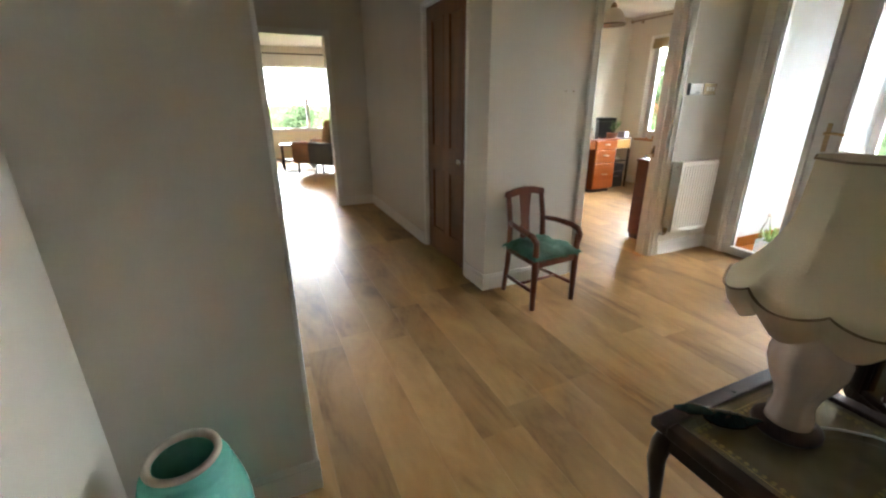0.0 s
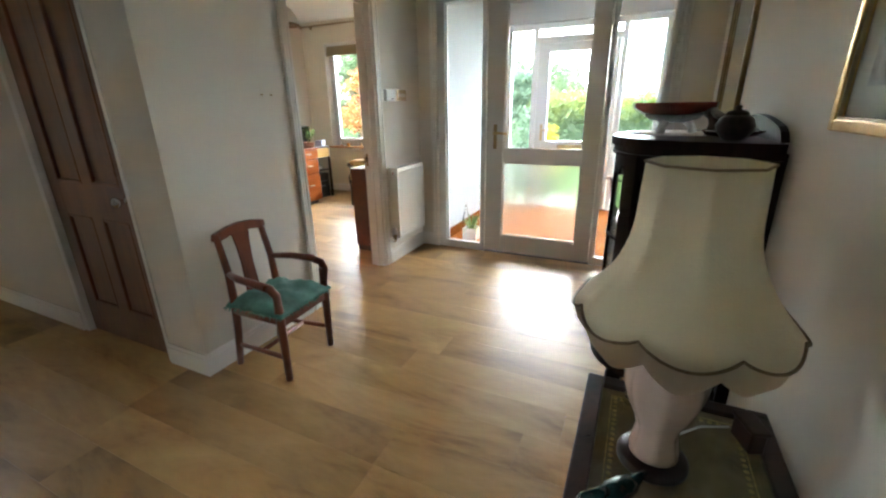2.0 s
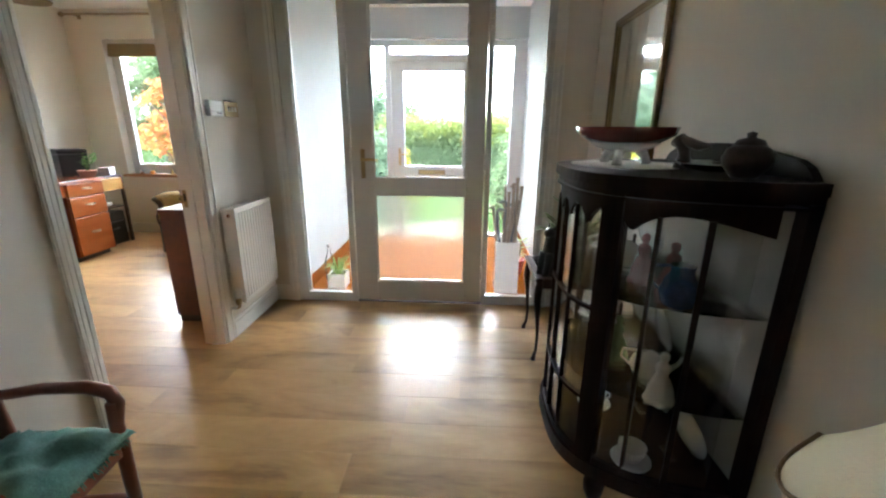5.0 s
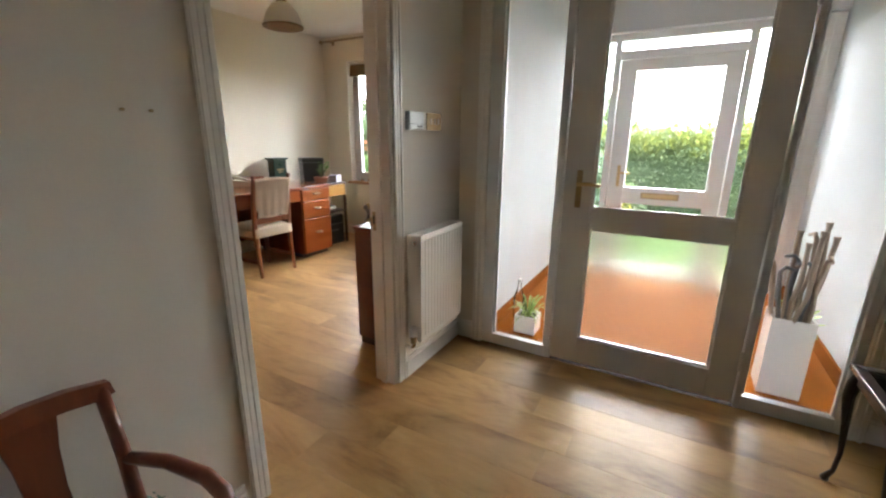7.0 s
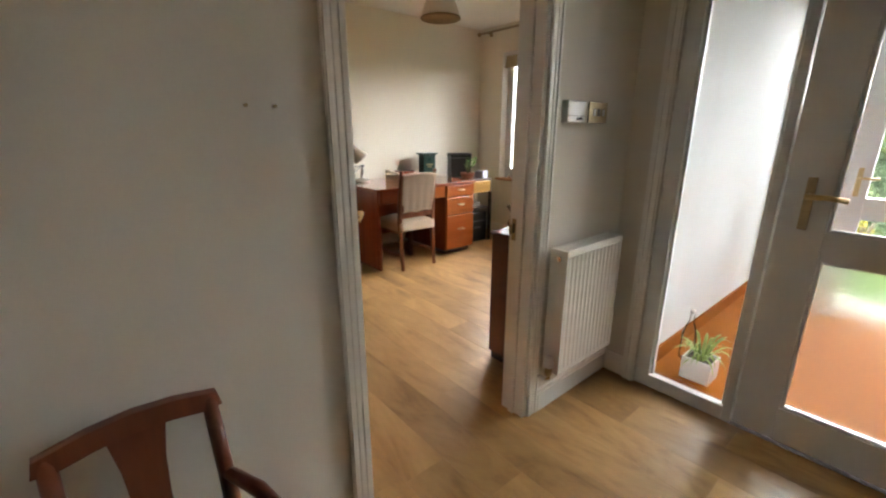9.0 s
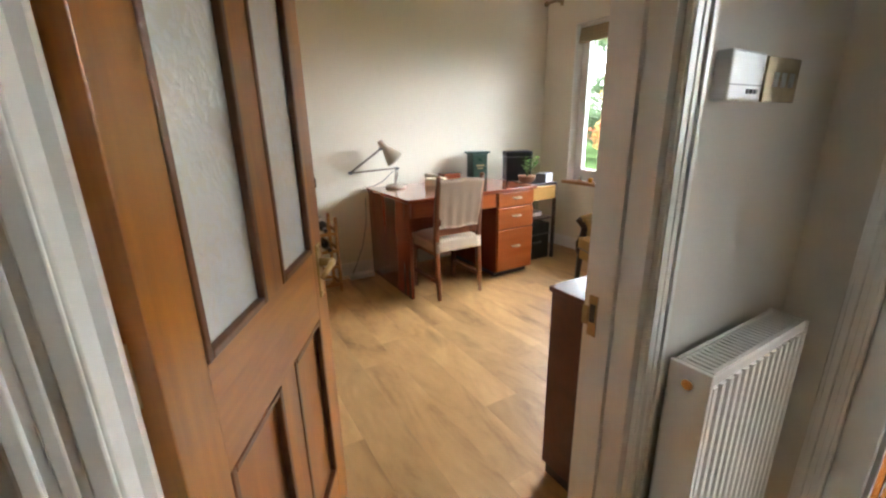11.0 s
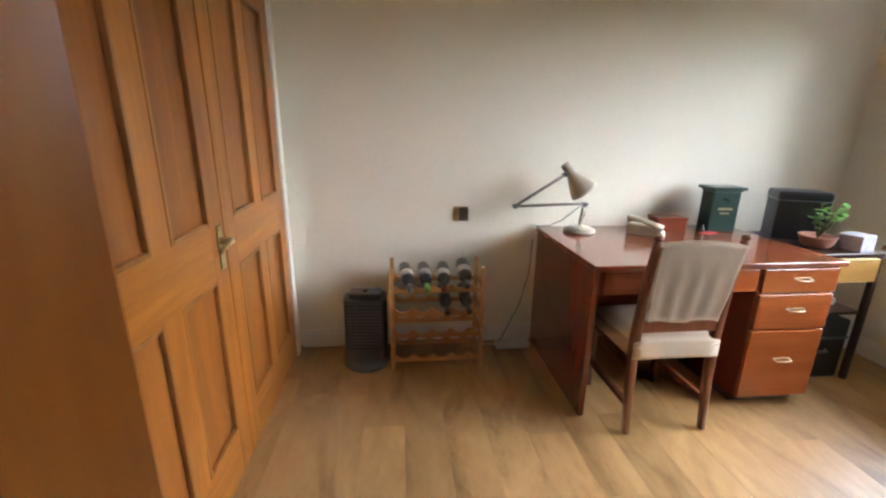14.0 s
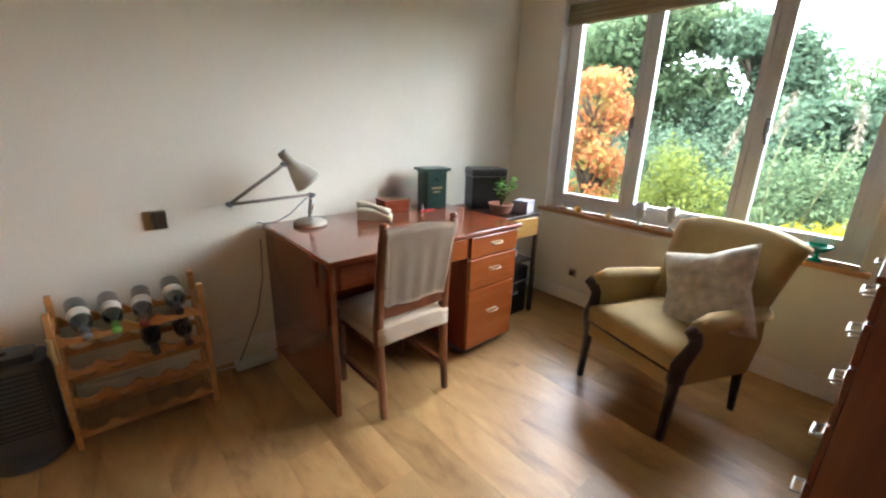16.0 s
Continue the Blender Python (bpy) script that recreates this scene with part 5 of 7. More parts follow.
M_SPIDER = mat("striped_leaf", (0.26, 0.36, 0.1), 0.5, var=0.4, scale=18)
M_STEM = mat("green_stem", (0.12, 0.12, 0.05), 0.7, var=0.3, scale=20)
plant = thing("jade_plant", pose(3.455, 0.26, 0.5), "bushy grey-green potted plant with slender leaves on the side table", "plant")
part("pot", lathe(bmesh.new(), [(0.045, 0), (0.05, 0.004), (0.065, 0.09), (0.07, 0.1), (0.062, 0.1), (0.055, 0.085), (0, 0.085)], 24), mat("grey_brown_pot", (0.27, 0.24, 0.2), 0.5, var=0.1, scale=12), plant)
rr = random.Random(5)
stems, leaves = bmesh.new(), bmesh.new()
for k in range(34):
    a, L = rr.uniform(0, 6.28), rr.uniform(0.1, 0.3)
    top = Vector((math.cos(a) * L, max(-0.08, math.sin(a) * L * 0.75), 0.1 + (0.3 - L) * 0.55 + rr.uniform(0.05, 0.17)))
    tube(stems, [(0, 0, 0.08), top * 0.55 + Vector((0, 0, 0.05)), top], [0.006, 0.004, 0.003], 5)
    for j in range(7):
        b = a + rr.uniform(-1.3, 1.3)
        f = 0.45 + 0.09 * j
        p = top * f + Vector((0, 0, 0.1 * f * (1 - f) + 0.03 * (1 - f)))
        q = p + Vector((math.cos(b) * 0.075, math.sin(b) * 0.075, rr.uniform(-0.01, 0.05)))
        leaf_ring(leaves, p, (q.x, max(-0.1, q.y), q.z), 0.026, 0.006, 4)
tagged(part("stem_cluster", stems, M_STEM, plant), kind="stuff")
tagged(part("leaves", leaves, mat("grey_green_leaf", (0.21, 0.29, 0.15), 0.3, var=0.45, scale=14), plant), kind="stuff")


# ---- radiator and controls on the hall wall ----
def radiator():
    x0, x1, y0, y1, z0, z1 = 3.293, 3.74, 2.272, 2.36, 0.23, 0.815
    r = thing("radiator", pose(0, 0, 0), "white enamelled panel radiator fixed to the wall", "radiator")
    bm = bmesh.new()
    n = 14
    w = (x1 - x0) / n
    out = []
    for k in range(n):
        a = x0 + k * w
        out += [(a + w * 0.1, y0 + 0.006), (a + w * 0.28, y0), (a + w * 0.72, y0), (a + w * 0.9, y0 + 0.006)]
    out = [(x0, y0 + 0.006)] + out + [(x1, y0 + 0.006), (x1, y0 + 0.022), (x0, y0 + 0.022)]
    prism(bm, out, "z", z0 + 0.03, z1 - 0.03)
    part("front_panel", bm, M_RAD, r)
    for za, zb in ((z0, z0 + 0.03), (z1 - 0.03, z1 - 0.005)):
        part("seam", boxes((x0, x1, y0 + 0.005, y0 + 0.022, za, zb), bev=0.003), M_RAD, r)
    part("back_panel", boxes((x0, x1, y1 - 0.02, y1 - 0.006, z0, z1 - 0.005), bev=0.003), M_RAD, r)
    for x in (x0 - 0.003, x1 - 0.009):
        part("side_panel", boxes((x, x + 0.012, y0 + 0.002, y1, z0 + 0.005, z1), bev=0.002), M_RAD, r)
    g = part("grille", boxes((x0 + 0.012, x1 - 0.012, y0 + 0.006, y0 + 0.014, z1 - 0.012, z1), (x0 + 0.012, x1 - 0.012, y1 - 0.014, y1 - 0.006, z1 - 0.012, z1)), M_RAD, r)
    k = 26
    bm = bmesh.new()
    for i in range(k):
        xx = x0 + 0.02 + (x1 - x0 - 0.04) * i / (k - 1)
        box(bm, xx - 0.0035, xx + 0.0035, y0 + 0.014, y1 - 0.014, z1 - 0.01, z1 - 0.003)
    part("slats", bm, M_RAD, g)
    bm = tube(bmesh.new(), [(x0 - 0.007, (y0 + y1) / 2, z1 - 0.04), (x0 - 0.002, (y0 + y1) / 2, z1 - 0.04)], 0.012, 14)
    part("vent_plug", bm, M_CHROME, r)
    v = part("valve", tube(bmesh.new(), [(x0 + 0.02, 2.312, 0.25), (x0 - 0.022, 2.312, 0.25), (x0 - 0.022, 2.312, 0.215), (x0 - 0.022, 2.33, 0.2), (x0 - 0.022, YH, 0.2)], [0.01, 0.01, 0.011, 0.009, 0.009], 10), M_CHROME, r)
    part("valve_head", lathe(bmesh.new(), [(0.0, 0.27), (0.02, 0.272), (0.024, 0.28), (0.018, 0.318), (0.015, 0.325), (0, 0.326)], 16, at=(x0 - 0.022, 2.312, 0)), M_UPVC, v)
    part("valve_collar", lathe(bmesh.new(), [(0.011, 0.228), (0.017, 0.232), (0.017, 0.262), (0.012, 0.271)], 12, at=(x0 - 0.022, 2.312, 0)), M_OLDBRASS, v)
    for x in (x0 + 0.08, x1 - 0.08):
        part("bracket", boxes((x - 0.015, x + 0.015, y1 - 0.008, YH + 0.0, 0.3, 0.7)), M_RAD, r)


radiator()
th = thing("thermostat", pose(3.385, YH, 1.368), "white plastic room thermostat on the wall", "thermostat")
part("case", boxes((-0.065, 0.06, -0.03, 0, -0.043, 0.043), bev=0.005), M_UPVC, th)
part("button", boxes((0.0, 0.008, -0.033, -0.03, -0.03, -0.022), (0.015, 0.023, -0.033, -0.03, -0.03, -0.022), (0.03, 0.038, -0.033, -0.03, -0.03, -0.022)), M_GREYPL, th)
part("cover_line", boxes((-0.064, 0.059, -0.0312, -0.03, -0.016, -0.0145)), M_GREYPL, th)
sw = thing("light_switch", pose(3.585, YH, 1.37), "brass triple rocker light switch plate", "switch")
part("plate", boxes((-0.075, 0.075, -0.006, 0, -0.044, 0.044), bev=0.003), M_OLDBRASS, sw)
for x in (-0.035, 0.0, 0.035):
    part("rocker", boxes((x - 0.007, x + 0.007, -0.011, -0.006, -0.014, 0.014), bev=0.002), M_WHITECER, sw)
for x in (2.135, 2.198):
    bm = tube(bmesh.new(), [(0, 0, 0), (0, -0.012, 0)], [0.0035, 0.0045], 8)
    solid("wall_screw", bm, M_OLDBRASS, "small brass screw in the plaster wall", "screw", pose(x, YH, 1.348), "pair of wall screws")

# aqua ribbed floor vase by the stub wall
v = thing("floor_vase", pose(-0.1, 1.03, 0), "aqua glazed ribbed floor vase with a pale rim", "vase")
prof = [(0.07, 0), (0.08, 0.01)]
for k in range(44):
    f = k / 43
    r = 0.08 + 0.055 * math.sin(math.pi * (f ** 0.9) * 0.86)
    prof.append((r + 0.0022 * (k % 2), 0.015 + 0.385 * f))
prof += [(0.088, 0.405), (0.082, 0.415), (0.082, 0.43), (0.076, 0.43), (0.078, 0.3), (0.06, 0.1), (0.0, 0.09)]
part("body", lathe(bmesh.new(), prof, 44), M_TEALCER, v)
rim_bm = lathe(bmesh.new(), [(0.082, 0.428), (0.09, 0.436), (0.088, 0.446), (0.074, 0.446), (0.07, 0.432)], 44)
bmesh.ops.delete(rim_bm, geom=[f for f in rim_bm.faces if len(f.verts) > 8], context="FACES_ONLY")
part("rim", rim_bm, mat("pale_unglazed_rim", (0.5, 0.45, 0.36), 0.6, var=0.15, scale=14), v, "pale unglazed rim")
# added dark disc: paints the shade down inside the vase
part("shade_plug", lathe(bmesh.new(), [(0.0, 0.094), (0.055, 0.096), (0.05, 0.11), (0.0, 0.112)], 24), M_SOIL, v, "dark plug standing for the shade inside the vase")

# porch: planter with spider plant, stick stand
pl = thing("spider_plant", pose(4.19, 1.98, 0.004), "spider plant in a square white pot", "plant")
part("pot", boxes((-0.07, 0.07, -0.07, 0.07, 0, 0.012), (-0.07, -0.062, -0.07, 0.07, 0.012, 0.12), (0.062, 0.07, -0.07, 0.07, 0.012, 0.12), (-0.062, 0.062, -0.07, -0.062, 0.012, 0.12), (-0.062, 0.062, 0.062, 0.07, 0.012, 0.12)), M_WHITECER, pl)
part("soil", boxes((-0.062, 0.062, -0.062, 0.062, 0.012, 0.105)), M_SOIL, pl)
lv = bmesh.new()
rr = random.Random(2)
for k in range(46):
    a, L = rr.uniform(0, 6.28), rr.uniform(0.08, 0.17)
    leaf_ring(lv, (0.02 * math.cos(a), 0.02 * math.sin(a), 0.1), (math.cos(a) * L, math.sin(a) * L, 0.1 + rr.uniform(-0.03, 0.14)), 0.013, rr.uniform(0.03, 0.07), 6)
tagged(part("leaves", lv, M_SPIDER, pl), kind="stuff")
bo = thing("glass_bottle", pose(4.34, 2.1, 0.004), "clear glass bottle on the porch floor", "bottle")
part("body", lathe(bmesh.new(), [(0.035, 0), (0.038, 0.005), (0.038, 0.17), (0.025, 0.21), (0.013, 0.24), (0.013, 0.29), (0.016, 0.295), (0.011, 0.295)], 20), M_GLASS, bo)
part("stopper", lathe(bmesh.new(), [(0.012, 0.285), (0.014, 0.31), (0.0, 0.315)], 12), M_WHITECER, bo)

st = thing("stick_stand", pose(4.2, 0.605, 0.004), "tall square white stand full of walking sticks", "stand")
part("stand", boxes((-0.09, 0.09, -0.09, 0.09, 0, 0.012), (-0.09, -0.08, -0.09, 0.09, 0.012, 0.42), (0.08, 0.09, -0.09, 0.09, 0.012, 0.42), (-0.08, 0.08, -0.09, -0.08, 0.012, 0.42), (-0.08, 0.08, 0.08, 0.09, 0.012, 0.42)), M_WHITECER, st)
M_STICK = wood("walking_stick_wood", (0.18, 0.13, 0.095), (0.42, 0.33, 0.26), 0.45, "z", 20, 0.1)
rr = random.Random(9)
for k in range(14):
    a = 2 * math.pi * k / 14
    bx, by = 0.045 * math.cos(a), 0.045 * math.sin(a)
    tx, ty, L = bx * 1.6 + rr.uniform(-0.05, 0.03), by * 1.6 + rr.uniform(-0.06, 0.06), rr.uniform(0.62, 0.88)
    ty = max(ty, -0.2)
    mat_k = (M_STICK, M_STICK, M_GREYPL, M_STICK)[k % 4]
    wob = [Vector((bx, by, 0.014)).lerp(Vector((tx, ty, L)), f) + Vector((rr.uniform(-0.012, 0.012), rr.uniform(-0.012, 0.012), 0)) for f in (0.3, 0.5, 0.65, 0.8)]
    pts = [(bx, by, 0.014), *wob, (tx, ty, L)]
    rad = [0.008, 0.01, 0.011, 0.01, 0.013, 0.011]
    if k % 2 == 0:
        b = rr.uniform(0, 6.28)
        pts += [(tx + 0.02 * math.cos(b), ty + 0.02 * math.sin(b), L + 0.025), (tx + 0.06 * math.cos(b), ty + 0.06 * math.sin(b), L + 0.012)]
        rad += [0.011, 0.009]
    else:
        pts += [(tx, ty, L + 0.04)]
        rad += [0.015]
    part("walking_stick", tube(bmesh.new(), pts, rad, 8), mat_k, st)

# red flower pot in the porch
rp = thing("potted_plant", pose(4.62, 0.47, 0.004), "small plant in a red pot on the porch floor", "plant")
part("pot", lathe(bmesh.new(), [(0.05, 0), (0.055, 0.005), (0.075, 0.12), (0.08, 0.13), (0.07, 0.13), (0.06, 0.11), (0, 0.11)], 24), mat("red_plastic_pot", (0.4, 0.05, 0.03), 0.45, var=0.12, scale=10), rp)
lv = bmesh.new()
rr = random.Random(77)
for k in range(60):
    a, q, z = rr.uniform(0, 6.28), rr.uniform(0.0, 0.08), rr.uniform(0.14, 0.34)
    p = Vector((q * math.cos(a), q * math.sin(a), z))
    leaf_ring(lv, p, p + Vector((0.05 * math.cos(a), 0.05 * math.sin(a), rr.uniform(-0.02, 0.03))), 0.026, 0.004, 3)
tagged(part("leaves", lv, M_SPIDER, rp), kind="stuff")
st4 = bmesh.new()
for k in range(8):
    a = 2 * math.pi * k / 8
    tube(st4, [(0.02 * math.cos(a), 0.02 * math.sin(a), 0.105), (0.06 * math.cos(a), 0.06 * math.sin(a), 0.32)], [0.004, 0.002], 5)
tagged(part("stem_cluster", st4, M_STEM, rp), kind="stuff")

# ---- study things ----
def bar_handle(parent, x, z, y):
    p = part("handle", boxes((x - 0.045, x + 0.045, y - 0.003, y, z + 0.0, z + 0.007), bev=0.001), M_OLDBRASS, parent)
    bm = tube(bmesh.new(), [(x - 0.042, y - 0.003, z + 0.004), (x - 0.04, y - 0.022, z - 0.002), (x, y - 0.025, z - 0.004), (x + 0.04, y - 0.022, z - 0.002), (x + 0.042, y - 0.003, z + 0.004)], 0.003, 8)
    part("grip", bm, M_OLDBRASS, p)


def desk():
    x0, x1, y0, y1, h = 3.79, 5.027, 4.602, 5.4, 0.78
    d = thing("writing_desk", pose(0, 0, 0), "glossy mahogany pedestal desk with lighter cherry drawers", "desk")
    part("desktop", boxes((x0 - 0.01, x1 + 0.01, y0 - 0.012, y1, h - 0.028, h), bev=0.005), M_MAHOG_X, d, "polished red-brown desktop")
    part("side_panel", boxes((x0, x0 + 0.028, y0 + 0.005, y1 - 0.01, 0, h - 0.028), bev=0.002), M_MAHOG, d)
    part("back_panel", boxes((x0 + 0.028, x1 - 0.03, y1 - 0.035, y1 - 0.015, 0.15, h - 0.028)), M_MAHOG, d)
    part("kneehole_rail", boxes((x0 + 0.028, 4.605, y0 + 0.02, y0 + 0.04, h - 0.15, h - 0.028), bev=0.003), M_MAHOG, d)
    dr = part("drawer", boxes((4.345, 4.600, y0 + 0.006, y0 + 0.02, h - 0.145, h - 0.035), bev=0.003), M_CHERRY, d)
    dr = part("drawer", boxes((x0 + 0.05, 4.325, y0 + 0.008, y0 + 0.02, h - 0.145, h - 0.035), bev=0.003), M_MAHOG_X, d)
    k = lathe(bmesh.new(), [(0.008, 0), (0.008, 0.01), (0.014, 0.016), (0.012, 0.024), (0, 0.026)], 14)
    bmesh.ops.rotate(k, verts=k.verts, matrix=Matrix.Rotation(radians(90), 3, "X"))
    bmesh.ops.translate(k, verts=k.verts, vec=(4.065, y0 + 0.008, h - 0.09))
    part("knob", k, M_OLDBRASS, dr)
    part("pedestal", boxes((4.615, x1 - 0.01, y0 + 0.02, y1 - 0.04, 0.05, h - 0.028)), M_MAHOG, d)
    part("plinth", boxes((4.635, x1 - 0.03, y0 + 0.06, y1 - 0.06, 0, 0.05)), M_DARK, d)
    for z0, z1 in ((h - 0.155, h - 0.035), (h - 0.345, h - 0.165), (0.055, h - 0.355)):
        dr = part("drawer", boxes((4.623, x1 - 0.014, y0, y0 + 0.02, z0, z1), bev=0.004), M_CHERRY, d, "orange cherry drawer front")
        bar_handle(dr, (4.623 + x1 - 0.014) / 2, z0 + (z1 - z0) * 0.58, y0)


desk()


def dining_chair():
    c = thing("dining_chair", pose(4.15, 4.675, 0) @ Matrix.Diagonal((1, 1, 1.01, 1)), "oak dining chair in cream upholstery with a draped back", "chair")
    for x in (-0.19, 0.19):
        bm = bmesh.new()
        s = 0.92 if x < 0 else 1
        tube(bm, [(x, -0.205, 0), (x, -0.18, 0.25), (x, -0.17, 0.45), (x, -0.19, 0.7), (x * 1.0, -0.225, 0.925)], [0.019, 0.024, 0.026, 0.023, 0.018], 4)
        bmesh.ops.bevel(bm, geom=bm.edges[:], offset=0.003, segments=1, affect="EDGES")
        part("back_leg", bm, M_CHAIRWOOD, c)
        part("finial", blob(bmesh.new(), (x, -0.227, 0.932), 0.02, (1, 1, 0.7)), M_CHAIRWOOD, c)
        part("front_leg", tube(bmesh.new(), [(x, 0.19, 0), (x, 0.19, 0.2), (x, 0.19, 0.42)], [0.019, 0.021, 0.024], 4), M_CHAIRWOOD, c)
        part("side_stretcher", boxes((x - 0.011, x + 0.011, -0.19, 0.18, 0.13, 0.16), bev=0.003), M_CHAIRWOOD, c)
        part("seat_rail", boxes((x - 0.013, x + 0.013, -0.17, 0.19, 0.35, 0.41), bev=0.003), M_CHAIRWOOD, c)
    part("seat_rail", boxes((-0.18, 0.18, 0.18, 0.2, 0.35, 0.41), bev=0.003), M_CHAIRWOOD, c)
    part("back_rail", boxes((-0.18, 0.18, -0.19, -0.165, 0.5, 0.55), bev=0.003), M_CHAIRWOOD, c)
    # padded seat, sides drawn down
    bm = boxes((-0.205, 0.205, -0.195, 0.215, 0.375, 0.475))
    bmesh.ops.subdivide_edges(bm, edges=bm.edges[:], cuts=7, use_grid_fill=True)
    for v in bm.verts:
        u, w = v.co.x / 0.205, v.co.y / 0.21
        if v.co.z > 0.44:
            v.co.z += 0.02 * (1 - u * u) * (1 - w * w) - 0.02 * max(abs(u), abs(w)) ** 6
        v.co.z += 0.004 * noise.noise(v.co * 14)
    for f in bm.faces:
        f.smooth = True
    part("seat", bm, M_CREAMCLOTH, c)
    # draped cloth over the back: folds hang from the top
    bm = bmesh.new()
    n, k = 28, 14
    for s in (1, -1):
        rows = []
        for j in range(k + 1):
            f = j / k
            z = 0.915 - 0.36 * f if s < 0 else 0.915 - 0.3 * f
            base_y = -0.225 + 0.055 * f
            row = []
            for i in range(n + 1):
                u = i / n * 2 - 1
                fold = 0.012 * f * math.sin(u * 13 + 0.7) + 0.006 * noise.noise((u * 3, f * 3, 2))
                width = 0.185 - 0.02 * f * (1 if s < 0 else 0.6) + 0.006 * noise.noise((f * 4, s, u))
                row.append(bm.verts.new((u * width, base_y + s * (0.03 + 0.3 * fold), z - 0.012 * (1 - f) * u * u + 0.006 * f * math.sin(u * 5 + s))))
            rows.append(row)
        for a, b in zip(rows, rows[1:]):
            for i in range(n):
                bm.faces.new((a[i], a[i + 1], b[i + 1], b[i])).smooth = True
        if s == 1:
            top = rows[0]
    for i in range(n):
        bm.faces.new((top[i], top[i + 1], rows[0][i + 1], rows[0][i])).smooth = True
    bmesh.ops.solidify(bm, geom=bm.faces, thickness=0.004)
    part("back_cover", bm, M_CREAMCLOTH, c, "draped cream back cover with brass studs")
    bm = bmesh.new()
    for x in (-0.19, 0.19):
        for j in range(16):
            blob(bm, (x * 0.955, -0.246 + 0.0035 * j, 0.9 - 0.02 * j), 0.0045, n=1)
    tagged(part("stud_row", bm, M_OLDBRASS, c), kind="stuff")


dining_chair()


# arms are stone coloured too; their shadow is put into this darker brown
M_ARM_SHADED = mat("shaded_lamp_arm", (0.2, 0.16, 0.12), 0.4, var=0.1, scale=12)


def desk_lamp():
    t = thing("desk_lamp", pose(3.99, 5.24, 0.78, 0, 0, 0), "stone coloured balanced-arm desk lamp on a round base", "lamp")
    part("base", lathe(bmesh.new(), [(0.085, 0), (0.09, 0.004), (0.09, 0.018), (0.075, 0.028), (0.02, 0.032), (0.012, 0.045)], 36), M_LAMPPAINT, t)
    part("post", tube(bmesh.new(), [(0, 0, 0.04), (0, 0, 0.08), (0.012, 0, 0.15)], [0.009, 0.008, 0.008], 10), M_LAMPPAINT, t)
    E, K, S = Vector((-0.4, 0, 0.155)), Vector((0.015, 0, 0.165)), Vector((-0.12, 0, 0.335))
    for dy in (-0.012, 0.012):
        part("lower_arm", tube(bmesh.new(), [K + Vector((0.02, dy, 0.004)), E + Vector((0, dy, 0))], 0.006, 6), M_ARM_SHADED, t)
        part("upper_arm", tube(bmesh.new(), [E + Vector((0, dy, 0)), S + Vector((0, dy, 0))], 0.0055, 6), M_ARM_SHADED, t)
        part("spring", tube(bmesh.new(), [Vector((0, dy, 0.06)), Vector((0.02, dy, 0.12)), K + Vector((-0.01, dy, 0))], 0.005, 8), M_CHROME, t)
    for p in (E, K, S):
        part("joint", tube(bmesh.new(), [p + Vector((0, -0.02, 0)), p + Vector((0, 0.02, 0))], 0.012, 12), M_GREYPL, t)
    d = Vector((0.62, -0.12, -0.78)).normalized()
    bm = lathe(bmesh.new(), [(0.0, -0.035), (0.022, -0.035), (0.026, -0.02), (0.027, 0.03), (0.034, 0.05), (0.058, 0.1), (0.076, 0.15), (0.079, 0.165), (0.076, 0.165), (0.055, 0.1), (0.03, 0.052), (0.0, 0.045)], 30)
    q = Vector((0, 0, 1)).rotation_difference(d)
    bmesh.ops.rotate(bm, verts=bm.verts, matrix=q.to_matrix())
    bmesh.ops.translate(bm, verts=bm.verts, vec=S + Vector((0.015, 0, 0.035)))
    part("shade", bm, M_LAMPPAINT, t, "stone enamelled conical shade")
    part("cord", tube(bmesh.new(), [(0.0, 0.02, 0.15), (-0.1, 0.02, 0.07), (-0.17, 0.04, 0.03), (-0.21, 0.12, 0.01), (-0.23, 0.19, 0.006)], 0.003, 6), M_GREYPL, t)


desk_lamp()

# telephone
t = thing("telephone", pose(4.365, 5.17, 0.78, 0, 0, -38), "cream push-button telephone on the desk", "telephone")
bm = bmesh.new()
prism(bm, [(-0.1, 0), (0.1, 0), (0.1, 0.02), (0.02, 0.055), (-0.1, 0.065)], "y", -0.06, 0.06)
bmesh.ops.bevel(bm, geom=bm.edges[:], offset=0.006, segments=2, affect="EDGES")
M_PHONE = mat("cream_plastic", (0.66, 0.6, 0.46), 0.35, var=0.05, scale=8)
part("body", bm, M_PHONE, t)
part("receiver", tube(bmesh.new(), [(-0.1, -0.03, 0.085), (-0.075, -0.03, 0.09), (-0.02, -0.03, 0.085), (0.05, -0.03, 0.06), (0.09, -0.03, 0.045)], [0.022, 0.02, 0.015, 0.018, 0.022], 12, squash=0.8), M_PHONE, t)
for i in range(3):
    for j in range(4):
        part("button", boxes((0.0 + j * 0.018, 0.012 + j * 0.018, 0.01 + i * 0.015, 0.02 + i * 0.015, 0.058 - j * 0.0075, 0.066 - j * 0.0075)), M_GREYPL, t)
pts = [(0.1 + 0.004 * math.cos(k * 1.3), -0.03 - 0.0018 * k, 0.012 + 0.004 * math.sin(k * 1.3)) for k in range(60)]
part("coiled_cord", tube(bmesh.new(), pts, 0.002, 5), M_PHONE, t)

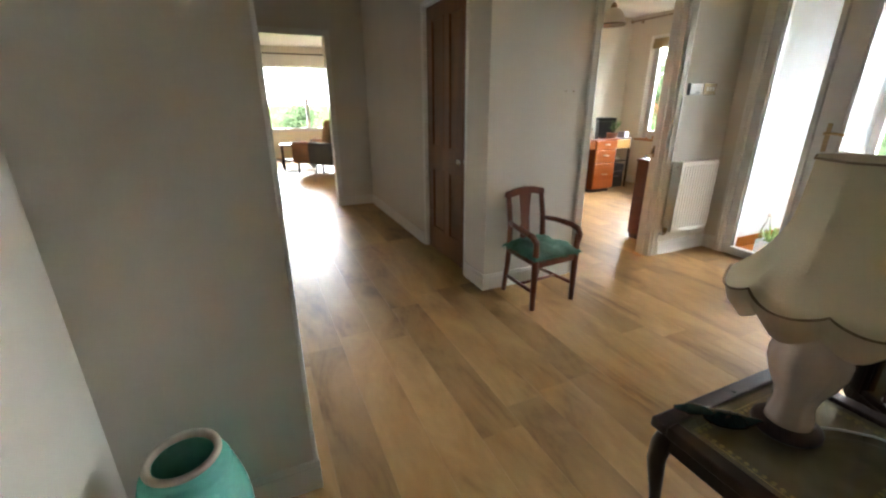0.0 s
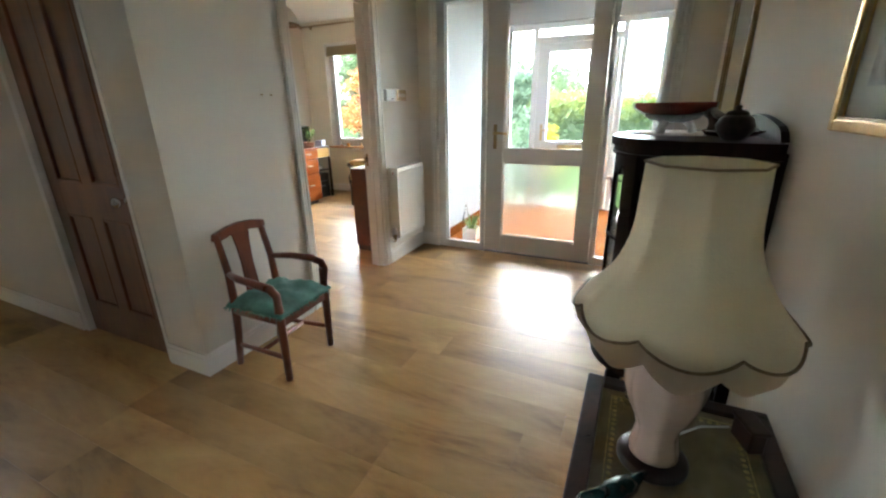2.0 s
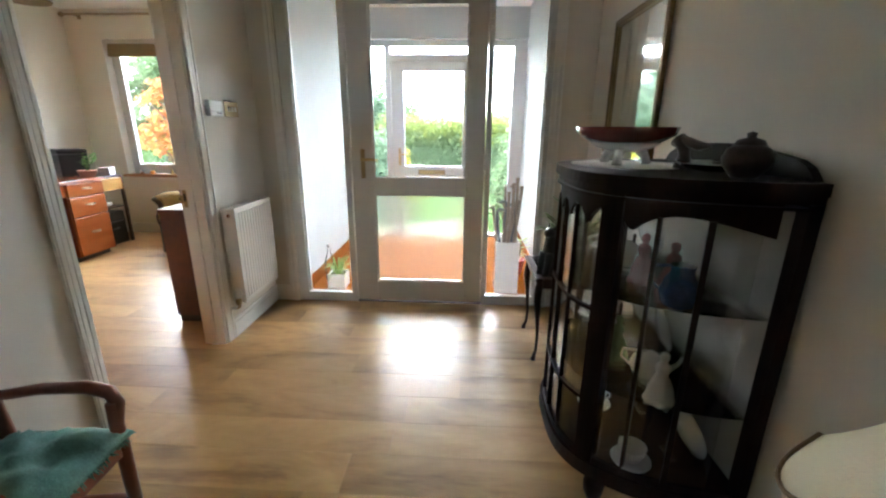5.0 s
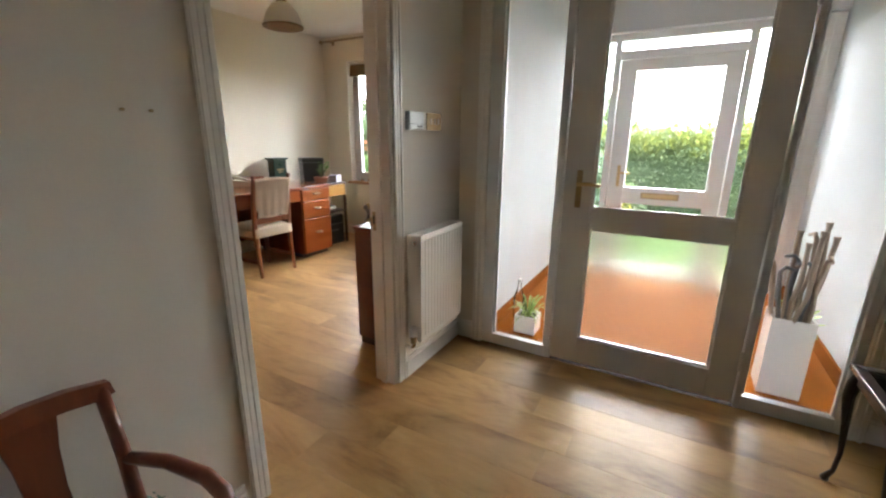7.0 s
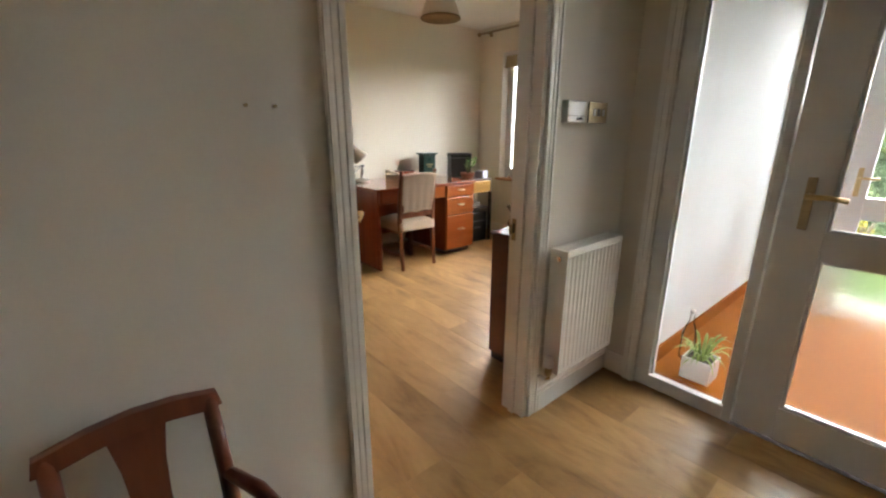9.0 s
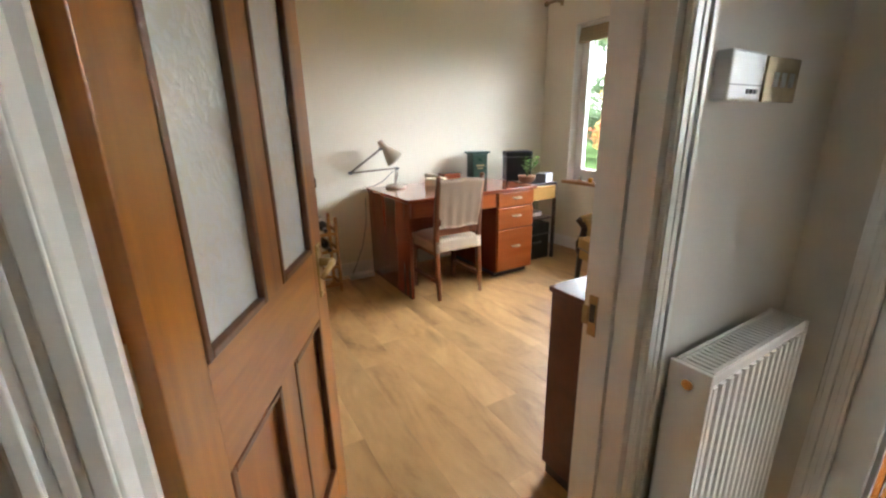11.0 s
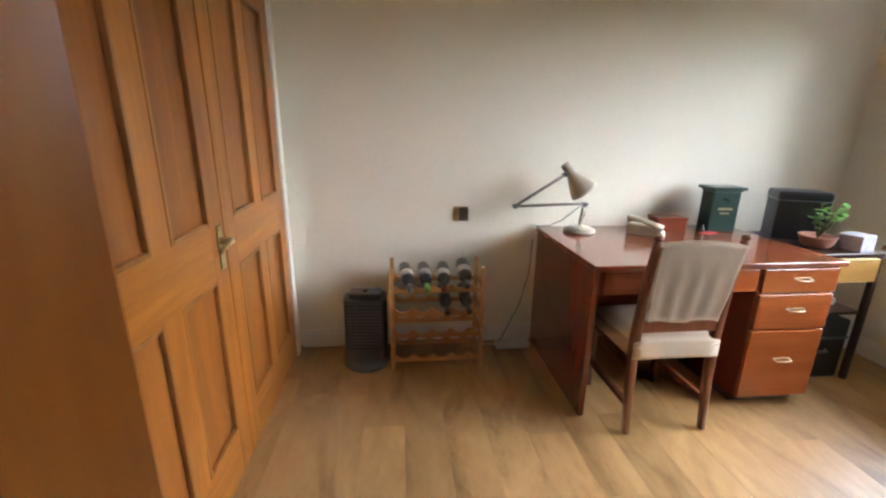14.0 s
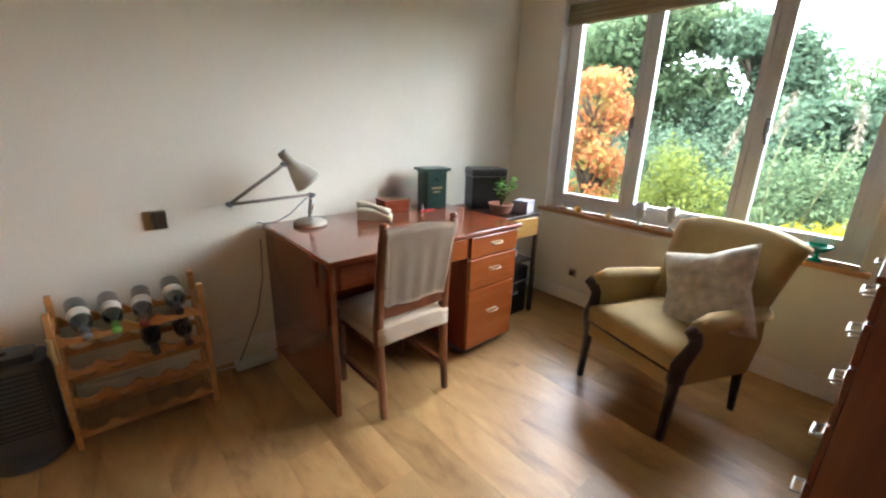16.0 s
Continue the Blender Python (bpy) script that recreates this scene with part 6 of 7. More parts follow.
bx = thing("wooden_box", pose(4.58, 5.3, 0.78, 0, 0, -4), "small red-brown wooden box on the desk", "box")
part("body", boxes((-0.09, 0.09, -0.06, 0.06, 0, 0.06), bev=0.003), M_MAHOG, bx)
part("lid", boxes((-0.094, 0.094, -0.064, 0.064, 0.061, 0.08), bev=0.004), M_MAHOG_X, bx)
M_TIN = mat("dark_green_tin", (0.012, 0.045, 0.035), 0.3, var=0.2, scale=8, coat=0.3)
tin = thing("green_tin", pose(4.875, 5.26, 0.78, 0, 0, -6) @ Matrix.Diagonal((0.95, 1, 1.2, 1)), "dark green lidded tin box on the desk", "tin")
part("body", boxes((-0.085, 0.085, -0.06, 0.06, 0, 0.2), bev=0.006), M_TIN, tin)
part("lid", boxes((-0.105, 0.105, -0.08, 0.08, 0.21, 0.225), (-0.09, 0.09, -0.065, 0.065, 0.2, 0.21), bev=0.004), M_TIN, tin)
part("label_bars", boxes((-0.045, 0.045, -0.0615, -0.06, 0.11, 0.122), (-0.03, 0.03, -0.0615, -0.06, 0.09, 0.098)), M_OLDBRASS, tin, "faded gold lettering bars")
bb = thing("file_box", pose(5.285, 5.15, 0.757, 0, 0, -26) @ Matrix.Diagonal((1, 1, 1.15, 1)), "black leatherette file box on the side stand", "box")
part("body", boxes((-0.125, 0.125, -0.09, 0.09, 0, 0.2), bev=0.006), M_BLACK, bb)
part("lid", boxes((-0.13, 0.13, -0.095, 0.095, 0.2, 0.245), bev=0.012), M_BLACK, bb)
part("seam", boxes((-0.131, 0.131, -0.096, 0.096, 0.196, 0.2)), M_GREYPL, bb)
card = solid("red_card", boxes((-0.05, 0.05, -0.025, 0.025, 0, 0.002)), mat("red_print", (0.5, 0.06, 0.06), 0.5, var=0.5, scale=40), "red and white printed card on the desk", "card", pose(4.775, 5.18, 0.78, 0, 0, 12))
st2 = thing("ink_stamp", pose(4.75, 5.21, 0.78), "small dark stamp on the desk", "stamp")
part("handle", lathe(bmesh.new(), [(0.018, 0), (0.018, 0.012), (0.008, 0.02), (0.012, 0.04), (0, 0.045)], 14), M_BLACK, st2)

# side stand right of the desk
s = thing("drawer_stand", pose(0, 0, 0), "dark wooden stand with a pale yellow drawer", "stand")
X0, X1, Y0s, Y1s = 5.06, 5.48, 4.78, 5.31
M_YEL = wood("yellow_pine_drawer", (0.45, 0.24, 0.05), (0.62, 0.37, 0.1), 0.4, "x", 8, 0.2)
part("top", boxes((X0, X1, Y0s, Y1s, 0.735, 0.757), bev=0.003), M_DARK, s)
for x in (X0 + 0.015, X1 - 0.015):
    for y in (Y0s + 0.015, Y1s - 0.015):
        part("leg", boxes((x - 0.014, x + 0.014, y - 0.014, y + 0.014, 0, 0.735), bev=0.002), M_DARK, s)
dr = part("drawer", boxes((X0 + 0.03, X1 - 0.03, Y0s - 0.008, Y0s + 0.3, 0.6, 0.73), bev=0.004), M_YEL, s, "pale yellow pine drawer")
part("shelf", boxes((X0 + 0.02, X1 - 0.02, Y0s + 0.02, Y1s - 0.02, 0.4, 0.415)), M_DARK, s)
for k, (x, y, z, w, d2, hh) in enumerate(((5.26, 5.03, 0.0, 0.18, 0.22, 0.36),)):
    c = thing("equipment_case", pose(x, y, z), "black equipment case on the floor under the stand", "case")
    part("body", boxes((-w, w, -d2, d2, 0, hh), bev=0.012), M_BLACK, c)
    part("lid_rim", boxes((-w - 0.004, w + 0.004, -d2 - 0.004, d2 + 0.004, hh * 0.68, hh * 0.72), bev=0.002), M_GREYPL, c)
    part("handle", tube(bmesh.new(), [(-0.06, -d2, hh * 0.5), (-0.05, -d2 - 0.02, hh * 0.5), (0.05, -d2 - 0.02, hh * 0.5), (0.06, -d2, hh * 0.5)], 0.008, 8), M_GREYPL, c)
bk = thing("binder", pose(5.26, 5.0, 0.415), "black ring binder on the stand shelf", "binder")
part("cover", boxes((-0.14, 0.14, -0.11, 0.11, 0, 0.045), bev=0.004), M_BLACK, bk)
part("pages", boxes((-0.13, 0.132, -0.112, 0.1, 0.006, 0.039)), M_WHITECER, bk)
pp = thing("money_plant", pose(5.22, 4.93, 0.757) @ Matrix.Scale(1.1, 4), "leafy green plant in a terracotta pink pot", "plant")
part("pot", lathe(bmesh.new(), [(0.05, 0), (0.06, 0.01), (0.075, 0.05), (0.08, 0.06), (0.072, 0.06), (0.06, 0.045), (0, 0.045)], 26), mat("pink_terracotta", (0.5, 0.24, 0.17), 0.5, var=0.15, scale=12), pp)
stems, lv = bmesh.new(), bmesh.new()
rr = random.Random(21)
for k in range(9):
    a, L = rr.uniform(0, 6.28), rr.uniform(0.03, 0.09)
    top = Vector((math.cos(a) * L + 0.03, math.sin(a) * L, 0.06 + rr.uniform(0.05, 0.17)))
    tube(stems, [(0, 0, 0.045), top], [0.003, 0.002], 5)
    for j in range(6):
        b, p = rr.uniform(0, 6.28), top * rr.uniform(0.7, 1.02)
        leaf_ring(lv, p, p + Vector((math.cos(b) * 0.04, math.sin(b) * 0.04, rr.uniform(-0.01, 0.02))), 0.028, 0.003, 3)
tagged(part("stem_cluster", stems, M_STEM, pp), kind="stuff")
M_FRESH = mat("fresh_leaf", (0.12, 0.3, 0.04), 0.45, var=0.3, scale=12)
tagged(part("leaves", lv, M_FRESH, pp), kind="stuff")
tb = thing("tissue_box", pose(5.38, 4.86, 0.757, 0, 0, 14), "pale lilac patterned tissue box", "box")
part("carton", boxes((-0.06, 0.06, -0.055, 0.055, 0, 0.085), bev=0.003), mat("lilac_card", (0.45, 0.43, 0.52), 0.6, var=0.25, scale=30), tb)
part("slot", boxes((-0.03, 0.03, -0.012, 0.012, 0.085, 0.0865)), M_WHITECER, tb)

# ---- wine rack with bottles ----
rk = thing("wine_rack", pose(0, 0, 0), "pale pine wine rack holding dark bottles", "rack")
RX0, RX1, RY0, RY1 = 2.87, 3.402, 5.087, 5.317
for x in (RX0, RX1 - 0.022):
    for y in (RY0, RY1 - 0.03):
        part("post", boxes((x, x + 0.022, y, y + 0.03, 0, 0.62), bev=0.003), M_RACK, rk)
    for z in (0.05, 0.2, 0.35, 0.5):
        part("side_rail", boxes((x + 0.004, x + 0.018, RY0 + 0.03, RY1 - 0.03, z, z + 0.03)), M_RACK, rk)


def scallop_rail(z, y0, y1):
    bm = bmesh.new()
    out = [(RX0 + 0.022, z)]
    n = 44
    out += [(RX1 - 0.022, z)]
    for k in range(n + 1):
        f = 1 - k / n
        u = (f * 4.5) % 1.0 - 0.5
        dip = math.sqrt(max(0, 0.145 - u * u)) if abs(u) < 0.38 else 0
        out.append((RX0 + 0.022 + f * (RX1 - RX0 - 0.044), z + 0.045 - 0.062 * dip))
    return prism(bm, out, "y", y0, y1)


for z in (0.05, 0.2, 0.335, 0.475):
    part("front_rail", scallop_rail(z, RY0 + 0.006, RY0 + 0.022), M_RACK, rk)
    part("back_rail", scallop_rail(z, RY1 - 0.022, RY1 - 0.006), M_RACK, rk)

M_BOTTLE = mat("dark_green_glass", (0.012, 0.016, 0.01), 0.08, var=0.2, scale=8, coat=0.5)
M_LABEL = mat("paper_label", (0.66, 0.62, 0.54), 0.7, var=0.12, scale=30)
foils = (M_GREYPL, M_FRESH, M_REDCER, M_BLACK, M_BLACK, M_EARTH)
spots = ((2.955, 0.545, 6), (3.067, 0.545, 2), (3.187, 0.545, -4), (3.305, 0.56, -2), (3.187, 0.405, 0), (3.31, 0.405, 0))
for k, (x, z, a) in enumerate(spots):
    b = thing("wine_bottle", pose(x, 5.327, z + 0.01, 97, 0, a), "dark wine bottle lying in the rack", "bottle", "bottles in the wine rack")
    r = 0.041 if k == 3 else 0.037
    part("glass", lathe(bmesh.new(), [(0.0, 0.006), (r * 0.8, 0.0), (r, 0.008), (r, 0.17), (r * 0.85, 0.2), (r * 0.45, 0.225), (0.014, 0.24), (0.013, 0.29), (0.0155, 0.292), (0.0155, 0.298), (0.0, 0.299)], 24), M_BOTTLE, b)
    part("foil", lathe(bmesh.new(), [(0.0148, 0.245), (0.0146, 0.29), (0.0165, 0.291), (0.0165, 0.3), (0.0, 0.3005)], 18), foils[k], b, ("silver foil", "green foil", "red foil", "black foil", "black foil", "brown foil")[k])
    if k < 4:
        part("paper_label", lathe(bmesh.new(), [(r + 0.0008, 0.1), (r + 0.0008, 0.165)], 24), M_LABEL, b)
cl = bmesh.new()
for k in range(9):
    tube(cl, [(RX0 - 0.004 + 0.006 * math.sin(k), RY0 - 0.006, 0.52 - 0.012 * k), (RX0 + 0.012, RY0 - 0.012, 0.515 - 0.012 * k)], 0.006, 6)
part("gilt_tag", cl, M_BRASS, rk)

# grey fan heater
M_HEATER = mat("charcoal_plastic", (0.075, 0.077, 0.08), 0.45, var=0.15, scale=10)
ht = thing("fan_heater", pose(2.728, 5.2, 0, 0, 0, -3), "dark grey plastic upright fan heater", "heater")
bm = bmesh.new()
out = [(0.12 * math.copysign(abs(math.cos(a)) ** 0.4, math.cos(a)), 0.085 * math.copysign(abs(math.sin(a)) ** 0.5, math.sin(a))) for a in (2 * math.pi * k / 28 for k in range(28))]
prism(bm, out, "z", 0.05, 0.455)
bmesh.ops.bevel(bm, geom=[e for e in bm.edges if all(abs(v.co.z - 0.455) < 1e-4 for v in e.verts)], offset=0.03, segments=4, affect="EDGES")
part("body", bm, M_HEATER, ht)
bm = bmesh.new()
for k in range(13):
    box(bm, -0.095, 0.095, -0.092, -0.084, 0.14 + k * 0.02, 0.151 + k * 0.02, bev=0.002)
part("grille", bm, M_HEATER, ht)
# black sheet on the solid body paints the shade between the slats
part("dark_grille_backing", boxes((-0.1, 0.1, -0.087, -0.083, 0.13, 0.4)), M_BLACK, ht)
part("foot", lathe(bmesh.new(), [(0.13, 0), (0.135, 0.008), (0.125, 0.03), (0.08, 0.055)], 32), M_HEATER, ht)
part("control_dial", lathe(bmesh.new(), [(0.015, 0.453), (0.015, 0.463), (0, 0.464)], 16), M_BLACK, ht)

# sockets, power block and cable
so = thing("wall_socket", pose(3.302, YN, 0.86), "brass double socket plate with a dark plug", "socket")
part("plate", boxes((-0.045, 0.045, -0.006, 0, -0.045, 0.045), bev=0.003), M_OLDBRASS, so)
part("plug", boxes((-0.01, 0.045, -0.03, -0.006, -0.04, 0.04), bev=0.004), mat("brown_plug", (0.05, 0.035, 0.02), 0.4, var=0.2), so)
pb = thing("extension_block", pose(3.645, 5.31, 0), "white extension block on the floor", "extension lead")
part("case", boxes((-0.11, 0.11, -0.035, 0.035, 0, 0.04), bev=0.006), M_UPVC, pb)
part("lead", tube(bmesh.new(), [(-0.1, 0.0, 0.02), (-0.17, 0.03, 0.008), (-0.22, 0.06, 0.006)], 0.004, 6), M_UPVC, pb)
part("lamp_cable", tube(bmesh.new(), [(-0.08, 0.01, 0.04), (-0.03, 0.03, 0.12), (0.05, 0.05, 0.28), (0.1, 0.06, 0.48), (0.115, 0.075, 0.7)], 0.003, 6), M_GREYPL, pb)
ws = thing("floor_socket", pose(XF, 4.7, 0.24, 0, 0, 90), "small brass wall socket above the skirting", "socket")
part("plate", boxes((-0.03, 0.03, 0.0, 0.006, -0.03, 0.03), bev=0.002), M_OLDBRASS, ws)
part("plug", boxes((-0.015, 0.015, 0.006, 0.03, -0.015, 0.015), bev=0.003), M_EARTH, ws)


# ---- armchair ----
def armchair():
    a = thing("armchair", pose(5.16, 3.755, 0, 0, 0, -18), "ochre upholstered armchair with dark wooden show-wood arms", "armchair")
    # local: the front faces -x, y runs across
    for y in (-0.265, 0.265):
        part("front_leg", tube(bmesh.new(), [(-0.235, y, 0), (-0.222, y, 0.2), (-0.215, y, 0.36)], [0.017, 0.023, 0.028], 4), M_DARK, a)
        part("back_leg", tube(bmesh.new(), [(0.29, y * 0.92, 0), (0.27, y * 0.92, 0.2), (0.26, y * 0.92, 0.3)], [0.016, 0.022, 0.026], 4), M_DARK, a)
        s = 1 if y > 0 else -1
        bm = tube(bmesh.new(), [(-0.218, y, 0.3), (-0.222, y * 1.02, 0.38), (-0.19, y * 1.06, 0.44), (-0.175, y * 1.1, 0.49), (-0.2, y * 1.12, 0.535), (-0.225, y * 1.12, 0.56), (-0.21, y * 1.12, 0.575)], [0.026, 0.026, 0.022, 0.021, 0.022, 0.022, 0.015], 8, squash=1.4)
        part("arm_front", bm, M_DARK, a, "dark scrolled arm front")
        # arm: upholstered panel with a padded top
        bm = bmesh.new()
        prism(bm, [(-0.2, 0.28), (0.27, 0.24), (0.32, 0.4), (0.3, 0.55), (0.1, 0.555), (-0.19, 0.57), (-0.165, 0.49), (-0.18, 0.43), (-0.21, 0.37)], "y", y * 1.0 - 0.012, y * 1.0 + 0.012)
        part("arm_panel", bm, M_GOLDCLOTH, a)
        bm = tube(bmesh.new(), [(-0.21, y * 1.1, 0.568), (-0.1, y * 1.1, 0.58), (0.1, y * 1.08, 0.565), (0.3, y * 1.04, 0.55)], [0.028, 0.042, 0.042, 0.035], 12, squash=0.7)
        part("arm_pad", bm, M_GOLDCLOTH, a)
    bm = boxes((-0.235, 0.26, -0.262, 0.262, 0.26, 0.36), bev=0.012)
    part("seat_base", bm, M_GOLDCLOTH, a)
    bm = boxes((-0.25, 0.2, -0.25, 0.25, 0.355, 0.455))
    bmesh.ops.subdivide_edges(bm, edges=bm.edges[:], cuts=7, use_grid_fill=True)
    for v in bm.verts:
        u, w = v.co.x / 0.25, v.co.y / 0.25
        if v.co.z > 0.43:
            v.co.z += 0.018 * (1 - u * u) * (1 - w * w) - 0.02 * max(abs(u), abs(w)) ** 8
    for f in bm.faces:
        f.smooth = True
    part("seat_cushion", bm, M_GOLDCLOTH, a)
    bm = bmesh.new()
    for z in (0.352,):
        tube(bm, [(-0.247, -0.255, z), (-0.255, 0, z), (-0.247, 0.255, z)], 0.006, 6)
    part("piping", bm, M_EARTH, a)
    # tall raked back, wider at its top
    bm = bmesh.new()
    n, k = 12, 12
    grid = []
    for s in (-1, 1):
        rows = []
        for j in range(k + 1):
            f = j / k
            z = 0.3 + 0.605 * f
            x = 0.2 + 0.24 * f
            half = 0.235 + 0.075 * f
            row = []
            for i in range(n + 1):
                u = i / n * 2 - 1
                puff = (1 - u ** 4) * (1 - (2 * f - 1) ** 6)
                round_top = -0.05 * max(0, f - 0.8) / 0.2 * abs(u) ** 3
                row.append(bm.verts.new((x + s * (0.035 + 0.03 * puff) + (0.02 * abs(u) ** 2 * (-1)), u * half, z + round_top)))
            rows.append(row)
        for p, q in zip(rows, rows[1:]):
            for i in range(n):
                bm.faces.new((p[i], p[i + 1], q[i + 1], q[i])).smooth = True
        grid.append(rows)
    A, B = grid
    edge = [(0, i) for i in range(n)] + [(j, n) for j in range(k)] + [(k, n - i) for i in range(n)] + [(k - j, 0) for j in range(k)]
    for p, q in zip(edge, edge[1:] + edge[:1]):
        bm.faces.new((A[p[0]][p[1]], A[q[0]][q[1]], B[q[0]][q[1]], B[p[0]][p[1]])).smooth = True
    part("backrest", bm, M_GOLDCLOTH, a)


armchair()


def pillow():
    n = 20
    bm = bmesh.new()
    g = {}
    for s in (0, 1):
        for i in range(n + 1):
            for j in range(n + 1):
                u, v = i / n * 2 - 1, j / n * 2 - 1
                e = max(0, (1 - u ** 4) * (1 - v ** 4)) ** 0.7
                pin = 1.1 - 0.17 * (1 - abs(u * v))
                z = (0.065 if s else -0.05) * e + 0.008 * noise.noise((u * 4, v * 4, s * 5)) * e
                g[s, i, j] = bm.verts.new((u * 0.2 * pin, v * 0.2 * pin, z))
    for s in (0, 1):
        for i in range(n):
            for j in range(n):
                bm.faces.new((g[s, i, j], g[s, i + 1, j], g[s, i + 1, j + 1], g[s, i, j + 1])).smooth = True
    bmesh.ops.remove_doubles(bm, verts=bm.verts, dist=0.0004)
    solid("scatter_cushion", bm, M_PILLOW, "pale printed linen scatter cushion on the armchair", "cushion", pose(5.25, 3.63, 0.615, 0, -62, -18) @ pose(0, 0, 0, 0, 0, 24))


pillow()


# ---- bureau ----
def bureau():
    x0, x1, y0, y1 = 3.465, 4.31, YS + 0.025, 2.865
    b = thing("bureau", pose(0, 0, 0), "dark mahogany writing bureau with drop handles", "bureau")
    part("side_panel", boxes((x0, x0 + 0.022, y0, y1, 0.05, 0.75), bev=0.002), M_BUREAU, b)
    part("side_panel", boxes((x1 - 0.022, x1, y0, y1, 0.05, 0.75), bev=0.002), M_BUREAU, b)
    part("back_panel", boxes((x0 + 0.022, x1 - 0.022, y0, y0 + 0.012, 0.05, 0.745)), M_BUREAU, b)
    part("top", boxes((x0 - 0.008, x1 + 0.008, y0, y1 + 0.008, 0.75, 0.77), bev=0.004), M_BUREAU, b)
    part("plinth", boxes((x0 + 0.01, x1 - 0.01, y0 + 0.01, y1 - 0.012, 0, 0.05)), M_DARK, b)
    part("front_frame", boxes((x0 + 0.022, x1 - 0.022, y1 - 0.02, y1 - 0.01, 0.05, 0.745)), M_BUREAU, b)
    for z0, z1 in ((0.06, 0.225), (0.235, 0.4), (0.41, 0.56), (0.57, 0.735)):
        d = part("drawer", boxes((x0 + 0.026, x1 - 0.026, y1 - 0.012, y1 + 0.004, z0, z1), bev=0.004), M_BUREAU, b)
        for fx in (0.2, 0.8):
            x, z = x0 + (x1 - x0) * fx, (z0 + z1) / 2
            h = part("handle_plate", boxes((x - 0.045, x + 0.045, y1 + 0.004, y1 + 0.007, z - 0.02, z + 0.02), bev=0.002), M_OLDBRASS, d)
    # raised part at the back with a scrolled end
    part("gallery_back", boxes((x0 + 0.15, x1, y0, y0 + 0.02, 0.765, 0.95), bev=0.003), M_DARK, b)


bureau()
cb = thing("carved_box", pose(3.97, 2.71, 0.77), "dark carved wooden slope-top box on the bureau", "box")
bm = bmesh.new()
out = [(-0.3, 0), (0.3, 0), (0.3, 0.1)]
out += [(0.3 - 0.6 * k / 24, 0.115 + 0.02 * math.sin(math.pi * k / 24)) for k in range(25)]
out += [(-0.3, 0.1), (-0.285, 0.07), (-0.3, 0.04)]
prism(bm, out, "y", -0.14, 0.14)
part("body", bm, M_CARVED, cb)
part("lid_edge", boxes((-0.306, 0.306, -0.146, 0.146, 0.078, 0.092), bev=0.003), M_CARVED, cb)
bm = tube(bmesh.new(), [(-0.3, 0.146, 0.03), (-0.2, 0.152, 0.06), (-0.1, 0.15, 0.03), (0, 0.152, 0.06), (0.1, 0.15, 0.03), (0.2, 0.152, 0.06), (0.3, 0.146, 0.03)], 0.01, 8)
part("carving", bm, M_CARVED, cb)
bp = thing("magazine_pile", pose(3.96, 2.7, 0.905, 2, -4, 8), "loose pile of papers and magazines on the carved box", "magazines")
for k, (z0, z1, hx, hy, tone, turn) in enumerate(((0.0, 0.014, 0.16, 0.11, M_CARVED, 0.05), (0.014, 0.022, 0.15, 0.105, M_PILLOW, -0.04), (0.022, 0.046, 0.145, 0.1, M_LABEL, 0.08))):
    bm = boxes((-hx, hx, -hy, hy, z0 + 0.0002, z1), bev=0.002)
    bmesh.ops.rotate(bm, verts=bm.verts, matrix=Matrix.Rotation(turn, 3, "Z"))
    part("magazine", bm, tone, bp)

M_PEWTER_HANDLE = mat("dull_metal_handle", (0.42, 0.38, 0.32), 0.4, var=0.15, scale=20, metal=0.9)

# tall chest of drawers beside the bureau
ch = thing("chest_of_drawers", pose(0, 0, 0), "red mahogany chest of five drawers with bright handles", "chest")
KX0, KX1, KY0, KY1, KH = 4.62, 5.4, YS + 0.025, 3.088, 1.0
part("carcass", boxes((KX0, KX1, KY0, KY1 - 0.015, 0.04, KH - 0.02), bev=0.002), M_MAHOG, ch)
part("top", boxes((KX0 - 0.01, KX1 + 0.01, KY0, KY1 + 0.012, KH - 0.02, KH), bev=0.004), M_MAHOG_X, ch)
part("plinth", boxes((KX0 + 0.01, KX1 - 0.01, KY0 + 0.01, KY1 - 0.03, 0, 0.04)), M_DARK, ch)
for z0, z1 in ((0.05, 0.3), (0.31, 0.515), (0.525, 0.715), (0.725, 0.855), (0.865, 0.97)):
    d = part("drawer", boxes((KX0 + 0.015, KX1 - 0.015, KY1 - 0.015, KY1 + 0.003, z0, z1), bev=0.004), M_MAHOG, ch)
    for fx in (0.22, 0.78):
        x, z = KX0 + (KX1 - KX0) * fx, (z0 + z1) / 2
        h = part("handle_plate", boxes((x - 0.04, x + 0.04, KY1 + 0.003, KY1 + 0.006, z - 0.012, z + 0.012), bev=0.002), M_PEWTER_HANDLE, d)
        part("handle", tube(bmesh.new(), [(x - 0.04, KY1 + 0.005, z), (x - 0.04, KY1 + 0.032, z - 0.006), (x + 0.04, KY1 + 0.032, z - 0.006), (x + 0.04, KY1 + 0.005, z)], 0.005, 8), M_PEWTER_HANDLE, h)

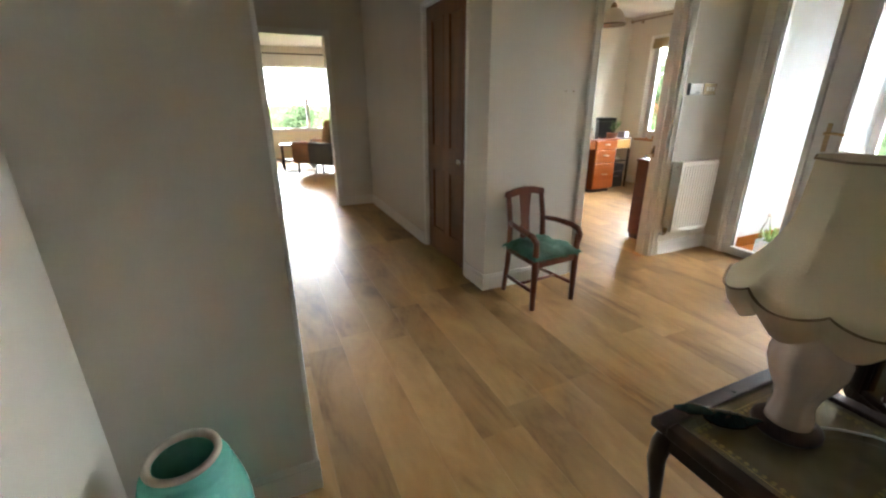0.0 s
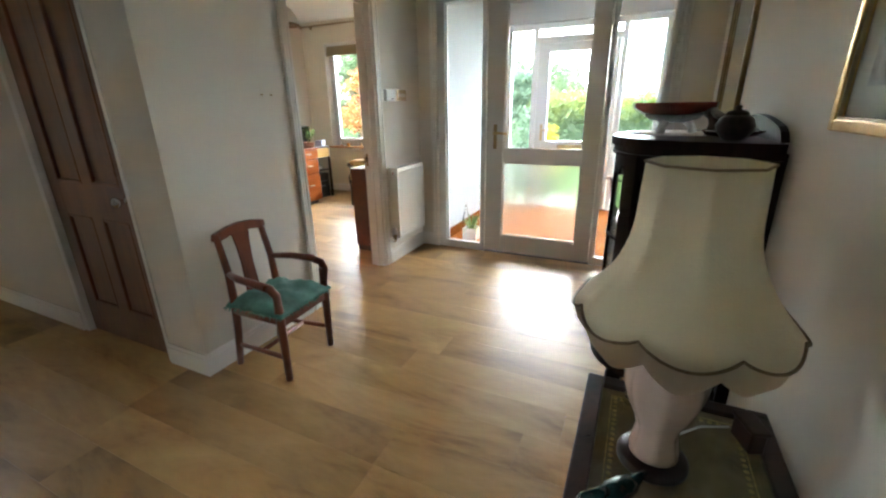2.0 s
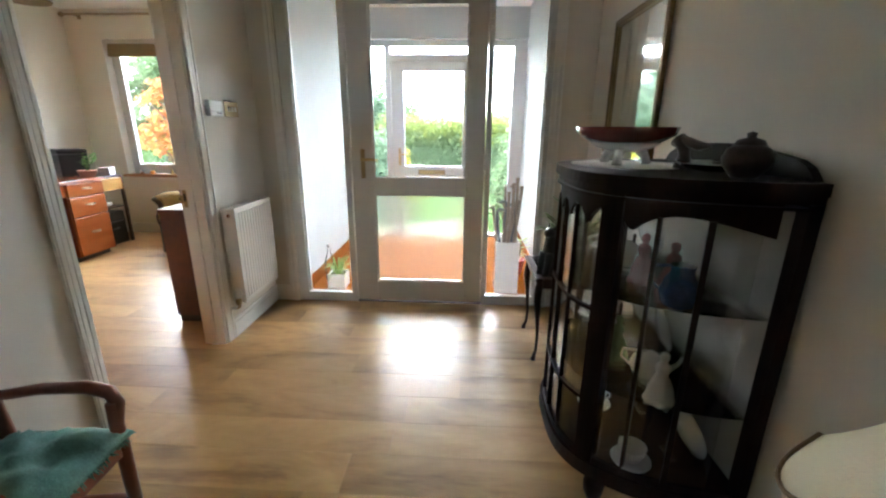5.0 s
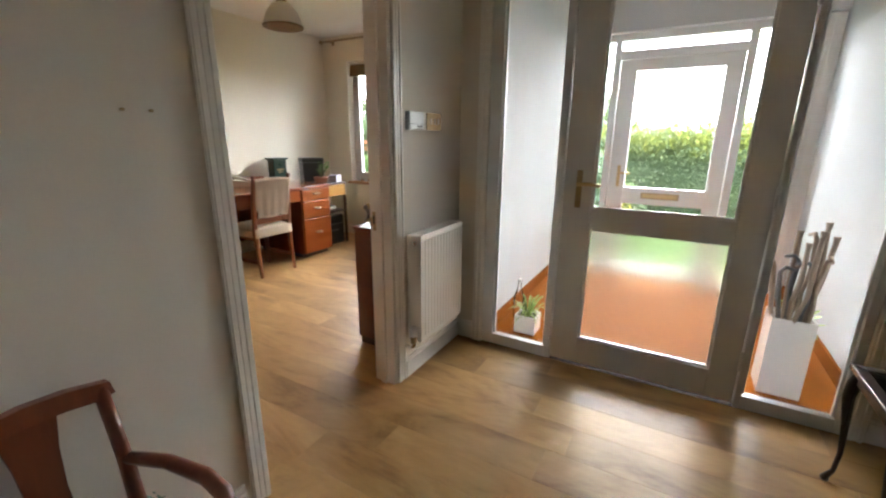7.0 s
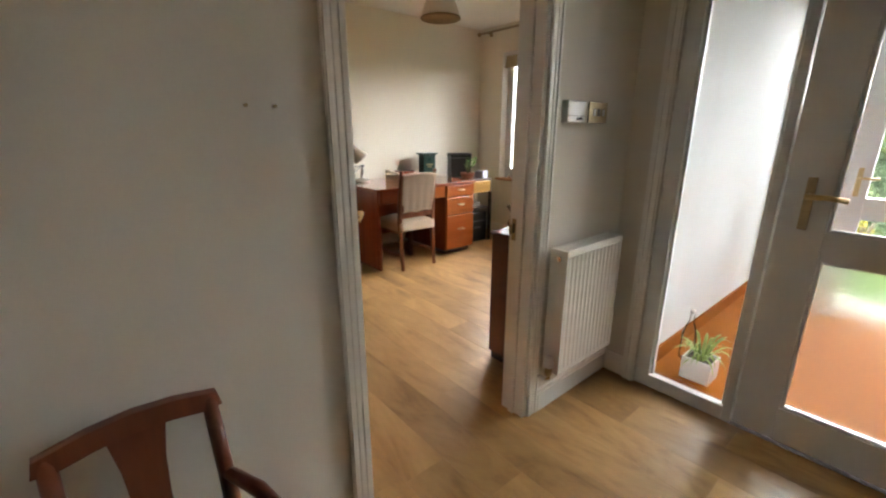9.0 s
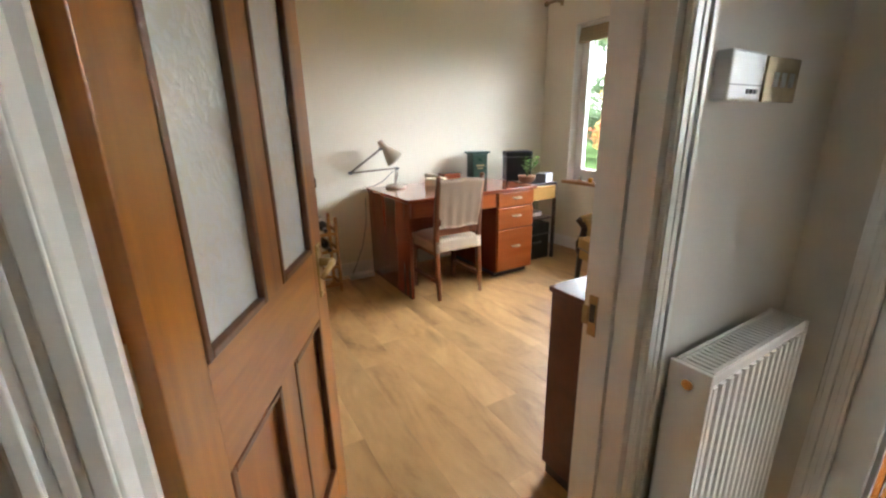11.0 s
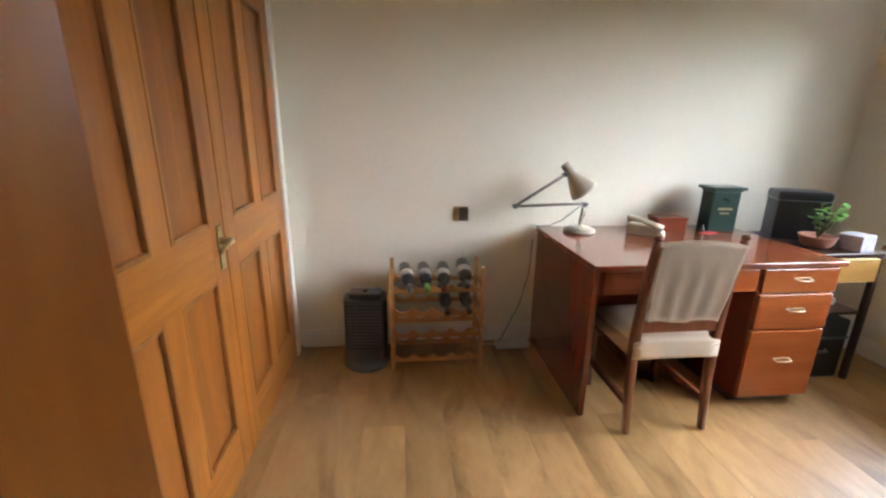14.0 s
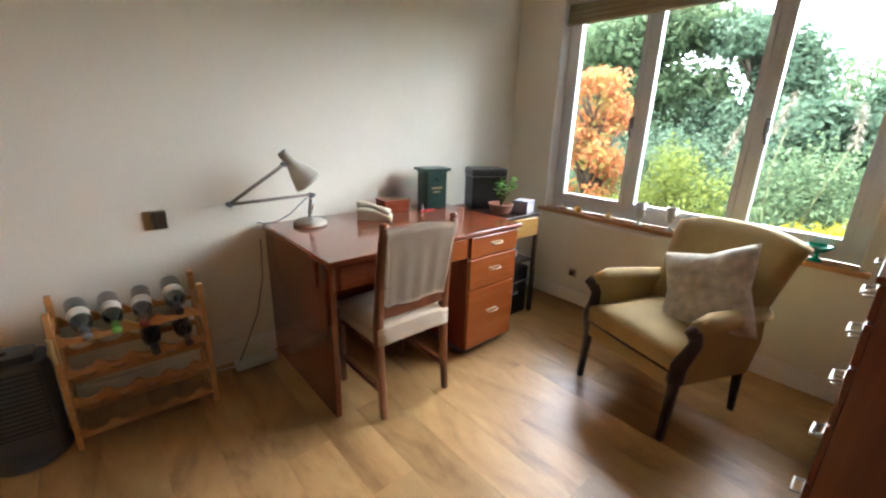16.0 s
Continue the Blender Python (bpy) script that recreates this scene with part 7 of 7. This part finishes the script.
# ---- window sill things ----
def goblet(x, y, h, material, label):
    t = thing("goblet", pose(x, y, WZ0 + 0.016), label, "goblet", "goblets on the sill")
    part("foot", lathe(bmesh.new(), [(0.028, 0), (0.03, 0.004), (0.012, 0.012), (0.008, 0.02), (0.007, h * 0.3)], 20), material, t)
    part("bowl", lathe(bmesh.new(), [(0.008, h * 0.3), (0.024, h * 0.38), (0.029, h * 0.6), (0.035, h), (0.032, h), (0.026, h * 0.6), (0.0, h * 0.42)], 24), material, t)


M_PEWTER = mat("pewter", (0.62, 0.6, 0.55), 0.3, var=0.1, scale=14, metal=0.8)
goblet(5.895, 4.275, 0.15, M_PEWTER, "silver goblet on the window sill")
goblet(5.895, 4.075, 0.15, M_PEWTER, "silver goblet on the window sill")
goblet(5.91, 3.87, 0.11, M_PEWTER, "silver goblet on the window sill")
for y, name, prof, m, lab in ((4.88, "glass_jar", [(0.018, 0), (0.024, 0.01), (0.026, 0.03), (0.014, 0.045), (0.016, 0.05)], M_CHROME, "small pale jar on the window sill"),
                              (4.745, "amber_pot", [(0.022, 0), (0.026, 0.006), (0.026, 0.04), (0.022, 0.044)], mat("amber_glaze", (0.6, 0.28, 0.04), 0.2, var=0.2, scale=12, coat=0.4), "small amber pot on the window sill"),
                              (4.5, "brass_bell", [(0.024, 0), (0.022, 0.012), (0.014, 0.035), (0.006, 0.042), (0.006, 0.06)], M_BRASS, "small brass bell on the window sill")):
    solid(name, lathe(bmesh.new(), prof, 20), m, lab, "ornament", pose(5.905, y, WZ0 + 0.016))
gb = thing("green_glass_bird", pose(5.89, 3.345, WZ0 + 0.016, 0, 0, 30), "turquoise glass dish ornament on the window sill", "ornament")
M_TURQ = mat("turquoise_glass", (0.02, 0.32, 0.24), 0.12, var=0.25, scale=14, coat=0.5)
part("foot", lathe(bmesh.new(), [(0.03, 0), (0.028, 0.01), (0.01, 0.02), (0.01, 0.04)], 20), M_TURQ, gb)
part("dish", lathe(bmesh.new(), [(0.01, 0.04), (0.04, 0.055), (0.06, 0.085), (0.055, 0.085), (0.03, 0.06), (0, 0.05)], 24, wave=lambda a, i: (1 + 0.12 * math.sin(6 * a) * (i > 1), 0)), M_TURQ, gb)
sl = thing("shelf_edge", pose(XF - 0.03, 4.3, WZ0 - 0.05), "narrow white cover strip under the sill", "trim")
tagged(sl, kind="structure")
part("strip", boxes((0.0, 0.03, -0.34, 0.34, 0, 0.02), bev=0.003), M_WHITE, sl)

# blind, curtain rail, pendant
bl = thing("roman_blind", pose(XF + 0.03, 0, 0), "gathered beige roman blind at the window head", "blind")
M_BLIND = mat("beige_blind", (0.34, 0.27, 0.16), 0.85, var=0.08, scale=6, bump=0.4, bscale=220)
for k in range(4):
    part("fold", boxes((0.0 + 0.006 * k, 0.05 - 0.006 * k, WY0 + 0.01, WY1 - 0.01, 2.03 + 0.032 * k, 2.062 + 0.034 * k), bev=0.008), M_BLIND, bl)
part("head_rail", boxes((0.01, 0.045, WY0 + 0.008, WY1 - 0.008, 2.172, 2.192)), M_WHITE, bl)
cr = thing("curtain_rail", pose(XF - 0.09, 0, 2.43), "thin brass curtain pole above the window", "curtain rail")
part("pole", tube(bmesh.new(), [(0, 2.85, 0), (0, 5.33, 0)], 0.012, 12), M_OLDBRASS, cr)
part("finial", blob(bmesh.new(), (0, 5.35, 0), 0.026), M_OLDBRASS, cr)
part("finial", blob(bmesh.new(), (0, 2.83, 0), 0.026), M_OLDBRASS, cr)
for y in (2.95, 5.23):
    part("bracket", boxes((-0.008, 0.09, y - 0.008, y + 0.008, -0.008, 0.008), (0.082, 0.09, y - 0.02, y + 0.02, -0.03, 0.03), bev=0.002), M_OLDBRASS, cr)
pn = thing("pendant_light", pose(3.965, 3.91, -0.03), "glass bell pendant light with a dark rim", "lamp")
part("rose", lathe(bmesh.new(), [(0.05, CEIL + 0.01), (0.05, CEIL + 0.03)], 24), M_UPVC, pn)
part("flex", tube(bmesh.new(), [(0, 0, 2.3), (0, 0, CEIL + 0.01)], 0.004, 6), M_UPVC, pn)
part("holder", lathe(bmesh.new(), [(0.012, 2.32), (0.03, 2.3), (0.035, 2.27), (0.03, 2.26)], 20), M_OLDBRASS, pn)
M_OPAL = milky_glass("opal_glass", (0.95, 0.93, 0.88), 0.25, 20.0, 0.08)
part("shade", lathe(bmesh.new(), [(0.03, 2.27), (0.07, 2.25), (0.11, 2.2), (0.135, 2.13), (0.14, 2.1), (0.136, 2.1), (0.105, 2.2), (0.065, 2.245)], 36), M_OPAL, pn)
part("shade_rim", lathe(bmesh.new(), [(0.139, 2.096), (0.145, 2.1), (0.145, 2.108), (0.139, 2.112)], 36), M_TRIM, pn)

# ---- lounge ----
def wing_chair(m, label, cloth):
    a = thing("lounge_armchair", m, label, "armchair", "lounge armchairs")
    part("seat", boxes((-0.3, 0.3, -0.3, 0.3, 0.18, 0.44), bev=0.05), cloth, a)
    bm = boxes((-0.3, 0.3, 0.2, 0.34, 0.2, 1.0), bev=0.06)
    bmesh.ops.rotate(bm, verts=bm.verts, cent=(0, 0.25, 0.3), matrix=Matrix.Rotation(radians(-10), 3, "X"))
    part("backrest", bm, cloth, a)
    for s in (-1, 1):
        part("arm", boxes((s * 0.36 - 0.07, s * 0.36 + 0.07, -0.3, 0.3, 0.2, 0.6), bev=0.05), cloth, a)
        for y in (-0.25, 0.25):
            part("leg", tube(bmesh.new(), [(s * 0.3, y, 0), (s * 0.29, y, 0.2)], [0.016, 0.025], 6), M_DARK, a)


wing_chair(pose(1.28, 8.55, 0, 0, 0, 235), "tan brown upholstered lounge armchair", mat("tan_leather", (0.24, 0.12, 0.06), 0.9, var=0.15, scale=6, bump=0.4, bscale=200))
wing_chair(pose(1.58, 8.15, 0, 0, 0, 215), "dark brown upholstered lounge armchair", mat("dark_brown_fabric", (0.05, 0.04, 0.035), 0.9, var=0.2, scale=6, bump=0.4, bscale=200))
wing_chair(pose(0.1, 8.3, 0, 0, 0, 90), "dark brown upholstered lounge armchair", mat("umber_fabric", (0.12, 0.06, 0.04), 0.9, var=0.2, scale=6, bump=0.4, bscale=200))
lt = thing("lounge_table", pose(0.95, 9.2, 0), "small dark wooden table in the lounge", "table")
part("tabletop", boxes((-0.3, 0.3, -0.2, 0.2, 0.46, 0.49), bev=0.005), M_DARK, lt)
part("shelf", boxes((-0.26, 0.26, -0.16, 0.16, 0.16, 0.18)), M_DARK, lt)
for x in (-0.27, 0.27):
    for y in (-0.17, 0.17):
        part("leg", boxes((x - 0.018, x + 0.018, y - 0.018, y + 0.018, 0, 0.46)), M_DARK, lt)
cp = thing("curtain_pelmet", pose(0, LY - 0.12, 0), "pale pelmet above the lounge window", "pelmet")
part("board", boxes((-0.1, 3.2, 0.0, 0.12, 2.08, 2.31), bev=0.004), M_WHITE, cp)
part("pole", tube(bmesh.new(), [(-0.2, -0.04, 2.33), (3.3, -0.04, 2.33)], 0.012, 8), M_DARK, cp)


# ---- garden ----
def leaf_cloud(name, parent, lumps, count, size, material, seed, label=""):
    """Many small leaf blades filling uneven lumps: (x, y, z, rx, ry, rz)."""
    r = np.random.default_rng(seed)
    vol = np.array([l[3] * l[4] * l[5] for l in lumps]) ** 0.75
    pick = r.choice(len(lumps), count, p=vol / vol.sum())
    L = np.array(lumps)[pick]
    d = r.normal(size=(count, 3))
    d /= np.linalg.norm(d, axis=1)[:, None]
    rad = r.uniform(0.25, 1.3, count) ** 0.75 * (1 + 0.25 * np.sin(d[:, 0] * 7 + pick) * np.cos(d[:, 2] * 6))
    c = L[:, :3] + d * L[:, 3:] * rad[:, None]
    n = d + r.normal(scale=0.7, size=(count, 3)) + np.array([0, 0, 0.4])
    n /= np.linalg.norm(n, axis=1)[:, None]
    u = np.cross(n, r.normal(size=(count, 3)))
    u /= np.linalg.norm(u, axis=1)[:, None]
    v = np.cross(n, u)
    s = size * r.uniform(0.6, 1.4, count)[:, None]
    verts = np.stack([c - u * s, c + v * s * 0.45 + n * s * 0.15, c + u * s, c - v * s * 0.45 + n * s * 0.15], 1).reshape(-1, 3)
    faces = np.arange(count * 4).reshape(-1, 4)
    me = bpy.data.meshes.new(name)
    me.from_pydata(verts.tolist(), [], faces.tolist())
    me.materials.append(material)
    ob = new(name, me)
    ob.parent = parent
    return tagged(ob, label, kind="stuff")


def leaf_mat(name, dark, light):
    m = bpy.data.materials.new(name)
    m.use_nodes = True
    t = m.node_tree
    b = t.nodes["Principled BSDF"]
    g = t.nodes.new("ShaderNodeNewGeometry")
    rp = t.nodes.new("ShaderNodeValToRGB")
    rp.color_ramp.elements[0].color, rp.color_ramp.elements[1].color = (*dark, 1), (*light, 1)
    t.links.new(g.outputs["Random Per Island"], rp.inputs[0])
    t.links.new(rp.outputs[0], b.inputs["Base Color"])
    b.inputs["Roughness"].default_value = 0.85
    b.inputs["Specular IOR Level"].default_value = 0.15
    tl = t.nodes.new("ShaderNodeBsdfTranslucent")
    t.links.new(rp.outputs[0], tl.inputs["Color"])
    mx = t.nodes.new("ShaderNodeMixShader")
    mx.inputs[0].default_value = 0.35
    t.links.new(b.outputs[0], mx.inputs[1])
    t.links.new(tl.outputs[0], mx.inputs[2])
    t.links.new(mx.outputs[0], t.nodes["Material Output"].inputs[0])
    return m


M_BARK = mat("bark", (0.07, 0.05, 0.035), 0.9, var=0.4, scale=14, bump=0.6, bscale=50)
# leaf tones are paled and greyed: the garden's haze is mixed into them
L_DARK = leaf_mat("dark_green_leaves", (0.045, 0.078, 0.048), (0.12, 0.165, 0.1))
L_MID = leaf_mat("mid_green_leaves", (0.052, 0.085, 0.042), (0.13, 0.17, 0.082))
L_LIGHT = leaf_mat("yellow_green_leaves", (0.075, 0.105, 0.022), (0.2, 0.22, 0.045))
L_YELLOW = leaf_mat("yellow_leaves", (0.15, 0.14, 0.012), (0.3, 0.25, 0.02))
L_ORANGE = leaf_mat("autumn_leaves", (0.36, 0.085, 0.045), (0.2, 0.2, 0.06))
amber = L_ORANGE.node_tree.nodes["Color Ramp"].color_ramp.elements.new(0.55)
amber.color = (0.36, 0.16, 0.05, 1)
GZ = -0.2


def tree(name, x, y, h, spread, mat_l, count, size, seed, label, lumps=9, low=0.3, kind="tree"):
    r = random.Random(seed)
    t = thing(name, pose(x, y, GZ), label, kind)
    bm = tube(bmesh.new(), [(0, 0, 0), (0.03 * h * r.uniform(-1, 1), 0.02 * h, h * 0.3), (0, 0.03 * h * r.uniform(-1, 1), h * 0.62), (0, 0, h * 0.85)], [0.035 * h, 0.026 * h, 0.016 * h, 0.006 * h], 8)
    part("trunk", bm, M_BARK, t)
    rows = []
    for k in range(lumps):
        a, q = r.uniform(0, 6.28), r.uniform(0.15, 0.75) * spread
        z = h * r.uniform(low, 0.92)
        q *= 1.15 - 0.6 * (z / h)
        s = spread * r.uniform(0.2, 0.52) * (9 / lumps) ** 0.35
        rows.append((q * math.cos(a), q * math.sin(a), z, s, s, s * r.uniform(0.6, 0.9)))
        part("limb", tube(bmesh.new(), [(0, 0, max(0.15 * h, z - 0.25 * h)), (q * math.cos(a) * 0.9, q * math.sin(a) * 0.9, z)], [0.014 * h, 0.004 * h], 6), M_BARK, t)
    leaf_cloud("crown", t, rows, count, size, mat_l, seed)
    return t


def garden_from(rows):
    for r in rows:
        tree(*r)


garden_from((
    ("sumac_tree", 9.0, 6.45, 2.5, 0.95, L_ORANGE, 6200, 0.046, 3, "orange and red autumn sumac tree", 60, 0.2),
    ("garden_tree", 14.0, 8.3, 5.0, 2.6, L_MID, 30000, 0.08, 5, "tall light green garden tree", 30, 0.25),
    ("garden_tree", 14.5, 5.9, 4.3, 2.0, L_DARK, 30000, 0.075, 6, "dark green garden tree", 28, 0.2),
    ("garden_tree", 12.5, 4.2, 2.7, 1.5, L_DARK, 20000, 0.065, 7, "dark green garden tree", 24, 0.15),
    ("garden_tree", 17.0, 12.5, 5.5, 3.0, L_MID, 26000, 0.075, 8, "tall light green garden tree", 12, 0.2),
))


def shrub(name, x, y, lumps, mat_l, count, size, seed, label):
    t = thing(name, pose(x, y, GZ), label, "shrub")
    bm = bmesh.new()
    r = random.Random(seed)
    for k in range(7):
        a = r.uniform(0, 6.28)
        tube(bm, [(0.05 * math.cos(a), 0.05 * math.sin(a), 0), (0.3 * math.cos(a), 0.3 * math.sin(a), 0.55)], [0.014, 0.006], 5)
    tagged(part("stem_cluster", bm, M_BARK, t), kind="stuff")
    leaf_cloud("foliage", t, lumps, count, size, mat_l, seed)


shrub("golden_shrub", 8.9, 5.2, [(0, 0.25, 0.45, 0.5, 0.45, 0.42), (0.1, -0.35, 0.6, 0.45, 0.4, 0.4), (0, 0.0, 1.0, 0.35, 0.3, 0.35), (-0.1, 0.7, 0.35, 0.4, 0.35, 0.3)], L_LIGHT, 9000, 0.028, 31, "yellow-green leafy garden shrub")
shrub("green_shrub", 9.3, 3.9, [(0, 0.3, 0.5, 0.6, 0.6, 0.5), (0, -0.6, 0.6, 0.6, 0.6, 0.6), (0.2, 0.9, 0.4, 0.5, 0.5, 0.45), (0.3, 0, 1.0, 0.5, 0.6, 0.4)], L_MID, 10000, 0.032, 32, "mid green garden shrub")
shrub("green_shrub", 10.6, 5.9, [(0, 0.3, 0.8, 0.8, 0.8, 0.8), (0, -0.8, 0.7, 0.8, 0.8, 0.7), (0.2, 1.4, 0.8, 0.8, 0.8, 0.8)], L_DARK, 14000, 0.036, 33, "dark green garden shrub")
shrub("golden_shrub", 7.9, 3.6, [(0, 0, 0.55, 0.35, 0.3, 0.18), (0.1, -0.35, 0.6, 0.3, 0.3, 0.2), (0, 0.3, 0.5, 0.3, 0.25, 0.15)], L_YELLOW, 3600, 0.03, 34, "low yellow flowering garden shrub")
shrub("green_shrub", 8.2, 2.7, [(0, 0, 0.35, 0.4, 0.4, 0.4), (0.2, -0.6, 0.4, 0.4, 0.4, 0.45)], L_MID, 2200, 0.05, 35, "mid green garden shrub")

# pampas grass
pg = thing("pampas_grass", pose(9.0, 4.15, GZ), "pale feathery pampas grass plumes", "grass")
rr = random.Random(17)
bl2, st3 = bmesh.new(), bmesh.new()
for k, (dy, top) in enumerate(((0.1, 1.98), (0.52, 1.7), (-0.55, 1.85))):
    lean = (-0.18, -0.22, 0.05)[k]
    tube(st3, [(0, dy * 0.3, 0), (0, dy * 0.8, top * 0.6), (0, dy + lean * 0.4, top - 0.4)], [0.012, 0.008, 0.006], 5)
    for j in range(190):
        f = rr.random()
        c = Vector((rr.uniform(-0.02, 0.02), dy + lean * (0.4 + 0.6 * (1 - f)) - lean * 0.6, top - 0.42 * f))
        leaf_ring(bl2, c, c + Vector((rr.uniform(-0.05, 0.05), rr.uniform(-0.07, 0.07), -rr.uniform(0.02, 0.1))), 0.01, 0.01, 2)
M_PLUME = mat("pampas_plume", (0.19, 0.165, 0.115), 0.9, var=0.15, scale=12)
tagged(part("stem_cluster", st3, M_STEM, pg), kind="stuff")
tagged(part("plumes", bl2, M_PLUME, pg), kind="stuff")
blades = bmesh.new()
for k in range(150):
    a, L = rr.uniform(0, 6.28), rr.uniform(0.4, 0.95)
    leaf_ring(blades, (0, 0, 0), (math.cos(a) * L, math.sin(a) * L, rr.uniform(0.2, 0.9)), 0.02, 0.25, 6)
tagged(part("blades", blades, L_MID, pg), kind="stuff")

# clipped hedge in front of the porch
hd = thing("hedge", pose(11.4, 0.4, GZ), "broad clipped green hedge along the garden", "hedge")
rr = random.Random(41)
rows = []
for k in range(34):
    y = -5.2 + 10.0 * k / 33
    if y < 2.6:
        rows.append((rr.uniform(-0.1, 0.1), y, 0.45, 0.6, 0.45, 0.5))
        rows.append((rr.uniform(-0.1, 0.1), y, 1.22 + rr.uniform(-0.06, 0.08), 0.55, 0.42, 0.5))
leaf_cloud("foliage", hd, rows, 70000, 0.034, L_MID, 41)
part("core", boxes((-0.22, 0.22, -5.0, 2.3, 0, 1.05)), L_DARK, hd)
leaf_cloud("top_growth", hd, [(x, y, z + 0.22, a, b, c * 0.7) for x, y, z, a, b, c in rows if z > 1], 22000, 0.034, L_LIGHT, 43, "fresh yellow-green top growth")
shrub("green_shrub", 7.6, 2.25, [(0, 0, 0.5, 0.35, 0.25, 0.45), (0.2, 0.1, 1.0, 0.3, 0.22, 0.4)], L_DARK, 1800, 0.05, 36, "dark green garden shrub")
shrub("golden_shrub", 8.0, 1.95, [(0, 0, 0.45, 0.25, 0.2, 0.3), (0.1, 0.1, 0.9, 0.2, 0.16, 0.25)], L_YELLOW, 900, 0.04, 37, "low yellow flowering garden shrub")
shrub("green_shrub", 7.7, 0.25, [(0, 0, 0.5, 0.35, 0.25, 0.45), (0.2, -0.1, 1.0, 0.3, 0.22, 0.4)], L_MID, 1800, 0.05, 38, "mid green garden shrub")

# greenery outside the lounge
for k, (x, y) in enumerate(((-0.5, 25), (2.6, 27), (6.0, 25), (-4.5, 27), (9, 28))):
    shrub("lounge_garden_shrub", x, y, [(0, 0, 0.5, 1.2, 0.8, 0.6), (0.6, 0, 1.0, 0.8, 0.7, 0.5)], L_MID, 1500, 0.11, 50 + k, "green shrub on the lawn behind the lounge")

# far belt of trees that closes the garden
belt = thing("far_woods", pose(21, 10, GZ), "distant pale green belt of garden trees", "woods")
tagged(belt, kind="stuff")
rr = random.Random(61)
rows = []
for k in range(70):
    y = -24 + 40 * rr.random()
    top = 3.6 if y > -6 else 1.9
    rows.append((rr.uniform(-1.5, 2.5), y, rr.uniform(0.4, top) , 1.1, 1.3, 0.9))
leaf_cloud("far_foliage", belt, rows, 60000, 0.1, L_MID, 61)

# ---- boards of the floor ----
def board(w, l):
    bm = bmesh.new()
    prism(bm, [(-w / 2 + 0.0002, -0.012), (w / 2 - 0.0002, -0.012), (w / 2 - 0.0002, -0.0005), (w / 2 - 0.0009, 0), (-w / 2 + 0.0009, 0), (-w / 2 + 0.0002, -0.0005)], "y", -l / 2 + 0.0002, l / 2 - 0.0002)
    return mesh_of("plank", bm, M_OAK)


BW, BL = 0.19, 1.22
plank_mesh = board(BW, BL)
rng = random.Random(4)
far = bmesh.new()
for i in range(42):
    x = -2.0 + BW * (i + 0.5)
    y = -2.6 - rng.random() * BL
    while y < LY + 0.2:
        cy = y + BL / 2
        near = -0.1 < x < 5.95 and -0.3 < cy < 6.0
        porch = x > XP and cy < 2.3
        if x < 5.95 and not porch and near:
            ob = new("plank", plank_mesh)
            ob.parent = floor
            ob.matrix_basis = pose(x, cy, 0)
        elif x < 3.7 and not near:
            box(far, x - BW / 2 + 0.0005, x + BW / 2 - 0.0005, y + 0.0005, y + BL - 0.0005, -0.012, 0)
        y += BL
tagged(part("plank_run", far, M_OAK, floor), kind="stuff")
